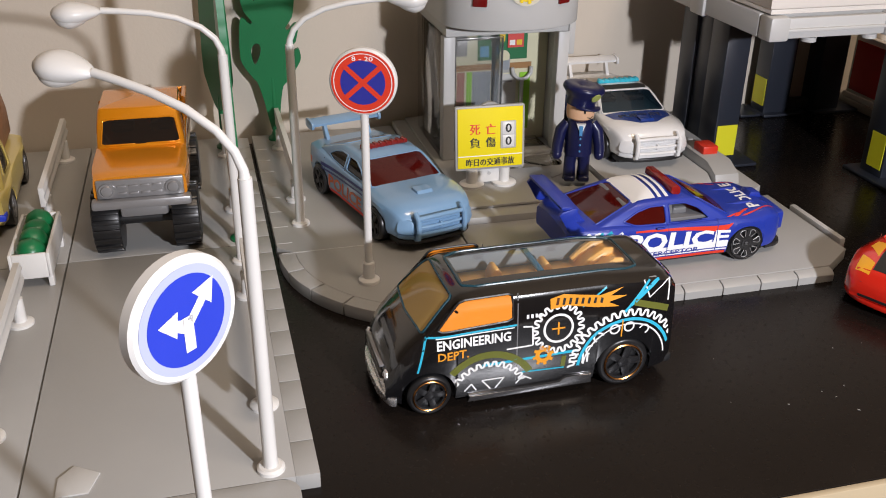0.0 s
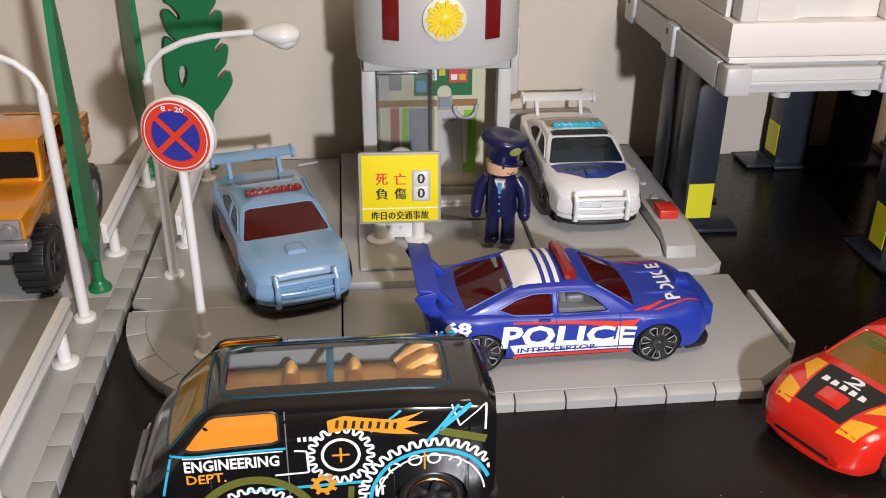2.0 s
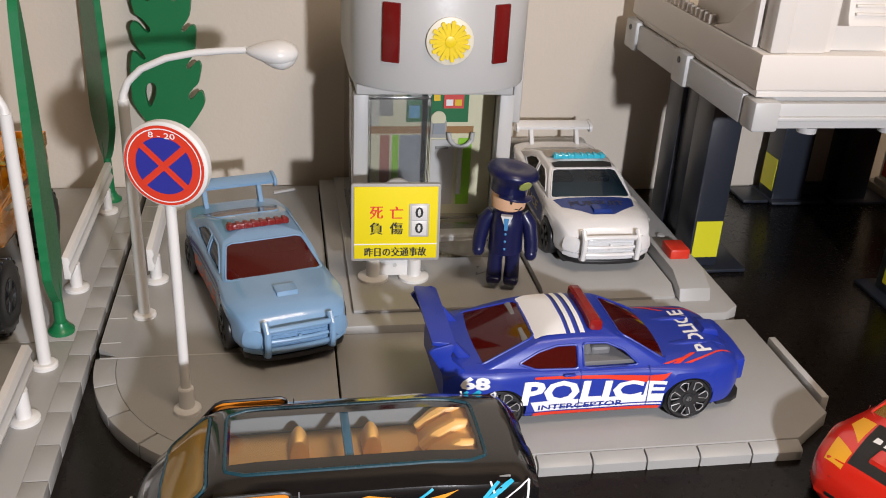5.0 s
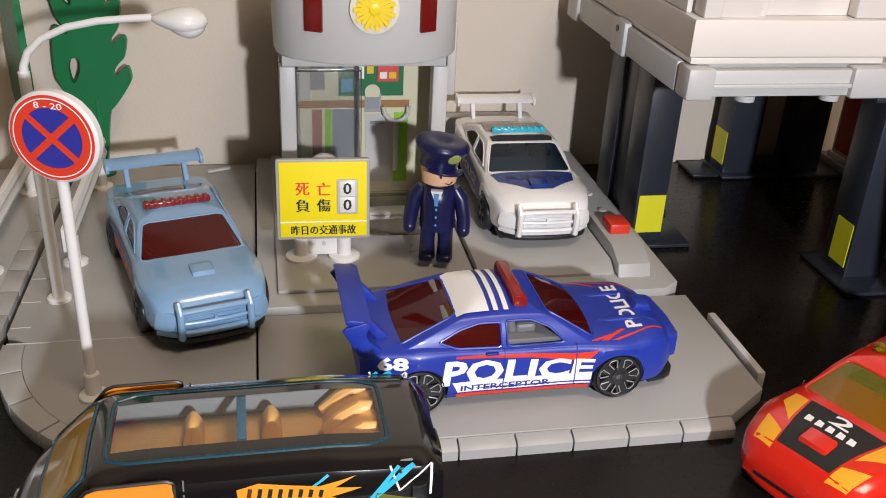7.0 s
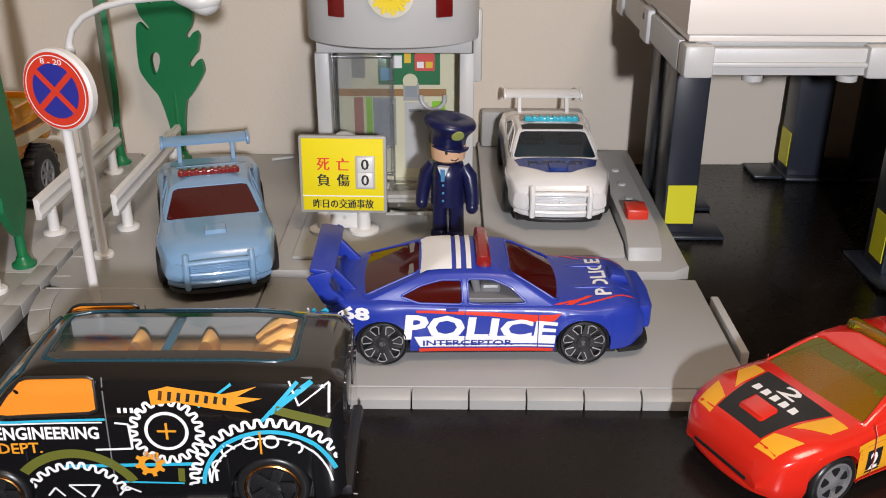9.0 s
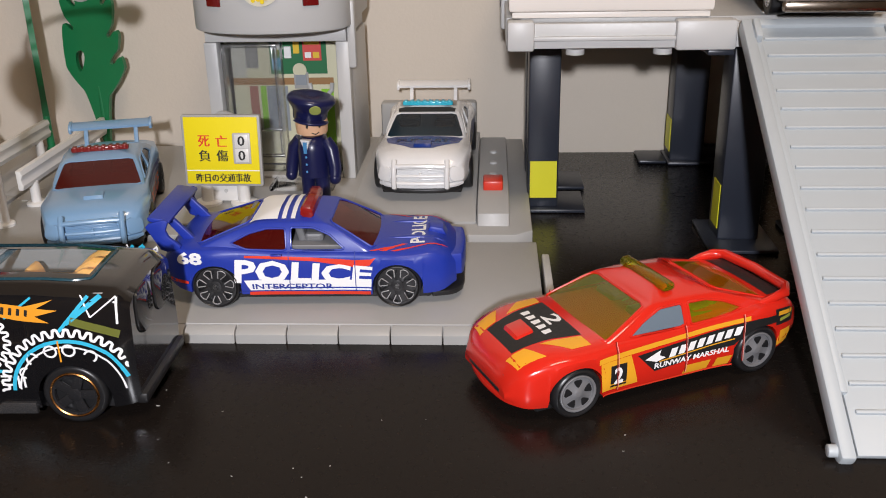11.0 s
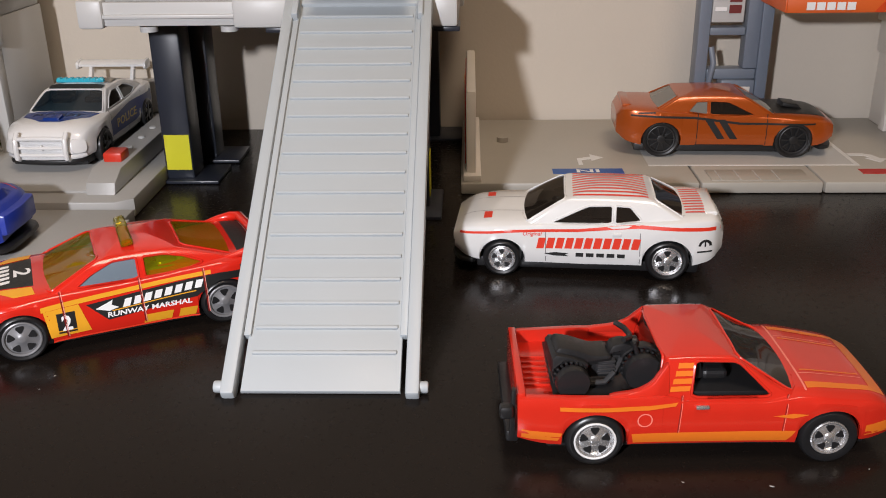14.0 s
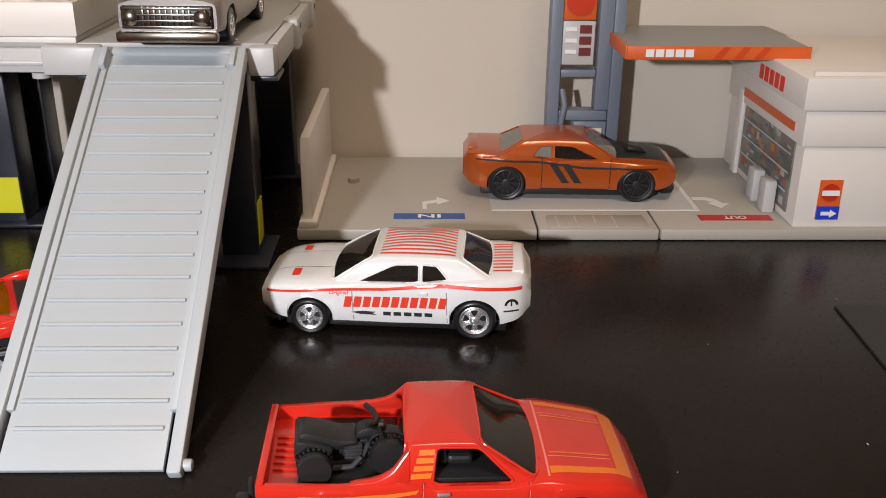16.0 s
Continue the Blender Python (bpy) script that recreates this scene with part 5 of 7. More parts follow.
# --- red pickup with a three-wheeler on its bed ---
def red_pickup():
    car = thing("toy_pickup", "glossy red toy pickup with orange stripes and an open bed", "toy car", 406.5, 135.7, 0, 1.8)
    red = paint("glossy_red_paint", (0.58, 0.024, 0.012), 0.2, 0.4)
    f, r = 21.4, -21.4
    s = Shell(-35.5, 35.5, [(-35.5, 13.4), (-34.5, 14.2), (-20, 14.6), (0, 14.5), (20, 14.5), (29, 13.6), (33.5, 12.2), (35.5, 11.0)],
              [(-35.5, 14.4), (-34.8, 14.9), (-12, 15.0), (-8.5, 15.2), (-5, 13.8), (10, 13.8), (14, 15.0), (18, 15.1), (30, 13.2), (33.8, 11.0), (35.5, 7.6)],
              [(-35.5, 5.6), (-30, 4.4), (30, 4.2), (35.5, 5.4)], [(f, 5.2, 6.0), (r, 5.2, 6.0)], drop=[(-36, 0.9), (-9, 0.9), (10, 1.0), (20, 1.4), (35, 1.2)], bed=(-9.4, 11.6), shoulder=(0.99, 0.95, 0.78))
    part("body", s.mesh(), red, car)
    part("tailgate", box(-35.6, -34.0, -13.2, 13.2, 9.0, 14.8, 0.5), red, car)
    part("bed_liner", box(-28.6, -10.4, -11.6, 11.6, 11.65, 12.0, 0.1), BASE_BLACK, car, "black bed floor plate")
    for k in range(6):
        part("bed_rib", box(-33.6, -28.8, -5.4 + k * 2.1, -4.8 + k * 2.1, 11.6, 12.1, 0.15), red, car)
    part("cab_back", box(-9.6, -8.6, -12.6, 12.6, 9.6, 16.0, 0.3), red, car)
    c = Cabin(s, (-9.4, 15.0), (-8.6, 3.4), 13.6, 10.8, lambda x: 20.6 - 0.004 * (x + 2) ** 2, crown=1.2, arch=1.15, sides=([(-4.4, 13.7), (10.6, 13.7), (4.2, 19.8), (-3.6, 20.0)],), rear=(0.86, 0.82), front=(0.94, 0.9))
    c.build(red, {"all": GLASS_DARK, "side_window": None}, car, BASE_BLACK, [(1, -6, 15.0, 4.5), (1, 6, 15.0, 4.5)])
    part("cab_floor", box(-7.6, 11.0, -12.4, 12.4, 13.0, 14.3, 0.2), BASE_BLACK, car)
    part("steering_wheel", moved(lathe([(1.9, 0), (2.3, 0.2), (2.3, 0.5), (1.9, 0.7)], 18), Matrix.Translation((5.5, 6, 16.4)) @ Matrix.Rotation(radians(-55), 4, "Y")), BASE_BLACK, car)
    for side in (-1, 1):
        bm = prism(softened([(-8.4, 13.4), (-8.2, 20.2), (-9.6, 18.6), (-11.4, 16.4), (-14.2, 15.1), (-19, 14.5), (-19, 13.4)], 1), side * 13.2 - 0.8, side * 13.2 + 0.8, "xz", 0.3)
        for v in bm.verts:
            v.co.y -= side * max(0.0, v.co.z - 14.6) * 0.4
        part("cab_buttress", bm, red, car)
    underside(car, s, -34, 33, 13.0, 2.6, 5)
    ring = mat("white_wall_ring", (0.7, 0.7, 0.7), 0.4)
    for x in (f, r):
        for y in (14.5, -14.5):
            wheel(car, x, y, 5.4, 4.6, RUBBER, CHROME, "holes", 0.68 if x < 0 else 0.64, ring if x < 0 else None)
    part("rear_bumper", box(-37.6, -35.2, -13, 13, 4.4, 6.8, 0.5), BASE_BLACK, car)
    part("tow_bar", prism([(-37.0, 6.0), (-35.9, 6.0), (-35.9, 15.6), (-36.6, 15.6)], -13.4, -12.0, "xz", 0.2), BASE_BLACK, car)
    part("tow_hook", box(-38.9, -36.4, -15.0, -12.6, 10.4, 13.0, 0.6), BASE_BLACK, car)
    amber = mat("orange_stripe_print", (0.72, 0.17, 0.015), 0.35)
    dark = mat("dark_red_line", (0.30, 0.015, 0.01), 0.35)
    pale = mat("pale_red_line", (0.75, 0.2, 0.15), 0.3)
    for side in (-1, 1):
        shape_on(car, [(-34.8, 5.8), (-28.2, 5.4), (-27.4, 7.2), (-34.8, 7.8)], s, side, amber)
        shape_on(car, [(-14.4, 4.8), (13.6, 4.8), (15.0, 7.2), (-14.9, 7.0)], s, side, amber)
        shape_on(car, [(28.0, 5.4), (33.8, 5.8), (33.9, 8.2), (28.0, 7.6)], s, side, amber)
        shape_on(car, [(10.6, 10.2), (14.2, 10.8), (17.0, 10.6), (14.2, 9.8)], s, side, amber)
        vs, fs = ring_outline(-12.6, 9.8, 1.15, 1.4)
        decal(car, "fuel_cap", vs, fs, s, side, pale)
        for a in (-6.6, 12.4):
            bar_line(car, a, 4.8, a + 0.5, 14.4, 0.22, s, side, dark, 0.04, "door_gap")
            bar_line(car, a + 0.2, 4.8, a + 0.7, 14.4, 0.12, s, side, pale, 0.05, "door_edge")
        part("door_handle", box(-3.6, -1.2, side * 14.6 - 0.35, side * 14.6 + 0.35, 12.0, 12.7, 0.2), CHROME, car)
        shape_on(car, [(-28, 11.9), (-12, 11.9), (-7.2, 12.6), (-6.8, 13.3), (-12, 12.8), (-28, 12.7)], s, side, amber, "edge_stripe", 0.12)
        for k in range(4):
            bm = sheet(*fill([(-8.2 + k * 0.5, 14.9 + k * 1.3), (-4.6 + k * 0.35, 14.9 + k * 1.3), (-4.4 + k * 0.35, 15.8 + k * 1.3), (-8.0 + k * 0.5, 15.8 + k * 1.3)], 1.0), lambda a, b: c.on_side(a, b, side, 1.008))
            part("pillar_stripe", bm, amber, car)
    for o in ([(17, -12.0), (31.5, -10.2), (31.5, -8.8), (17, -10.2)], [(17, 12.0), (31.5, 10.2), (31.5, 8.8), (17, 10.2)], [(29.6, -10.4), (32.4, -10), (32.4, 10), (29.6, 10.4)], [(17.5, -6.4), (29.0, -5.6), (29.0, -5.2), (17.5, -6.0)], [(17.5, 6.4), (29.0, 5.6), (29.0, 5.2), (17.5, 6.0)]):
        shape_on(car, o, s, 0, amber, "bonnet_stripe", 0.07)
    for o in ([(16.4, -12.6), (16.8, -12.6), (16.8, 12.6), (16.4, 12.6)], [(17, -7.4), (29, -6.6), (29, -6.4), (17, -7.2)], [(17, 7.4), (29, 6.6), (29, 6.4), (17, 7.2)]):
        shape_on(car, o, s, 0, pale, "bonnet_edge", 0.05)
    trike = thing("toy_three_wheeler", "black plastic toy three-wheeled motorcycle lying on the pickup bed", "toy motorcycle", 0, 0, 0)
    trike.matrix_basis = car.matrix_basis @ pose(-0.0200, -0.0030, 0.0121, 0, 0, 4) @ Matrix.Scale(0.9, 4)
    blk = mat("matt_black_plastic", (0.012, 0.012, 0.013), 0.42, var=0.15)
    grey = mat("dark_grey_plastic", (0.035, 0.035, 0.037), 0.35)
    for x, y, rr in ((-6.4, -5.6, 3.5), (-6.4, 2.6, 3.5), (8.6, -3.6, 4.0)):
        prof = [(0, 0.5), (rr * 0.16, 0.3), (rr * 0.2, 0.9), (rr * 0.42, 0.9), (rr * 0.46, 0.5), (rr * 0.54, 0.5), (rr * 0.58, 0.8), (rr * 0.66, 0.1), (rr * 0.9, 0.0), (rr, 0.6), (rr, 1.9), (rr * 0.95, 2.5), (rr * 0.5, 2.6), (0, 2.6)]
        w = part("wheel", lathe(prof, 26, axis="y"), blk, trike)
        w.location = (x * MM, (y - 0.4) * MM, rr * MM)
        for k in range(20):
            part("tread", box(-0.28, 0.28, 0.1, 2.2, rr - 0.5, rr + 0.22, 0.1), blk, w).rotation_euler = (0, 2 * math.pi * k / 20, 0)
    part("seat", prism(softened([(-9.8, 6.2), (-9.2, 9.8), (-5.4, 9.0), (-1.0, 7.2), (2.4, 7.4), (2.4, 5.4), (-4, 4.8)], 2), -4.0, 3.0, "xz", 0.7), blk, trike)
    part("rear_case", prism(softened([(-10.4, 4.0), (-10.2, 8.8), (-6.6, 8.0), (-2.6, 6.4), (-3.0, 4.6), (-6.6, 7.0), (-9.4, 5.6)], 1), -5.4, 4.4, "xz", 0.5), blk, trike)
    part("frame", prism([(-3.2, 1.4), (4.4, 1.4), (6.4, 6.4), (-1, 6.6)], -2.6, 2.0, "xz", 0.5), blk, trike)
    part("engine", box(-0.6, 3.4, -3.6, 2.6, 2.4, 6.2, 0.7), grey, trike)
    for k in range(4):
        part("engine_fin", box(-0.4, 3.2, -4.0, 3.0, 2.9 + k * 0.9, 3.3 + k * 0.9, 0.1), grey, trike)
    part("exhaust", tube([(3.0, -4.0, 3.4), (1.0, -4.4, 1.4), (-3.4, -4.4, 1.3)], 0.6, 8), grey, trike)
    part("down_tube", rod((2.6, -3.4, 1.4), (5.4, -2.6, 7.6), 0.5, seg=8), grey, trike)
    part("tank", prism(softened([(1.6, 6.6), (2.4, 9.0), (5.2, 9.6), (7.4, 8.4), (6.8, 6.8)], 2), -3.2, 0.8, "xz", 0.7), blk, trike)
    for yy in (-4.4, -0.6):
        part("fork", rod((8.6, yy, 4.0), (6.6, yy, 10.2), 0.5, seg=8), blk, trike)
    part("handlebar", tube([(4.2, -5.0, 11.4), (5.8, -3.6, 11.0), (6.4, -1.4, 10.6), (5.8, 0.8, 11.0), (4.2, 2.4, 11.6)], 0.6, 8), blk, trike)
    part("headlight", lathe([(0, 0), (1.4, 0), (1.4, 1.0), (0.6, 1.6), (0, 1.6)], 14, axis="x"), blk, trike).location = (0.0066, -0.0022, 0.0092)
    part("mudguard", prism(arc(8.6, 4.0, 5.0, 150, 40, 8) + arc(8.6, 4.0, 4.5, 40, 150, 8), -3.8, -1.4, "xz", 0.1), blk, trike)
    return car


# --- raised orange off-roader ---
def orange_truck():
    car = thing("toy_off_roader", "metallic orange raised toy truck with large black tyres", "toy car", 44.6, 280.5, TOP, -91)
    orange = paint("amber_orange_paint", (0.78, 0.28, 0.008), 0.24, 0.9, 0.35)
    silver = mat("silver_grey_plastic", (0.30, 0.30, 0.31), 0.32, metal=0.5)
    f, r = 24.0, -22.0
    s = Shell(-36, 35.0, [(-36, 13.2), (-34, 13.8), (0, 14.0), (30, 13.8), (35, 13.2)], [(-36, 30.2), (-12, 30.2), (8, 29.9), (33, 28.5), (35, 27.6)],
              [(-36, 19), (0, 18), (35, 20.5)], [(f, 12.0, 10.8), (r, 12.0, 10.8)], drop=0.8)
    part("body", s.mesh(), orange, car)
    c = Cabin(s, (-14, 13.6), (-12.5, 7.6), 13.2, 11.8, 40.0, crown=1.0, arch=1.1, sides=([(-11, 32), (-3.5, 32), (-3.5, 38.6), (-10.4, 38.6)], [(-2.0, 32), (9.0, 32), (6.2, 38.6), (-2.0, 38.6)]), front=(0.9, 0.86), rear=None, low=0.08, high=0.7)
    c.build(orange, {"all": GLASS_DARK, "side_window": None}, car, BASE_BLACK, [(0, -6, 30, 5), (0, 6, 30, 5)])
    bed = bmesh.new()
    for side in (-1, 1):
        prism([(-35.8, 29), (-35.8, 33.4), (-13, 34.0), (-11, 37), (-11, 29)], side * 13.0 - 0.8, side * 13.0 + 0.8, "xz", 0.3, bed)
    prism([(-13, 29), (13, 29), (13, 33.4), (-13, 33.4)], -36.0, -34.4, "yz", 0.3, bed)
    part("bed_side", bed, orange, car)
    part("bed_floor", box(-34.2, -14.5, -12, 12, 30.4, 31.6, 0.3), mat("olive_bed_print", (0.3, 0.22, 0.03), 0.5), car)
    part("grille", box(34.2, 36.0, -12.4, 12.4, 21.2, 27.0, 0.5), silver, car, "silver grille")
    for z in (22.8, 25.0):
        for k in range(4):
            part("grille_slot", box(35.6, 36.5, -6.4 + k * 3.3, -3.8 + k * 3.3, z - 0.35, z + 0.35, 0.15), silver, car)
    for y in (-9.4, 9.4):
        part("headlight", lathe([(0, 0), (2.3, 0), (2.3, 0.8), (1.8, 0.8), (1.5, 1.2), (0, 1.5)], 20, axis="x"), silver, car).location = (35.9 * MM, y * MM, 24.0 * MM)
    part("bumper", box(34.0, 38.0, -14.2, 14.2, 18.4, 21.2, 0.7), silver, car, "silver bumper")
    part("chassis", box(-33, 33, -7, 7, 13.5, 18.6, 1.0), silver, car)
    for x in (f, r):
        part("axle", rod((x, -9, 9.6), (x, 9, 9.6), 1.8, seg=12), BASE_BLACK, car)
        for y in (15.8, -15.8):
            w = wheel(car, x, y, 9.6, 8.2, RUBBER, STEEL if x < 0 else BASE_BLACK, "six", 0.5)
            sg = 1 if y > 0 else -1
            for k in range(20):
                a = 2 * math.pi * k / 20
                t = part("tread", box(-0.8, 0.8, -3.9, 3.9, 9.3, 10.1, 0.2), RUBBER, w)
                t.location = (0, -sg * 4.1 * MM, 0)
                t.rotation_euler = (0, a, 0)
    for side in (-1, 1):
        shape_on(car, [(-34, 21), (-14, 22), (10, 27), (12, 28.5), (-10, 26), (-34, 24)], s, side, mat("cream_print", (0.6, 0.5, 0.35), 0.4), "swoosh")
        shape_on(car, [(-34, 25), (-14, 26), (8, 29), (-34, 27)], s, side, mat("brown_print", (0.15, 0.06, 0.02), 0.4), "swoosh")
        part("wiper", box(13.8, 14.4, side * 6 - 4.4, side * 6 + 4.4, 30.0, 30.4, 0.1), orange, car)
    return car


# --- silver pickup on the upper deck and the tow truck at the far left ---
def silver_pickup(z):
    car = thing("toy_classic_pickup", "bare silver toy pickup with a chrome grille", "toy car", 333.8, 275.5, z, -91.5)
    zamac = mat("bare_zinc", (0.36, 0.33, 0.31), 0.3, metal=0.9)
    s = Shell(-38, 34.5, [(-38, 13), (-20, 14.2), (20, 14.4), (32, 14.0), (34.5, 13)], [(-38, 15.5), (-8, 16), (30, 15.4), (34.5, 13.4)], [(-38, 5), (0, 4), (34.5, 5.0)], [(22, 5, 6), (-22, 5, 6)], drop=1.4)
    part("body", s.mesh(), zamac, car)
    c = Cabin(s, (-8, 14), (-6, 4), 13, 10.5, 23, crown=1.2, sides=([(-4, 16.6), (7, 16.6), (3, 21.4), (-4, 21.4)],))
    c.build(zamac, {"all": GLASS_DARK}, car, BASE_BLACK)
    tarnish = mat("tarnished_chrome", (0.34, 0.29, 0.24), 0.22, metal=1.0, var=0.25, scale=300)
    g = part("grille", box(33.6, 35.4, -12.2, 12.2, 5.9, 12.0, 0.5), BASE_BLACK, car, "black grille with tarnished chrome bars")
    for z0 in (6.2, 7.8, 9.4, 11.0):
        part("grille_bar", box(35.3, 36.1, -12.0, 12.0, z0, z0 + 0.7, 0.2), tarnish, g)
    for k in range(9):
        part("grille_bar", box(35.3, 36.0, -6.5 + k * 1.55, -5.9 + k * 1.55, 6.0, 11.9, 0.15), tarnish, g)
    for y in (-9.6, 9.6):
        part("headlight", lathe([(0, 0), (2.2, 0), (2.2, 0.8), (1.4, 1.3), (0, 1.5)], 18, axis="x"), tarnish, car).location = (35.6 * MM, y * MM, 9.0 * MM)
    part("bumper", box(34.2, 37.4, -13.6, 13.6, 2.6, 5.4, 0.7), tarnish, car, "tarnished chrome bumper")
    underside(car, s, -36, 33, 12.6, 2.2, 5)
    for x in (22, -22):
        for y in (14.2, -14.2):
            wheel(car, x, y, 5.1, 4.6, RUBBER, CHROME, "five", 0.6)
    return car


def yellow_truck():
    car = thing("toy_crane_truck", "pale yellow toy truck with brown load and black wheels", "toy car", -13, 300, TOP, -88)
    cream = paint("pale_yellow_paint", (0.55, 0.43, 0.12), 0.3, 0.6)
    s = Shell(-34, 30, [(-34, 12), (-20, 13.5), (20, 13.5), (30, 12)], [(-34, 14), (0, 16), (30, 15)], [(-34, 5), (0, 4), (30, 5)], [(18, 5.6, 7), (-20, 5.6, 7)], drop=1.2)
    part("body", s.mesh(), cream, car)
    c = Cabin(s, (2, 24), (4, 16), 12.5, 10.5, 26, crown=1.2, sides=([(6, 17), (19, 17), (15, 24), (6, 24)],))
    c.build(cream, {"all": GLASS_DARK}, car, BASE_BLACK)
    brown = mat("brown_load_plastic", (0.28, 0.13, 0.06), 0.45, var=0.3)
    bm = prism([(-33, 15), (-33, 25), (-26, 34), (-20, 27), (-12, 36), (-4, 30), (0, 22), (0, 15)], -9, 9, "xz", 1.2)
    part("load", bm, brown, car, "rough brown load")
    part("blue_band", box(20, 31, -12.6, 12.6, 6.5, 8.6, 0.3), BLUE_INK, car)
    for x in (18, -20):
        for y in (13.5, -13.5):
            wheel(car, x, y, 6.2, 5, RUBBER, STEEL, "five", 0.6)
    return car


custom_van()
blue_police()
bar_saloon("toy_police_car", "pale blue toy police car with bull bar and red windows", 122.3, 268.5, TOP, -74.4, paint("pale_blue_paint", (0.19, 0.335, 0.52), 0.3, 0.7), GLASS_RED, mat("dark_red_light_plastic", (0.2, 0.015, 0.012), 0.2), None, pale_livery)
bar_saloon("toy_police_car", "white toy police car with a bull bar and blue bonnet", 223.0, 304.6, 9.2, -90.3, paint("police_white_paint", (0.74, 0.74, 0.74), 0.25, 0.9), GLASS_BLUE, mat("cyan_light_plastic", (0.04, 0.45, 0.6), 0.2), mat("bonnet_navy_print", (0.010, 0.035, 0.20), 0.22), white_livery)
red_marshal()
white_muscle()
orange_muscle()
red_pickup()
orange_truck()
DECK = 67.6
silver_pickup(DECK)
yellow_truck()


# ---- police booth, notice board, officer ----
def booth():
    b = thing("police_booth", "grey plastic toy police booth with a rounded upper storey", "toy building", 174.0, 309.0, 7.4)
    # rounded drum over a square door bay
    W, D = 25.4, -11.4
    front = [(-W, 30)] + [(-W, -10)] + [(W * math.sin(radians(a)), D - 17.0 * math.cos(radians(a))) for a in range(-81, 82, 9)] + [(W, -10), (W, 30)]
    part("drum", prism(front, 51.8, 80.0, bevel=0.8), GREY_LIGHT, b, "rounded grey upper storey")
    part("header", box(-23.4, 23.4, -11.5, 30, 46.9, 51.8, 0.4), GREY_LIGHT, b)
    part("roof_plate", prism([(x * 0.93, y * 0.93 + 1) for x, y in front], 80.05, 82.0, bevel=0.4), GREY, b)
    part("roof_knob", lathe([(0, 82), (8, 82), (8, 87), (7, 89), (0, 89)], 24), WHITE, b)
    for s in (-1, 1):
        part("pillar", box(s * 21.9 - 2.2, s * 21.9 + 2.2, -11.5, -6.5, 0, 46.85, 0.4), GREY_LIGHT, b)
        part("side_wall", box(s * 23.2 - 0.9, s * 23.2 + 0.9, -6.4, 30, 0, 46.8, 0.2), CLEAR if s < 0 else GREY_LIGHT, b)
        a = radians(s * 36.5)
        w = box(-2.5, 2.5, -0.7, 0.5, 60.2, 76.4, 0.3)
        moved(w, Matrix.Translation((W * math.sin(a), D - 17.0 * math.cos(a), 0)) @ Matrix.Rotation(radians(s * 26), 4, "Z"))
        part("red_window", w, mat("dark_red_window_plastic", (0.16, 0.008, 0.008), 0.15), b, "tall dark red window")
    part("back_wall", box(-22.2, 22.2, 26, 29.8, 0, 46.8, 0.2), GREY, b)
    part("side_post", box(23.6, 26.4, -11.4, -7.6, 38, 60, 0.8), GREY_LIGHT, b)
    # the round yellow emblem
    disc = lathe([(0, 0), (6.5, 0), (6.5, 0.5), (6.2, 0.6), (0, 0.6)], 36, axis="y")
    em = part("emblem", moved(disc, Matrix.Translation((0.4, -28.4, 67.0))), mat("pale_cream_plastic", (0.72, 0.68, 0.55), 0.4), b, "round pale emblem with a yellow star burst")
    gold = mat("bright_yellow_plastic", (0.82, 0.62, 0.01), 0.35)
    for k in range(22):
        a = 2 * math.pi * k / 22
        ray = prism([(0.5, -0.25), (5.4 if k % 2 else 4.8, -0.6), (5.7 if k % 2 else 5.0, 0), (5.4 if k % 2 else 4.8, 0.6), (0.5, 0.25)], 0.004 * (k % 3), 0.35 + 0.2 * (k % 2))
        moved(ray, Matrix.Translation((0.4, -29.05, 67.0)) @ Matrix.Rotation(radians(90), 4, "X") @ Matrix.Rotation(a, 4, "Z"))
        part("ray", ray, gold, em)
    part("boss", moved(lathe([(0, 0), (1.8, 0), (1.5, 0.7), (0, 1.0)], 18, axis="y"), Matrix.Translation((0.4, -29.05, 67.0))), gold, em)
    # sliding clear door and the printed back panel
    part("clear_door", box(-19.5, -1.0, -8.6, -7.4, 7.5, 45.0, 0.3), CLEAR, b, "clear sliding door pane")
    for x0, x1, z0, z1 in ((-19.8, -0.6, 44.6, 45.6), (-19.8, -0.6, 6.8, 7.8), (-19.8, -18.6, 7.8, 44.6), (-1.8, -0.6, 7.8, 44.6), (-19.8, -0.6, 16.2, 17.0)):
        part("door_rail", box(x0, x1, -8.9, -7.1, z0, z1, 0.3), FROST, b)
    cream = mat("cream_print", (0.62, 0.6, 0.42), 0.5)
    board_green = mat("green_print", (0.01, 0.15, 0.05), 0.5)
    lime = mat("lime_print", (0.25, 0.55, 0.03), 0.5)
    pan = part("printed_panel", box(-22, 22, 5.4, 6.2, -2.4, 44.2, 0), cream, b, "printed inside wall with notices")
    pan.location = (0, 0, 2.6 * MM)
    red_n, amber_n, cyan_n = mat("coral_notice", (0.62, 0.07, 0.06), 0.5), mat("amber_notice", (0.75, 0.5, 0.03), 0.5), mat("cyan_notice", (0.10, 0.32, 0.5), 0.5)
    slate, brown = mat("slate_print", (0.26, 0.29, 0.32), 0.5), mat("tan_print", (0.32, 0.17, 0.06), 0.5)
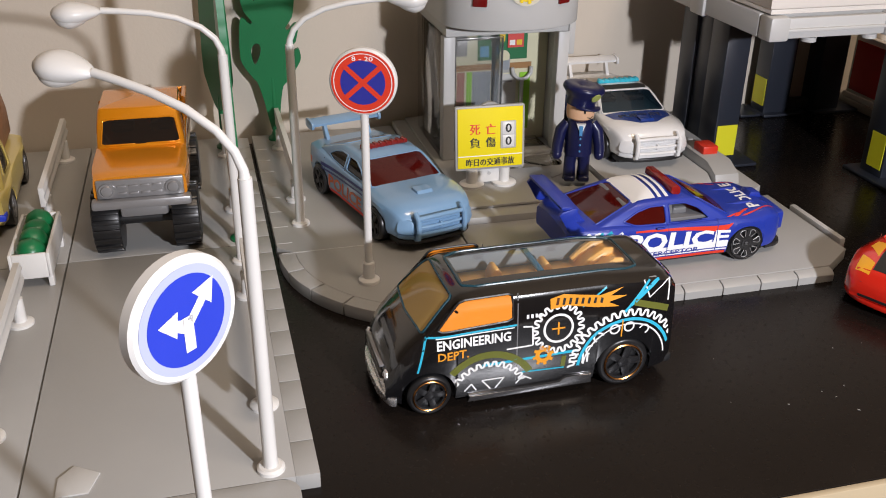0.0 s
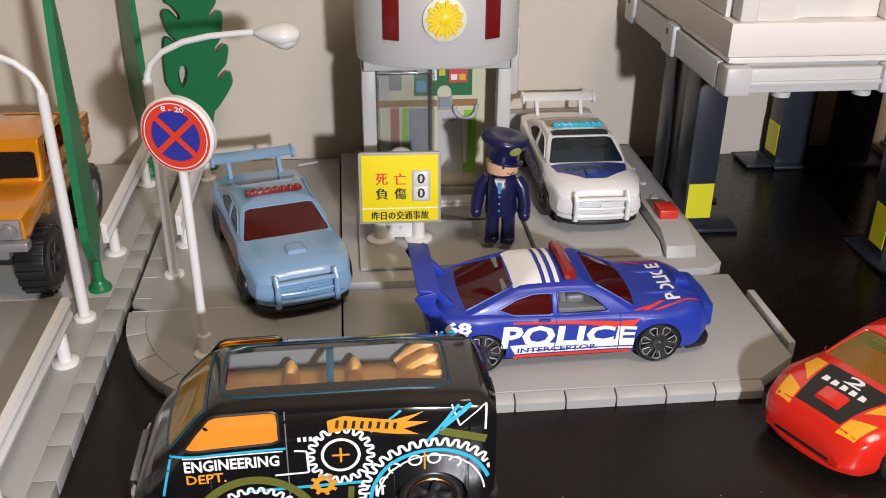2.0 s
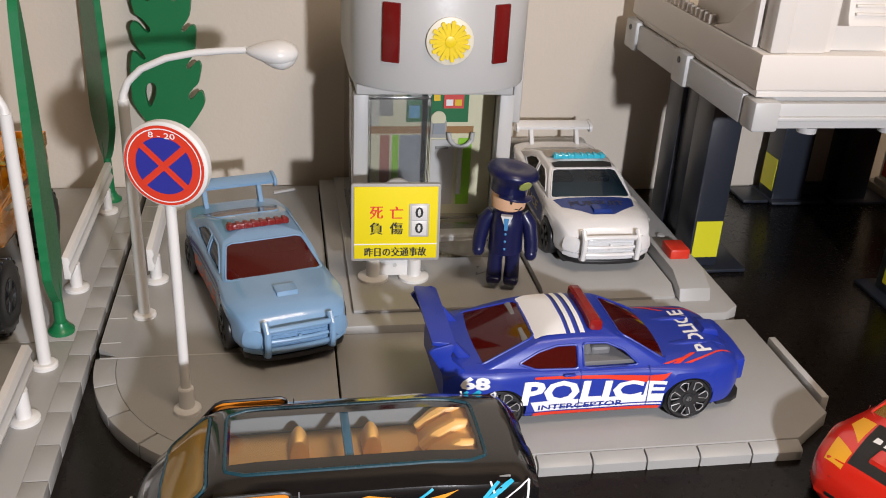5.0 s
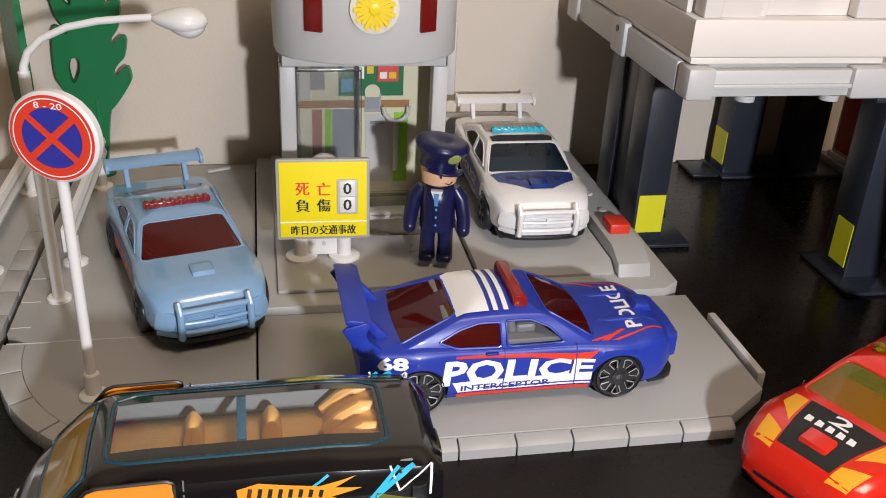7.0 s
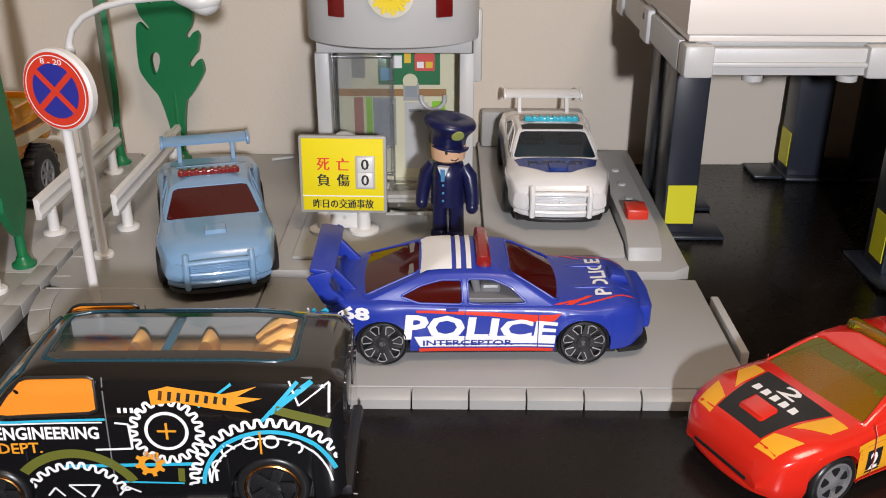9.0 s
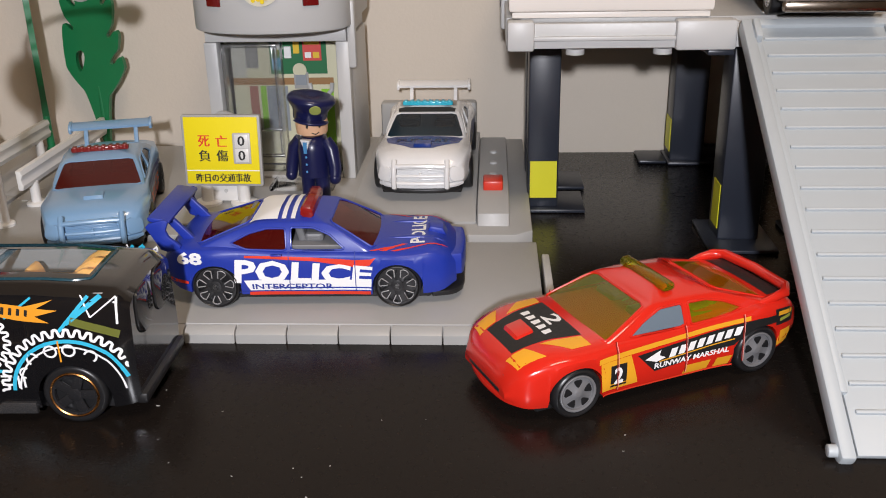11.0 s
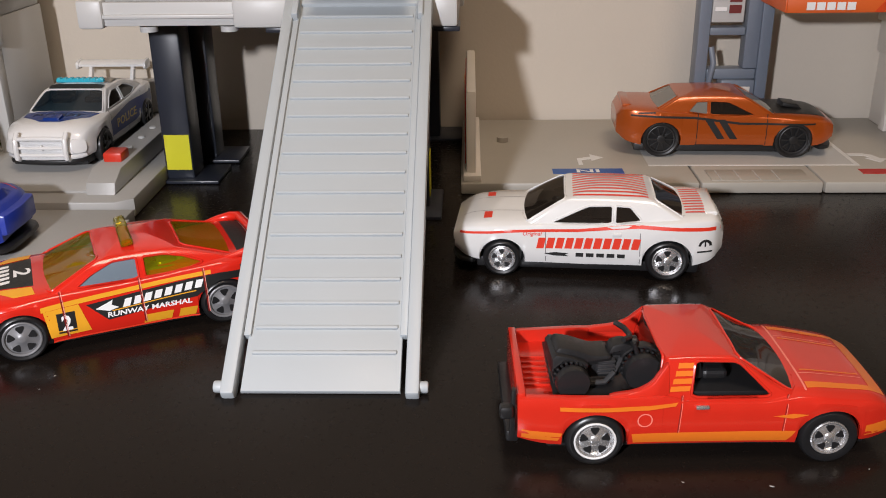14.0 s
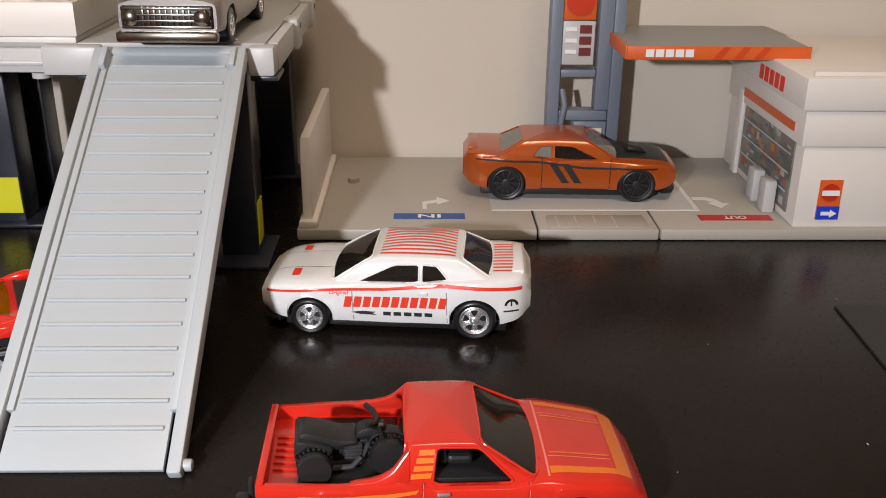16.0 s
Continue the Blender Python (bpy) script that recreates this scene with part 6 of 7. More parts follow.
    spots = ((-6.3, 13.6, 30.4, 43.8, board_green), (-21.8, 15.6, 26.6, 29.0, brown), (-21.8, -14.9, 29.2, 43.8, mat("pale_wall_print", (0.5, 0.5, 0.44), 0.5)), (-14.8, -10.5, 32.5, 41, GREY_DARK), (-10.5, -8.5, 10, 26.2, lime), (-14.4, -11.4, 10, 26.2, mat("dark_red_print", (0.36, 0.14, 0.10), 0.5)),
             (-8.2, -0.8, 10, 26.2, slate), (11.0, 15.3, 2.0, 25, lime), (2.0, 9.6, 2.0, 24.6, GREY_LIGHT), (1.7, 6.8, 25.2, 31, GREY))
    tops = ((5.5, 11.9, 35.1, 43.2, red_n), (6.0, 11.4, 40.6, 42.6, amber_n), (6.2, 8.4, 36.0, 38.0, WHITE_INK), (9.0, 11.2, 36.0, 38.0, amber_n), (2.2, 4.3, 37.6, 43.6, amber_n), (-5.5, -2.1, 32, 36, cyan_n), (-5.2, -1.5, 39, 43, WHITE_INK), (-1.0, 1.4, 36, 40, WHITE_INK), (2.4, 6.1, 26.6, 30.2, slate), (3.4, 7.6, 21.6, 22.3, GREY_DARK))
    for q, (x0, x1, z0, z1, m) in enumerate(tops):
        part("notice", box(x0, x1, 4.6 - 0.03 * q, 4.95, z0, z1, 0), m, pan)
    part("notice", moved(lathe([(0, 0), (2.4, 0), (2.4, 0.3), (0, 0.3)], 20, axis="y"), Matrix.Translation((4.0, 4.8, 31.8))), cream, pan)
    for q, (x0, x1, z0, z1, m) in enumerate(spots):
        part("notice", box(x0, x1, 5.2 - 0.02 * q, 5.35, z0, z1, 0), m, pan)
    fork = part("fork_handle", tube([(7.4, 3.8, 30.0), (7.8, 3.6, 27.6), (9.4, 3.4, 25.8), (11.4, 3.4, 25.2), (13.4, 3.4, 25.8), (15.0, 3.6, 27.6), (15.2, 3.8, 30.0)], 0.75, 8), GREY_LIGHT, b)
    part("stem", rod((11.4, 3.6, 25.2), (11.4, 3.6, 9), 0.8, seg=10), GREY_LIGHT, fork)
    part("clear_counter", box(-3.0, 18.5, -26, 4.2, 0.1, 1.8, 0.5), CLEAR, b, "clear moulded plastic floor block")
    part("clear_cabin", prism(round_rect(-19.6, -1.0, -6.8, 3.6, 2.0), 1.0, 45.0, bevel=0.6), FROST, b, "clear moulded plastic cabin behind the door")
    part("door_step", box(-19.6, 19.6, -11.3, -6.6, 0.05, 1.2, 0.3), GREY, b)


booth()
for ob in list(bpy.data.objects):
    if ob.name.split(".")[0] in ("clear_door", "door_rail", "clear_cabin", "clear_counter"):
        ob.visible_shadow = False


def notice_board():
    b = thing("accident_notice_board", "yellow notice board in a grey frame on two posts", "sign board", 160.1, 270.6, 7.4, -1.4)
    tilt = Matrix.Translation((0, 0, 6.2)) @ Matrix.Rotation(radians(-6), 4, "X") @ Matrix.Diagonal((0.94, 1, 0.94, 1))
    fr = prism(round_rect(-13.4, 13.4, 0, 24.2, 0.8), -0.2, 1.6, "xz", 0.3)
    part("frame", moved(fr, tilt), GREY, b, "grey plastic frame")
    part("panel", moved(box(-12.5, 12.5, -0.5, 0.4, 0.9, 23.4, 0.1), tilt), YELLOW_SIGN, b, "yellow printed panel")
    part("rule", moved(box(-12.5, 12.5, -0.56, -0.4, 5.3, 5.65, 0), tilt), WHITE_INK, b)
    part("number_frame", moved(box(3.9, 9.9, -0.75, -0.3, 7.8, 18.2, 0.3), tilt), GREY_LIGHT, b)
    for z in (8.3, 13.1):
        part("number_slot", moved(box(4.6, 9.2, -0.9, -0.4, z, z + 4.6, 0.2), tilt), WHITE, b)

    def words(text, x0, x1, z0, z1, m, bold=0.0, off=0.62):
        vs, fs = lettering(text, x0, x1, z0, z1, 0.0)
        bm = bmesh.new()
        # heavy strokes: the same glyphs laid side by side
        for k, d in enumerate((-bold, 0.0, bold)):
            sheet(vs, fs, lambda a, c: (a + d, -off - 0.004 * k, c), bm)
        part("lettering", moved(bm, tilt), m, b)
    words("死", -7.8, -4.0, 13.6, 17.4, RED_INK, 0.11)
    words("亡", -1.8, 2.0, 13.6, 17.4, RED_INK, 0.11)
    words("負", -7.8, -4.0, 8.6, 12.4, INK, 0.11)
    words("傷", -1.8, 2.0, 8.6, 12.4, INK, 0.11)
    words("0", 5.8, 8.0, 13.9, 17.2, INK, 0.12, 1.0)
    words("0", 5.8, 8.0, 9.0, 12.3, INK, 0.12, 1.0)
    words("昨日の交通事故", -9.3, 9.3, 1.6, 4.5, INK, 0.1)
    for x in (-6.2, 5.6):
        part("post", rod((x, 1.2, 0.3), (x, 1.2, 6.35), 2.0, seg=18), WHITE, b)
        part("foot", lathe([(0, 0), (4.4, 0), (4.4, 0.8), (3.8, 1.2), (0, 1.2)], 24), WHITE, b).location = (x * MM, 1.2 * MM, 0)
    part("web", box(-4.4, 3.8, 0.8, 1.8, 1, 6.3, 0.2), WHITE, b)
    part("screw", rod((0, 0.5, 4.4), (0, 0.9, 4.4), 0.6, seg=12), GREY_LIGHT, b)
    part("dial", lathe([(0, 0), (4.4, 0), (4.4, 1.2), (0, 1.2)], 36, axis="y"), GREY, b).location = (0.5 * MM, 5.4 * MM, 25.0 * MM)


notice_board()


def figurine():
    """A plain little uniformed figure in one mesh."""
    skin = mat("peach_plastic", (0.75, 0.45, 0.27), 0.4)
    navy = mat("navy_figure_plastic", (0.008, 0.010, 0.055), 0.3)
    tie = mat("blue_tie_plastic", (0.07, 0.25, 0.5), 0.4)
    gold = mat("gold_badge_plastic", (0.35, 0.4, 0.1), 0.35)
    bm = bmesh.new()

    def add(fn, slot):
        before = set(bm.faces)
        fn()
        for f in bm.faces:
            if f not in before:
                f.material_index = slot
    N, S, T, G, W, K = range(6)
    cap = Matrix.Translation((0, -0.3, 30.2)) @ Matrix.Rotation(radians(8), 4, "Y") @ Matrix.Rotation(radians(4), 4, "X")
    for s in (-1, 1):
        add(lambda: tube([(s * 2.6, 0, 0.2), (s * 2.6, 0, 6), (s * 2.3, 0, 11)], [2.4, 2.2, 2.4], 14, bm), N)
        add(lambda: box(s * 2.6 - 2.1, s * 2.6 + 2.1, -3.4, 2.0, 0.05, 2.2, 0.8, bm), N)
        add(lambda: tube([(s * 4.6, 0.2, 20.5), (s * 6.6, -0.2, 18), (s * 7.6, -0.6, 13), (s * 7.8, -1.2, 10.4)], [1.8, 2.2, 2.1, 2.0], 12, bm), N)
        add(lambda: ball((s * 7.8, -1.4, 9.6), 1.9, bm), N)
    add(lambda: tube([(0, 0, 10), (0, 0, 14), (0, 0, 18), (0, 0, 21.2), (0, 0, 22.2)], [5.2, 5.0, 5.0, 4.4, 2.6], 20, bm), N)
    add(lambda: prism([(-1.7, 21.6), (1.7, 21.6), (0, 17.6)], -5.15, -3.6, "xz", 0.0, bm), W)
    add(lambda: prism([(-0.7, 21.0), (0.7, 21.0), (0.5, 17.6), (-0.5, 17.6)], -5.4, -5.1, "xz", 0.0, bm), T)
    for z in (12, 14.2, 16.4):
        add(lambda: ball((0, -5.0, z), 0.4, bm, seg=8), T)
    add(lambda: tube([(0, 0, 21.9), (0, 0, 22.8), (0, 0, 25.5), (0, 0, 28.5)], [3.2, 4.5, 4.8, 4.5], 24, bm), S)
    add(lambda: moved_into(bm, lathe([(4.9, -3.2), (5.1, -1.0), (5.6, 0.2), (6.9, 1.8), (7.1, 2.6), (6.6, 3.5), (5.4, 3.9), (2.6, 3.7), (1.4, 3.2), (0, 3.1)], 32), cap), N)
    add(lambda: moved_into(bm, prism([(5.4 * math.sin(radians(a)), -2.0 - 5.6 * math.cos(radians(a))) for a in range(-70, 71, 10)], -3.3, -2.6, "xy", 0.2), cap), N)
    add(lambda: moved_into(bm, lathe([(0, 0), (1.7, 0), (1.7, 0.4), (0, 0.5)], 16, axis="y"), cap @ Matrix.Translation((0.6, -6.1, 1.1)) @ Matrix.Rotation(radians(30), 4, "X")), G)
    add(lambda: moved_into(bm, lathe([(0, 0), (1.25, 0), (1.25, 0.2), (0, 0.25)], 16, axis="y"), cap @ Matrix.Translation((0.6, -6.25, 1.05)) @ Matrix.Rotation(radians(30), 4, "X")), K)
    for q in range(6):
        add(lambda: moved_into(bm, ball((0.75 * math.cos(q * 1.05), -0.05, 0.75 * math.sin(q * 1.05)), 0.26, seg=6), cap @ Matrix.Translation((0.6, -6.28, 1.05)) @ Matrix.Rotation(radians(30), 4, "X")), G)
    for s in (-1, 1):
        add(lambda: ball((s * 1.8, -4.5, 25.6), 0.48, bm, (0.8, 0.6, 1.3), 8), K)
    add(lambda: tube([(-0.6, -4.6, 23.6), (0.6, -4.8, 23.2), (1.6, -4.4, 23.7)], 0.15, 6, bm), K)
    for v in bm.verts:
        if v.co.z > 22.3:
            v.co = Matrix.Rotation(radians(32), 4, "Z") @ v.co
    for v in bm.verts:
        if v.co.z < 22.3:
            v.co.x *= 0.92
    ob = part("toy_figurine", bm, navy, label="small navy-uniformed plastic toy figurine with a peaked cap", extra=(skin, tie, gold, WHITE, INK), sharp=50)
    tagged(ob, category="figurine")
    ob.matrix_basis = pose(0.1905, 0.2650, 0.0092, 0, 0, -16) @ Matrix.Scale(1.03, 4)


def moved_into(bm, own, m):
    return join(bm, moved(own, m))


figurine()


# ---- signs, lamps, rails, trees ----
def round_sign(name, label, x, y, z0, turn, zc, r, kind):
    s = thing(name, label, "road sign", x, y, z0, turn)
    part("foot", lathe([(0, 0), (3.1, 0), (3.1, 0.9), (2.5, 1.3), (1.7, 1.5), (1.7, 6.2), (1.4, 6.6), (0, 6.6)], 24), WHITE, s)
    part("post", rod((0, 0, 6), (0, 0, zc - r + 1.5), 1.15, seg=16), WHITE, s)
    disc = lathe([(0, 1.3), (r - 0.5, 1.3), (r, 0.8), (r, -0.8), (r - 0.4, -1.2), (0, -1.2)], 48, axis="y")
    d = part("disc", moved(disc, Matrix.Translation((0, 0, zc))), WHITE, s, "white round plate")

    def flat(vs, fs, y, m, nm):
        bm = sheet(vs, fs, lambda a, b: (a, y, zc + b))
        bmesh.ops.recalc_face_normals(bm, faces=bm.faces)
        if sum((f.normal.y for f in bm.faces), 0.0) > 0:
            bmesh.ops.reverse_faces(bm, faces=bm.faces)
        part(nm, bm, m, d)
    if kind == "stop":
        red = mat("sign_red_print", (0.68, 0.045, 0.018), 0.4)
        blue = mat("sign_blue_print", (0.025, 0.03, 0.30), 0.4)
        flat(*ring_outline(0, 0, 0.01, r * 0.93), -1.38, red, "red_field")
        flat(*ring_outline(0, 0, r * 0.84, r * 0.865), -1.44, WHITE_INK, "white_ring")
        flat(*ring_outline(0, 0, 0.01, r * 0.66), -1.44, blue, "blue_field")
        for a in (42, 138):
            c, q = math.cos(radians(a)), math.sin(radians(a))
            L, w = r * 0.72, r * 0.075
            flat([(L * c - w * q, L * q + w * c), (-L * c - w * q, -L * q + w * c), (-L * c + w * q, -L * q - w * c), (L * c + w * q, L * q - w * c)], [(0, 1, 2, 3)], -1.5 - a * 0.0002, red, "red_bar")
        vs, fs = lettering("8 - 20", -r * 0.31, r * 0.31, r * 0.64, r * 0.775, 0.01)
        flat(vs, fs, -1.47, WHITE_INK, "lettering")
    else:
        blue = mat("sign_royal_blue_print", (0.025, 0.05, 0.52), 0.4)
        flat(*ring_outline(0, 0, 0.01, r * 0.86), -1.38, mat("sign_pale_print", (0.42, 0.46, 0.72), 0.4), "pale_ring")
        flat(*ring_outline(0, 0, 0.01, r * 0.72), -1.44, blue, "blue_field")
        k = r / 9.0
        for o in ([(-0.8, -4.6), (0.9, -4.6), (0.9, 0.6), (-0.8, 0.6)], [(-0.8, -1.6), (-0.6, 0.4), (-2.4, 1.0), (-2.8, -0.4)], [(-2.0, -1.8), (-1.4, 2.0), (-4.8, 0.9)], [(0, 0.2), (1.0, -0.8), (3.4, 1.8), (2.4, 2.8)], [(1.2, 3.6), (4.2, 0.8), (4.9, 4.6)]):
            flat([(a * k, b * k) for a, b in o], [tuple(range(len(o)))], -1.5 - 0.004 * len(o), WHITE_INK, "white_arrow")
    return s


round_sign("no_stopping_sign", "round red and blue no-stopping sign on a white post", 106.4, 216.0, TOP, -19, 60.4, 9.1, "stop")
round_sign("direction_sign", "round blue direction sign with white arrows on a white post", 58.9, 88.0, 4.2, 41, 67.8, 9.1, "arrow")


def street_lamp(x, y, turn, lift=0.0, tall=0.0):
    s = thing("street_lamp", "white plastic toy street lamp with a curved arm", "street lamp", x, y, TOP, turn, "street lamps")
    part("foot", lathe([(0, 0), (3.0, 0), (3.0, 0.8), (2.5, 1.2), (0, 1.2)], 24), WHITE, s)
    part("post", rod((0, 0, 1), (0, 0, 63 + tall), 1.55, 1.35, 18), WHITE, s)
    pts = [(0, 0, 62.0), (0.2, 0, 64.5), (1.6, 0, 67.6), (5, 0, 70.8), (11, 0, 73.6), (18, 0, 75.2), (25, 0, 76.0), (30, 0, 76.4)]
    pts = [(a, b, c + tall + lift * max(0, a) / 30) for a, b, c in pts]
    part("arm", tube(pts, [1.25, 0.95, 0.9, 0.85, 0.85, 0.85, 0.85, 0.9], 12), WHITE, s)
    bm = ball((36.0, 0, 76.0), 5.0, squash=(1.28, 1.0, 0.64), seg=24)
    join(bm, ball((37.2, 0, 74.9), 4.2, squash=(1.1, 0.95, 0.72), seg=20))
    for v in bm.verts:
        u = min(1.0, max(0.0, (v.co.x - 28.9) / 9.5))
        v.co.y *= 0.5 + 0.5 * u
        v.co.z = 76.4 + (v.co.z - 76.4) * (0.45 + 0.55 * u)
    moved(bm, Matrix.Translation((30, 0, 76.4 + tall + lift)) @ Matrix.Rotation(-math.atan2(lift, 30), 4, "Y") @ Matrix.Translation((-30, 0, -76.4)))
    part("lamp_head", bm, WHITE, s)
    return s


street_lamp(70.6, 138.0, 146, 3.0, 4.0)
street_lamp(71.0, 237.6, 180, 0.0, 1.0)
street_lamp(91.6, 260.6, -7, 0.0, -3.0)


def guard_rail(x, y0, y1, label="white plastic guard rail on two round-footed posts"):
    g = thing("guard_rail", label, "guard rail", x, y0, TOP, 0, "guard rails")
    L = y1 - y0
    prof = [(-0.8, 7.6), (0.8, 7.6), (1.3, 9.2), (0.8, 10.4), (0.8, 11.4), (1.3, 12.6), (0.8, 14.2), (-0.8, 14.2)]
    bm = bmesh.new()
    prism([(a, b) for a, b in prof], -9, L + 9, "xz", 0.3, bm)
    part("rail", bm, WHITE, g)
    for yy in (0, L):
        part("post", rod((0, yy, 0.5), (0, yy, 8.0), 1.7, 1.6, 14), WHITE, g)
        f = part("foot", lathe([(0, 0), (3.4, 0), (3.4, 0.7), (2.8, 1.1), (0, 1.1)], 22), WHITE, g)
        f.location = (0, yy * MM, 0)


guard_rail(71.2, 161.3, 215.6)
guard_rail(71.2, 277.2, 331.0)
guard_rail(92.4, 281.0, 334.0)
guard_rail(11.0, 285.0, 339.0)
guard_rail(11.0, 163.0, 214.0)


def planter():
    p = thing("flower_box", "white plastic flower box with round green bushes", "planter", 12.0, 249.0, TOP)
    for x0, x1, y0, y1 in ((-5.6, -4.6, -15, 15), (4.6, 5.6, -15, 15), (-4.6, 4.6, -15, -14), (-4.6, 4.6, 14, 15)):
        part("wall", box(x0, x1, y0, y1, 3.2, 11, 0.3), WHITE, p)
    part("bottom", box(-4.6, 4.6, -14, 14, 3.2, 4.2, 0.2), WHITE, p)
    for x in (-4.8, 4.8):
        for y in (-13, 13):
            part("leg", box(x - 0.8, x + 0.8, y - 1.4, y + 1.4, 0, 3.3, 0.3), WHITE, p)
    for k in range(4):
        bm = ball((0, -10 + k * 6.8, 9.6), 4.3, squash=(0.95, 0.95, 0.9 + 0.08 * (k % 2)), seg=18)
        for v in bm.verts:
            v.co += Vector((0, 0, 0.35 * noise.noise(v.co * 0.6)))
        part("bush", bm, GREEN, p)


planter()


def leaf_tree(x, y, turn, height, seed, wide, label, stem=8.0, thick=1.1, holes=True):
    """A flat moulded toy tree: a smooth leaf with slanting notches and slots, on a round foot."""
    t = thing("toy_tree", label, "toy tree", x, y, TOP, turn, "toy trees")
    rng = random.Random(seed)
    L = height - stem

    def girth(v):
        return wide * min(1, (v / 0.13) ** 0.62 if v > 0 else 0) * (1 - max(0, v - 0.2) / 0.8) ** 0.5

    def edge(first, gap):
        if not holes:
            return [(max(0.5, girth(k / 120) + 0.12 * noise.noise((k * 0.31, seed, first * 9))), stem + L * k / 120) for k in range(121)]
        # lobes that end in hooked tips, with round-ended slits between them
        out, v = [], 0.0
        while v < 0.98:
            top = first if v == 0 else v + gap * rng.uniform(0.75, 1.25)
            for k in range(1, 9):
                u = k / 9
                q = v + (top - v) * u
                out.append((max(0.5, girth(min(q, 1)) * (1.03 if v == 0 else 0.82 + 0.24 * u ** 0.7)), stem + L * min(q, 1)))
            w, z, k = girth(min(top, 1)), stem + L * top, rng.uniform(0.8, 1.15) * min(1, girth(min(top, 1)) / 6)
            if top < 0.93:
                out += [(w * 1.03 - 0.6 * k, z + 0.9 * k), (w - 2.0 * k, z + 0.2 * k), (w - 3.3 * k, z - 1.8 * k), (w - 4.8 * k, z - 2.6 * k), (w - 5.4 * k, z - 1.2 * k), (w - 4.0 * k, z + 0.6 * k), (w - 2.9 * k, z + 2.0 * k)]
            v = top + 2.2 / L
        return out
    right, left = edge(0.17, 0.085), edge(0.30, 0.075)
    outline = softened([(0.9, 0.4)] + right + [(0.3, stem + L)] + [(-a, b) for a, b in left[::-1]] + [(-0.9, 0.4)], 2 if holes else 1, 0.25)
    slots = []
    if holes:
        for v, a in ((0.16, -0.5),):
            c = Vector((a * wide, stem + L * v))
            slots.append([(c.x + 1.7 * math.cos(q) * (1 + 0.4 * math.sin(q)) - 1.2 * math.sin(q) * a, c.y + 4.2 * math.sin(q)) for q in np.linspace(0, 2 * math.pi, 17)[:-1]])
    loops = [outline] + slots
    bm = bmesh.new()
    tris = geometry.tessellate_polygon([[Vector((a, b, 0)) for a, b in o] for o in loops])
    flat = [p for o in loops for p in o]
    sides = [[bm.verts.new((a, d, b)) for a, b in flat] for d in (-thick, thick)]
    for q in tris:
        for side in sides:
            try:
                bm.faces.new([side[i] for i in q])
            except ValueError:
                pass
    k = 0
    for o in loops:
        for i in range(len(o)):
            a, c = k + i, k + (i + 1) % len(o)
            bm.faces.new((sides[0][a], sides[0][c], sides[1][c], sides[1][a]))
        k += len(o)
    bmesh.ops.recalc_face_normals(bm, faces=bm.faces)
    part("leaf_plate", bm, GREEN, t, sharp=50)
    part("stem", rod((0, 0, 0), (0, 0, stem + 6), 1.5, 1.2, 12), GREEN, t)
    part("foot", lathe([(0, 0), (3.3, 0), (3.3, 0.8), (2.2, 1.6), (1.7, 3), (0, 3)], 20), GREEN, t)


leaf_tree(71.6, 254.0, 94, 86, 3, 8.5, "flat green moulded plastic toy tree beside the kerb", 9, 1.05, False)
leaf_tree(71.0, 341.0, 117, 122, 5, 9.5, "flat green moulded plastic toy tree near the wall", 15, 1.05, False)
leaf_tree(92.0, 346.0, -4, 118, 9, 11.4, "flat green moulded plastic toy tree before the wall", 20)


def scraps():
    """Small things lying about on the tiles."""
    a = thing("plastic_scrap", "small curled strip of clear grey plastic on the tile", "scrap", 129, 346, TOP, 24)
    part("strip", prism([(-4.2, -0.7), (4.0, -0.9), (4.4, 0.6), (-3.8, 0.9)], 0.02, 0.9, bevel=0.3), GREY_LIGHT, a)
    b = thing("moulded_clip", "flat grey moulded clip lying on the tile", "clip", 186.8, 275.6, 6.6, 30)
    part("ring", tube([(-3.6, -1.8, 0.5), (0, 2.2, 0.5), (3.4, -1.6, 0.5), (-3.6, -1.8, 0.5)], 0.45, 8), GREY_DARK, b)
    rng = random.Random(12)
    dust = bmesh.new()
    for k in range(30):
        x, y = (rng.uniform(270, 530), rng.uniform(112, 262)) if k > 12 else (rng.uniform(170, 280), rng.uniform(112, 180))
        q = rng.uniform(0.09, 0.24)
        m = Matrix.Translation((x, y, 0.12)) @ Matrix.Rotation(rng.uniform(0, 3.1), 4, "Z") @ Matrix.Diagonal((rng.uniform(0.8, 3.0), 0.9, 0.5, 1))
        join(dust, moved(ball((0, 0, 0), q, seg=6), m))
    tagged(part("dust", dust, GREY, label="pale dust flecks scattered over the black tabletop"), category="dust", kind="stuff")


scraps()


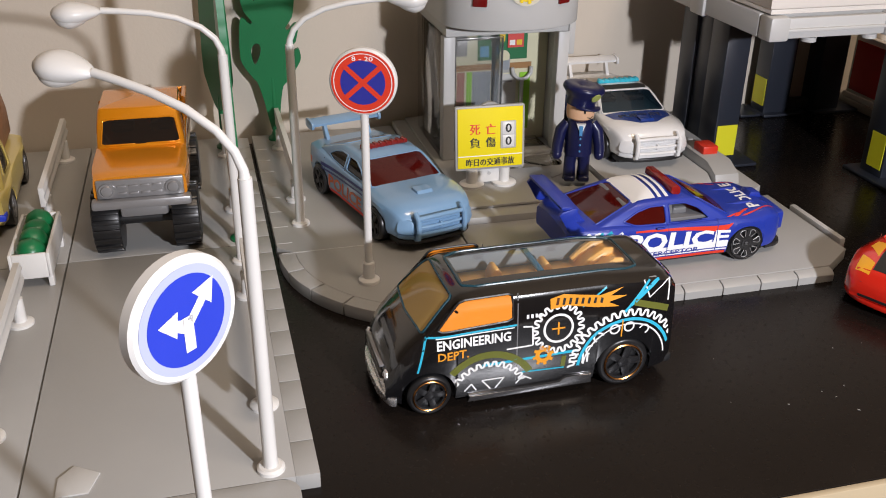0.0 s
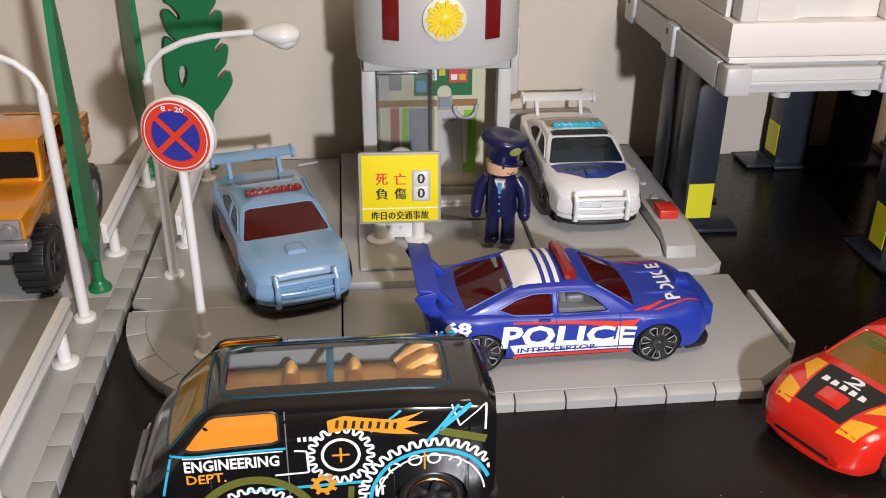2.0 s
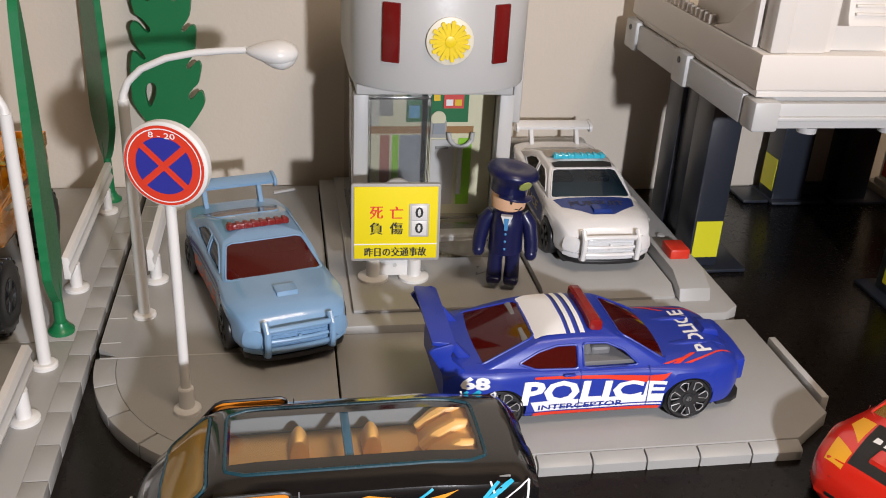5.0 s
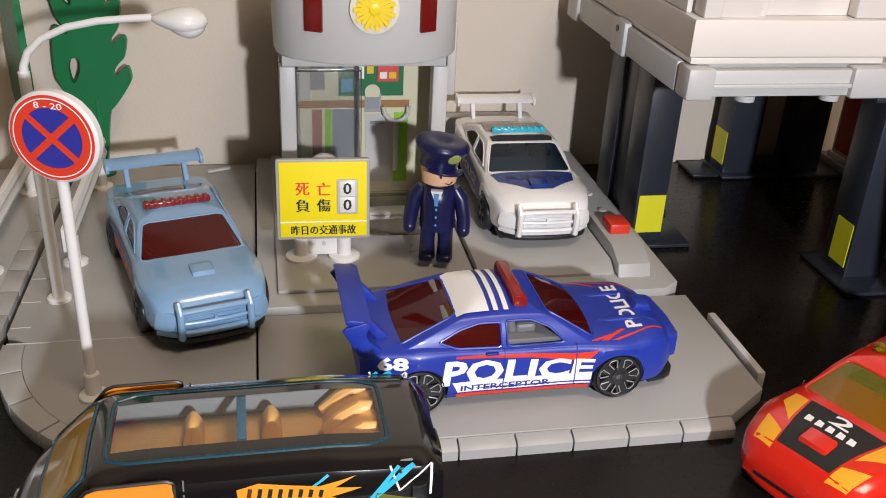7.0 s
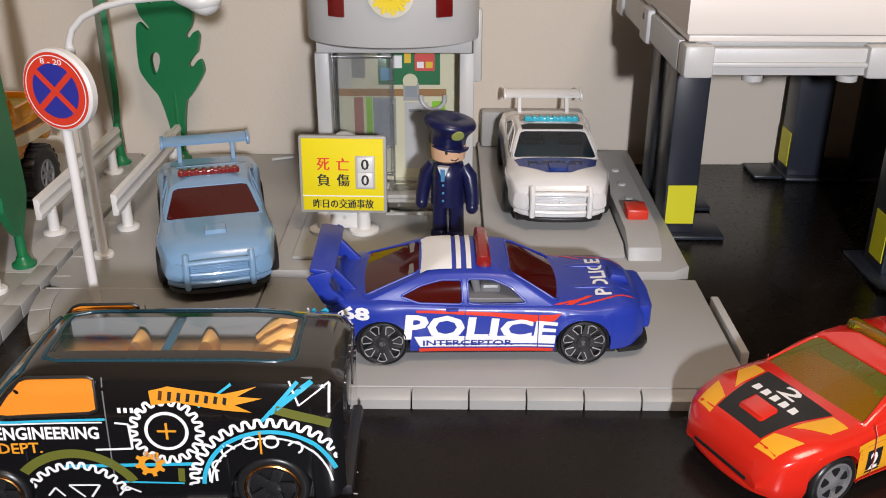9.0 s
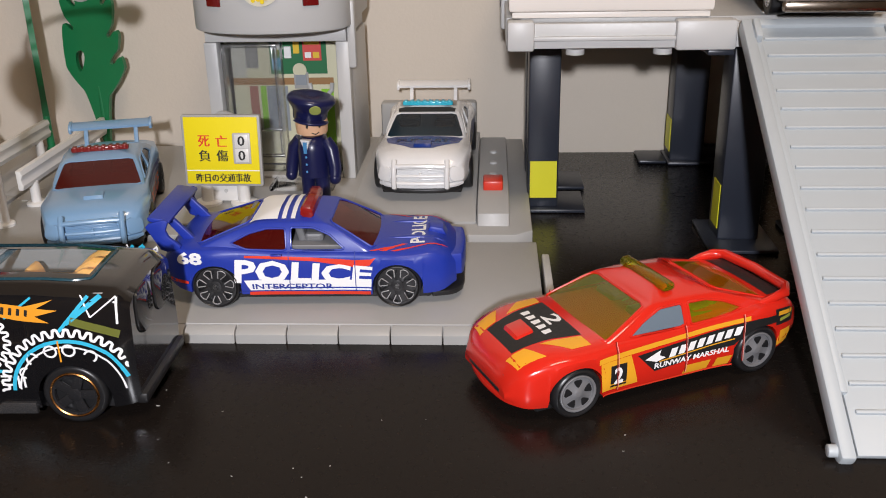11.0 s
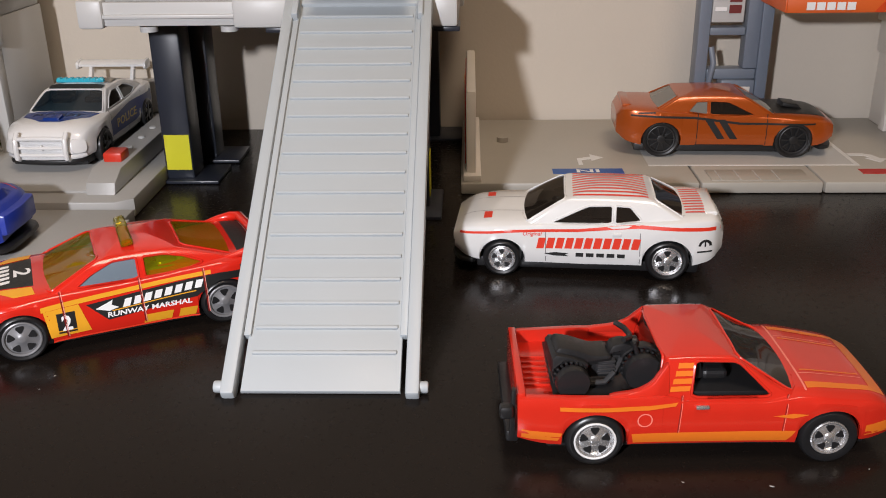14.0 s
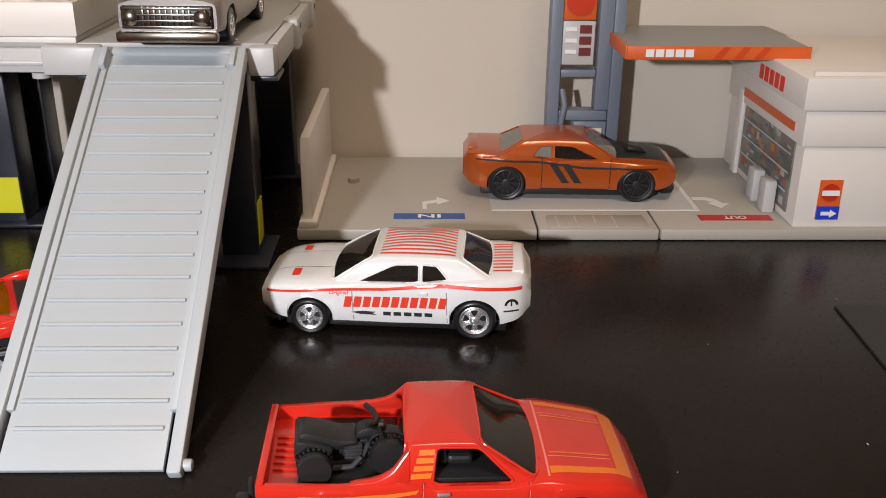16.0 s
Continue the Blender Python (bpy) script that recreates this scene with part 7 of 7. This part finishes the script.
# ---- raised deck with its ramp ----
def deck():
    d = thing("toy_parking_deck", "raised light grey toy parking deck on dark navy pillars", "toy building")
    zb, zt = DECK - 8.6, DECK
    part("deck_floor", box(252.5, 356.3, 253.1, 346, zt - 3.0, zt, 0.2), GREY, d, "grey deck floor")
    for x0, x1 in ((249, 256.5), (294.5, 310.8), (351.8, 359.4)):
        part("beam_block", box(x0, x1, 248.6, 256, zb, zt - 0.4, 0.9), GREY_LIGHT, d)
    for x0, x1 in ((303.5, 310.6), (352.2, 360.0)):
        part("block_pad", box(x0, x1, 249.6, 262, zb - 1.5, zb - 0.05, 0.3), NAVY, d)
    part("front_beam", box(256, 351, 250.2, 253, zb + 0.6, zt - 1.2, 0.3), GREY_LIGHT, d)
    part("front_lip", box(256, 295, 249.2, 250.6, zb + 2.8, zb + 4.0, 0.3), GREY_LIGHT, d)
    part("side_beam", box(248.8, 252.4, 256.1, 346, zb + 0.3, zt - 0.3, 0.5), GREY_LIGHT, d)
    part("side_beam", box(356.4, 359.6, 256.1, 346, zb + 0.3, zt - 0.3, 0.5), GREY_LIGHT, d)
    for y in (296.5, 340):
        for x in (250.2, 358.4):
            part("side_bracket", box(x - 2.6, x + 2.6, y - 5, y + 5, zb - 0.6, zt + 0.8, 0.9), GREY_LIGHT, d)
            part("bracket_hole", rod((x - 2.8, y, zt - 1.8), (x + 2.8, y, zt - 1.8), 1.0, seg=12), BASE_BLACK, d)
    for x in (268, 292):
        part("pin", lathe([(0, 0), (2.6, 0), (2.6, 1.6), (0, 1.6)], 16), GREY_LIGHT, d).location = (x * MM, 0.254 - 0.0, (zb - 1.5) * MM)
    for x, y in ((322, 258), (345, 258), (322, 300), (345, 300)):
        part("floor_mark", box(x - 3.0, x + 3.0, y - 1.3, y + 1.3, zt, zt + 0.25, 0.1), WHITE, d)
    # pillars with feet and yellow stickers
    for k, (x0, x1, y0, y1, face) in enumerate(((256.6, 266.6, 285.4, 298, "f"), (312.4, 350.0, 256, 268.5, "lr"), (256.6, 268.4, 309.5, 321, ""), (312.4, 325.0, 338, 349, "l"), (338.0, 351.0, 337, 348, ""))):
        if "r" in face:
            for a, b in ((312.4, 324.5), (338.5, 350.0)):
                part("pillar", box(a, b, y0, y1, 1.2, zb, 0.6), NAVY, d)
                part("foot", box(a - 4, b + 4, y0 - 9, y1 + 5, 0.05, 1.3, 0.4), NAVY, d)
            part("sticker", box(312.15, 312.38, 257.0, 265.0, 4.4, 18, 0), YELLOW, d, "yellow sticker")
            part("sticker", box(350.02, 350.25, 257.0, 265.0, 4.4, 18, 0), YELLOW, d, "yellow sticker")
            continue
        part("pillar", box(x0, x1, y0, y1, 1.2, zb, 0.6), NAVY, d)
        part("pillar_rib", box(x0 + 2.2, x1 - 2.2, y1 - 0.1, y1 + 1.2, 1.2, zb - 4, 0.3), NAVY, d)
        part("foot", box(x0 - 1, x1 + 9, y0 - 3, y1 + 4, 0.05, 1.3, 0.4), NAVY, d)
        if not face:
            continue
        if face == "l":
            part("sticker", box(x0 - 0.24, x0 - 0.02, y0 + 0.8, y1 - 0.8, 4.5, 17, 0), YELLOW, d, "yellow sticker")
        else:
            part("sticker", box(x0 + 0.8, x1 - 0.5, y0 - 0.24, y0 - 0.02, 4.5, 17, 0), YELLOW, d, "yellow sticker")
    part("pillar", box(257.8, 262, 298.2, 309.2, 1.2, zb, 0.6), NAVY, d, "navy wall panel between pillars")
    part("cross_beam", box(325.2, 337.8, 341, 345, 1.3, 6, 0.4), NAVY, d)
    part("cross_beam", box(301, 311.2, 337.5, 352, 0.05, 1.3, 0.4), NAVY, d)


deck()


def ramp():
    pale = mat("ramp_grey_plastic", (0.42, 0.455, 0.475), 0.42, var=0.04, scale=60, bump=0.1)
    z0, z1, y0, y1 = 1.2, 65.6, 144.4, 246.5
    r = thing("toy_ramp", "light grey ribbed plastic car ramp leaning on the deck", "ramp", 1.3)
    a = math.atan2(z1 - z0, y1 - y0)
    L = math.hypot(z1 - z0, y1 - y0)
    m = Matrix.Translation((0, y0, z0)) @ Matrix.Rotation(a, 4, "X")
    part("plate", moved(prism([(313.2, 0), (346.9, 0), (346.9, 12), (346.9, L), (313.2, L), (313.2, 12)], -1.4, 0, bevel=0.3), m), pale, r)
    for x in (309.3, 348.0):
        part("side_rail", moved(box(x, x + 3.0, -1.5, L + 1.0, -2.2, 2.0, 0.6), m), pale, r)
        part("joint_pin", moved(rod((x - 1.8 if x < 320 else x + 1.5, 1.0, 0), (x + 1.5 if x < 320 else x + 4.8, 1.0, 0), 1.3, seg=14, bevel=0.4), m), pale, r)
        part("edge_step", moved(box(x + (3.0 if x < 320 else -1.6), x + (4.6 if x < 320 else 0), 13, L, -1.2, 0.9, 0.25), m), pale, r)
        part("top_hook", moved(box(x + (2.6 if x < 320 else -1.0), x + (4.4 if x < 320 else 0.6), L - 7, L, 0, 3.2, 0.4), m), pale, r)
    n = 18
    for k in range(n):
        y = 9.0 + k * (L - 14) / (n - 1)
        part("rib", moved(box(314.6, 345.8, y - 0.42, y + 0.42, -0.3, 0.68, 0.26), m), pale, r)
    part("top_bar", moved(box(310, 350.5, L - 0.5, L + 2.2, -2.0, 1.0, 0.5), m), pale, r)


ramp()


def deck_house():
    h = thing("toy_deck_house", "cream white plastic toy house on the deck", "toy building")
    z = DECK + 1.6
    part("base_step", box(250.4, 303.8, 252.0, 344, DECK + 0.02, z, 0.2), CREAM, h)
    part("plinth", prism([(249.6, 251.2), (304.5, 251.2), (304.5, 345), (249.6, 345)], z + 0.05, z + 9.8, bevel=0.9), CREAM, h)
    part("wall", box(251.8, 256.6, 251.8, 258, z + 9.85, z + 66, 0.5), CREAM, h)
    part("wall", box(256.7, 267.2, 252.4, 258, z + 9.85, z + 66, 0.3), CREAM, h)
    part("wall", box(293.0, 303.5, 252.0, 258, z + 9.85, z + 66, 0.6), CREAM, h)
    part("wall", box(267.3, 292.9, 255.8, 259.5, z + 9.85, z + 66, 0.2), CREAM, h)
    part("wall", box(266.0, 269.4, 253.6, 255.7, z + 9.85, z + 66, 0.4), CREAM, h)
    part("wall", box(252.2, 255.5, 258.2, 300, z + 9.85, z + 66, 0.4), CREAM, h)
    vent = bmesh.new()
    prism([(255.9, z + 16.2), (250.6, z + 17.4), (251.6, z + 19.4), (254.2, z + 31), (255.9, z + 32)], 271.0, 286.2, "yz", 0.4, vent)
    v = part("vent_hood", vent, CREAM, h)
    for k in range(6):
        part("slat", box(272.6, 284.6, 250.9 + k * 0.46, 252.4 + k * 0.46, z + 19.8 + k * 2.0, z + 20.6 + k * 2.0, 0.25), CREAM, v)
    part("window", box(304, 306, 262, 300, z + 12, z + 60, 0.3), mat("brown_clear_plastic", (0.16, 0.08, 0.05), 0.2), h, "brown tinted window")
    part("balcony", prism([(258.3, z + 9.85), (284, z + 9.85), (281, z + 10.8), (273, z + 13), (267, z + 18), (261, z + 21.5), (258.3, z + 22)], 250.0, 251.6, "yz", 0.4), CREAM, h)
    for k in range(15):
        part("rib", rod((250.9, 286 + k * 3.2, z + 9.82), (250.9, 286 + k * 3.2, z + 12.4), 1.0, seg=10), CREAM, h)


deck_house()

# ---- filling station ----
E_RED = mat("station_orange_print", (0.68, 0.12, 0.02), 0.4)
STATION_BASE = mat("warm_grey_plastic", (0.40, 0.375, 0.33), 0.42, var=0.05, scale=60, bump=0.1)
SLATE = mat("blue_grey_plastic", (0.17, 0.20, 0.25), 0.4)


def station():
    s = thing("toy_filling_station", "warm grey toy filling station base with painted lanes", "toy building")
    for x0, x1 in ((359.8, 438.8), (439.4, 479.2), (479.8, 590)):
        part("base", box(x0, x1, 271.0, 352.5, 0.05, TOP, 0.7), STATION_BASE, s)
    part("kerb_inset", box(443, 476, 272.4, 284, TOP, TOP + 0.3, 0.2), STATION_BASE, s)
    for k in range(4):
        part("kerb_line", box(446 + k * 6.4, 446.4 + k * 6.4, 273, 283, TOP + 0.3, TOP + 0.45, 0), GREY_LIGHT, s)
    blue = mat("lane_blue_print", (0.02, 0.09, 0.32), 0.45)
    red = mat("lane_red_print", (0.45, 0.025, 0.02), 0.45)

    def label(x0, x1, y0, y1, m, text):
        part("lane_label", box(x0, x1, y0, y1, TOP, TOP + 0.15, 0), m, s)
        vs, fs = lettering(text, -1, 1, -1, 1, 0.02)
        cx, cy, hx, hy = (x0 + x1) / 2, (y0 + y1) / 2, (x1 - x0) * 0.16, (y1 - y0) * 0.3
        # the words face the wall
        part("lettering", sheet([(-a, -b) for a, b in vs], fs, lambda a, b: (cx + a * hx, cy + b * hy, TOP + 0.2)), WHITE_INK, s)
    label(391.2, 415.4, 280.6, 286.0, blue, "IN")
    label(495.2, 520.0, 279.4, 284.6, red, "OUT")
    for dx, flip in ((405, 1), (508, 1)):
        o = [(0, 0), (1.5, 0), (1.5, 5), (5, 6.5), (5, 4.2), (9.5, 8), (5, 12), (5, 9), (0, 7)] if dx < 450 else [(-6, 12), (-6, 9.5), (-1, 9), (0.5, 6), (-1.5, 6), (2, 1), (6, 5.5), (3.6, 5.8), (2, 10), (-1, 12)]
        part("lane_arrow", prism([(dx + a - 4, 291 + b) for a, b in o], TOP, TOP + 0.12), WHITE, s)
    part("bay_line", box(496, 497.5, 290, 345, TOP, TOP + 0.12, 0), WHITE, s)
    part("bay_line", box(425, 497.5, 289, 290.2, TOP, TOP + 0.12, 0), WHITE, s)
    part("bay_field", box(425, 496, 290.3, 345, TOP, TOP + 0.08, 0), GREY_LIGHT, s)
    part("stud", lathe([(0, 0), (2.2, 0), (2.2, 1.8), (0, 1.8)], 16), STATION_BASE, s).location = (0.3752, 0.3205, TOP * MM)
    # side panel with a red print on its outer face
    p = part("side_panel", prism([(274.5, TOP), (347, TOP), (347, 33.5), (276.5, 33.5), (274.5, 28)], 361.6, 364.8, "yz", 0.5), CREAM, s)
    part("panel_foot", box(360.6, 366.6, 271.8, 348, TOP, 6.4, 0.4), CREAM, s)
    part("side_print", prism([(280, 8), (345, 8), (345, 31)] + arc(303, 8, 23, 90, 170, 8), 361.2, 361.5, "yz"), mat("station_red_print", (0.55, 0.025, 0.02), 0.4), p, "red curved print")
    part("side_print", prism([(306, 8), (311, 8), (317, 31), (313, 31)], 360.9, 361.15, "yz"), mat("station_amber_print", (0.75, 0.3, 0.02), 0.4), p)


station()


def sign_tower():
    t = thing("price_tower", "blue-grey plastic toy price tower with an orange badge", "sign tower", 462, 336, TOP)
    for x in (-13.8, 9.4):
        part("upright", box(x, x + 4.4, -4, 4, 0, 92, 0.5), SLATE, t)
    part("inner_upright", box(4.2, 9.36, -3.4, 3.4, 24.7, 92, 0.3), SLATE, t)
    part("foot", box(-14.5, 14.5, -5, 5, 0, 2.2, 0.4), SLATE, t)
    part("cross", box(-9.2, 9.2, -3.4, 3.4, 20.6, 24.5, 0.5), SLATE, t)
    part("cross", box(-9.2, 4.0, -3, 3, 37, 40, 0.5), SLATE, t)
    part("board", box(-9.3, 2.5, -4.2, -2.8, 58.5, 84, 0.3), E_RED, t, "orange badge panel")
    disc = part("badge", moved(lathe([(0, 0), (5.2, 0), (5.2, 0.3), (0, 0.3)], 28, axis="y"), Matrix.Translation((-3.4, -4.3, 65))), mat("badge_red", (0.55, 0.04, 0.01), 0.4), t)
    part("badge_bar", box(-8.4, 1.6, -4.9, -4.62, 70.5, 73, 0), WHITE_INK, t)
    part("price_panel", box(-9.3, 2.5, -4.2, -2.8, 42, 58, 0.3), GREY_LIGHT, t, "grey price panel")
    for k in range(3):
        part("price_bar", box(-3.2, 1.2, -4.5, -4.22, 45.4 + k * 4.1, 48.4 + k * 4.1, 0), mat("maroon_print", (0.16, 0.03, 0.03), 0.4), t)
        part("price_bar", box(-8.4, -4.2, -4.5, -4.22, 46.2 + k * 4.1, 47.6 + k * 4.1, 0), WHITE_INK, t)
    pump = part("pump", box(-3.5, 9.1, -4.5, 3.0, 2.2, 20.4, 0.5), SLATE, t)
    part("pump_panel", box(-1.8, 7.4, -5.0, -4.52, 6, 18.0, 0.2), CREAM, pump)
    part("pump_window", box(-0.6, 6.0, -5.3, -5.02, 5.2, 9.0, 0), BLUE_INK, pump)
    part("nozzle", tube([(-8, -4, 14), (-8.6, -5, 20), (-7.4, -5, 27), (-8.4, -4, 33)], 1.1, 10), SLATE, t)


sign_tower()


def canopy():
    c = thing("station_canopy", "grey toy canopy with an orange printed front", "canopy")
    roof = GREY_DARK
    part("roof", box(471.2, 533.6, 304, 349, 54.2, 58.0, 0.5), roof, c, "grey canopy roof")
    part("fascia", box(470.7, 534.0, 303.2, 303.9, 53.6, 58.2, 0.2), E_RED, c, "orange fascia")
    part("fascia", box(470.2, 471.0, 304.0, 349, 53.6, 58.2, 0.2), E_RED, c, "orange fascia")
    for k in range(5):
        part("fascia_bar", box(477 + k * 3.4, 479.8 + k * 3.4, 302.9, 303.15, 54.6, 57.2, 0), WHITE_INK, c)
    for k in range(3):
        part("fascia_slash", prism([(500 + k * 7, 53.8), (503 + k * 7, 53.8), (506 + k * 7, 58.0), (503.6 + k * 7, 58.0)], 302.95, 303.15, "xz"), mat("deep_orange_print", (0.6, 0.06, 0.01), 0.4), c)


canopy()


def kiosk():
    k = thing("station_kiosk", "cream white toy station kiosk with a printed shop front", "toy building", 0, 0, 0)
    part("lower_wall", box(524.0, 588, 273.2, 350, TOP, 31.6, 0.5), CREAM, k)
    part("upper_wall", box(522.6, 588, 272.4, 350, 31.8, 43.6, 0.6), CREAM, k)
    part("roof", box(521.0, 588, 271.4, 350, 43.8, 54.2, 0.7), CREAM, k)
    part("parapet", box(524, 588, 274, 276, 54.25, 55.8, 0.3), CREAM, k)
    part("shop_front", box(523.4, 523.95, 280, 330, 7, 37, 0.0), mat("shop_print", (0.18, 0.17, 0.15), 0.3, var=0.7, scale=140), k, "printed shop window")
    part("shop_fascia", box(522.3, 522.58, 280, 331, 35.0, 38.0, 0), E_RED, k, "orange shop fascia")
    rng = random.Random(4)
    tints = [mat("goods_" + n, c, 0.4) for n, c in (("red", (0.34, 0.10, 0.05)), ("white", (0.42, 0.41, 0.38)), ("green", (0.10, 0.17, 0.11)), ("amber", (0.42, 0.20, 0.06)), ("blue", (0.09, 0.13, 0.24)))]
    for i in range(90):
        y, z = 282 + rng.random() * 44, 8 + rng.random() * 24
        part("goods_print", box(523.3 - 0.002 * i, 523.38, y, y + 0.8 + rng.random() * 2.6, z, z + 0.6 + rng.random() * 2.4, 0), tints[i % 5], k)
    part("door_post", box(522.2, 523.9, 331.2, 336.5, TOP, 37, 0.4), CREAM, k)
    for z in (13.5, 20, 26.5):
        part("shelf_line", box(523.0, 523.1, 281, 329, z, z + 0.6, 0), GREY_LIGHT, k)
    for i in range(5):
        part("wall_bar", box(520.75, 520.98, 290 + i * 5, 293.6 + i * 5, 45.6, 50.6, 0), RED_INK, k)
    part("sign_plate", box(531.0, 538.4, 272.7, 273.15, 7.0, 20.6, 0), E_RED, k, "orange and blue wall sign")
    part("sign_lower", box(531.0, 538.4, 272.4, 272.68, 7.0, 11.6, 0), BLUE_INK, k)
    part("sign_disc", moved(lathe([(0, 0), (3.0, 0), (3.0, 0.25), (0, 0.25)], 24, axis="y"), Matrix.Translation((534.7, 272.65, 16.4))), mat("disc_red", (0.5, 0.03, 0.01), 0.4), k)
    part("sign_bar", box(531.8, 537.6, 272.1, 272.35, 15.4, 17.2, 0), WHITE_INK, k)
    part("sign_arrow", prism([(532.4, 8.6), (535.4, 8.6), (535.4, 7.8), (537.6, 9.2), (535.4, 10.6), (535.4, 9.8), (532.4, 9.8)], 272.1, 272.35, "xz"), WHITE_INK, k)
    for y in (287, 299):
        part("vending_box", box(518.5, 522.6, y, y + 6.5, TOP, 15.5, 0.5), GREY_LIGHT, k)


kiosk()
mat_card = thing("black_mat", "thin black card lying flat on the table", "mat", 0, 0, 0)
part("card", prism([(517.5, 221), (640, 221), (640, 120), (513, 120)], 0.05, 0.7), mat("black_card", (0.02, 0.02, 0.02), 0.6), mat_card)
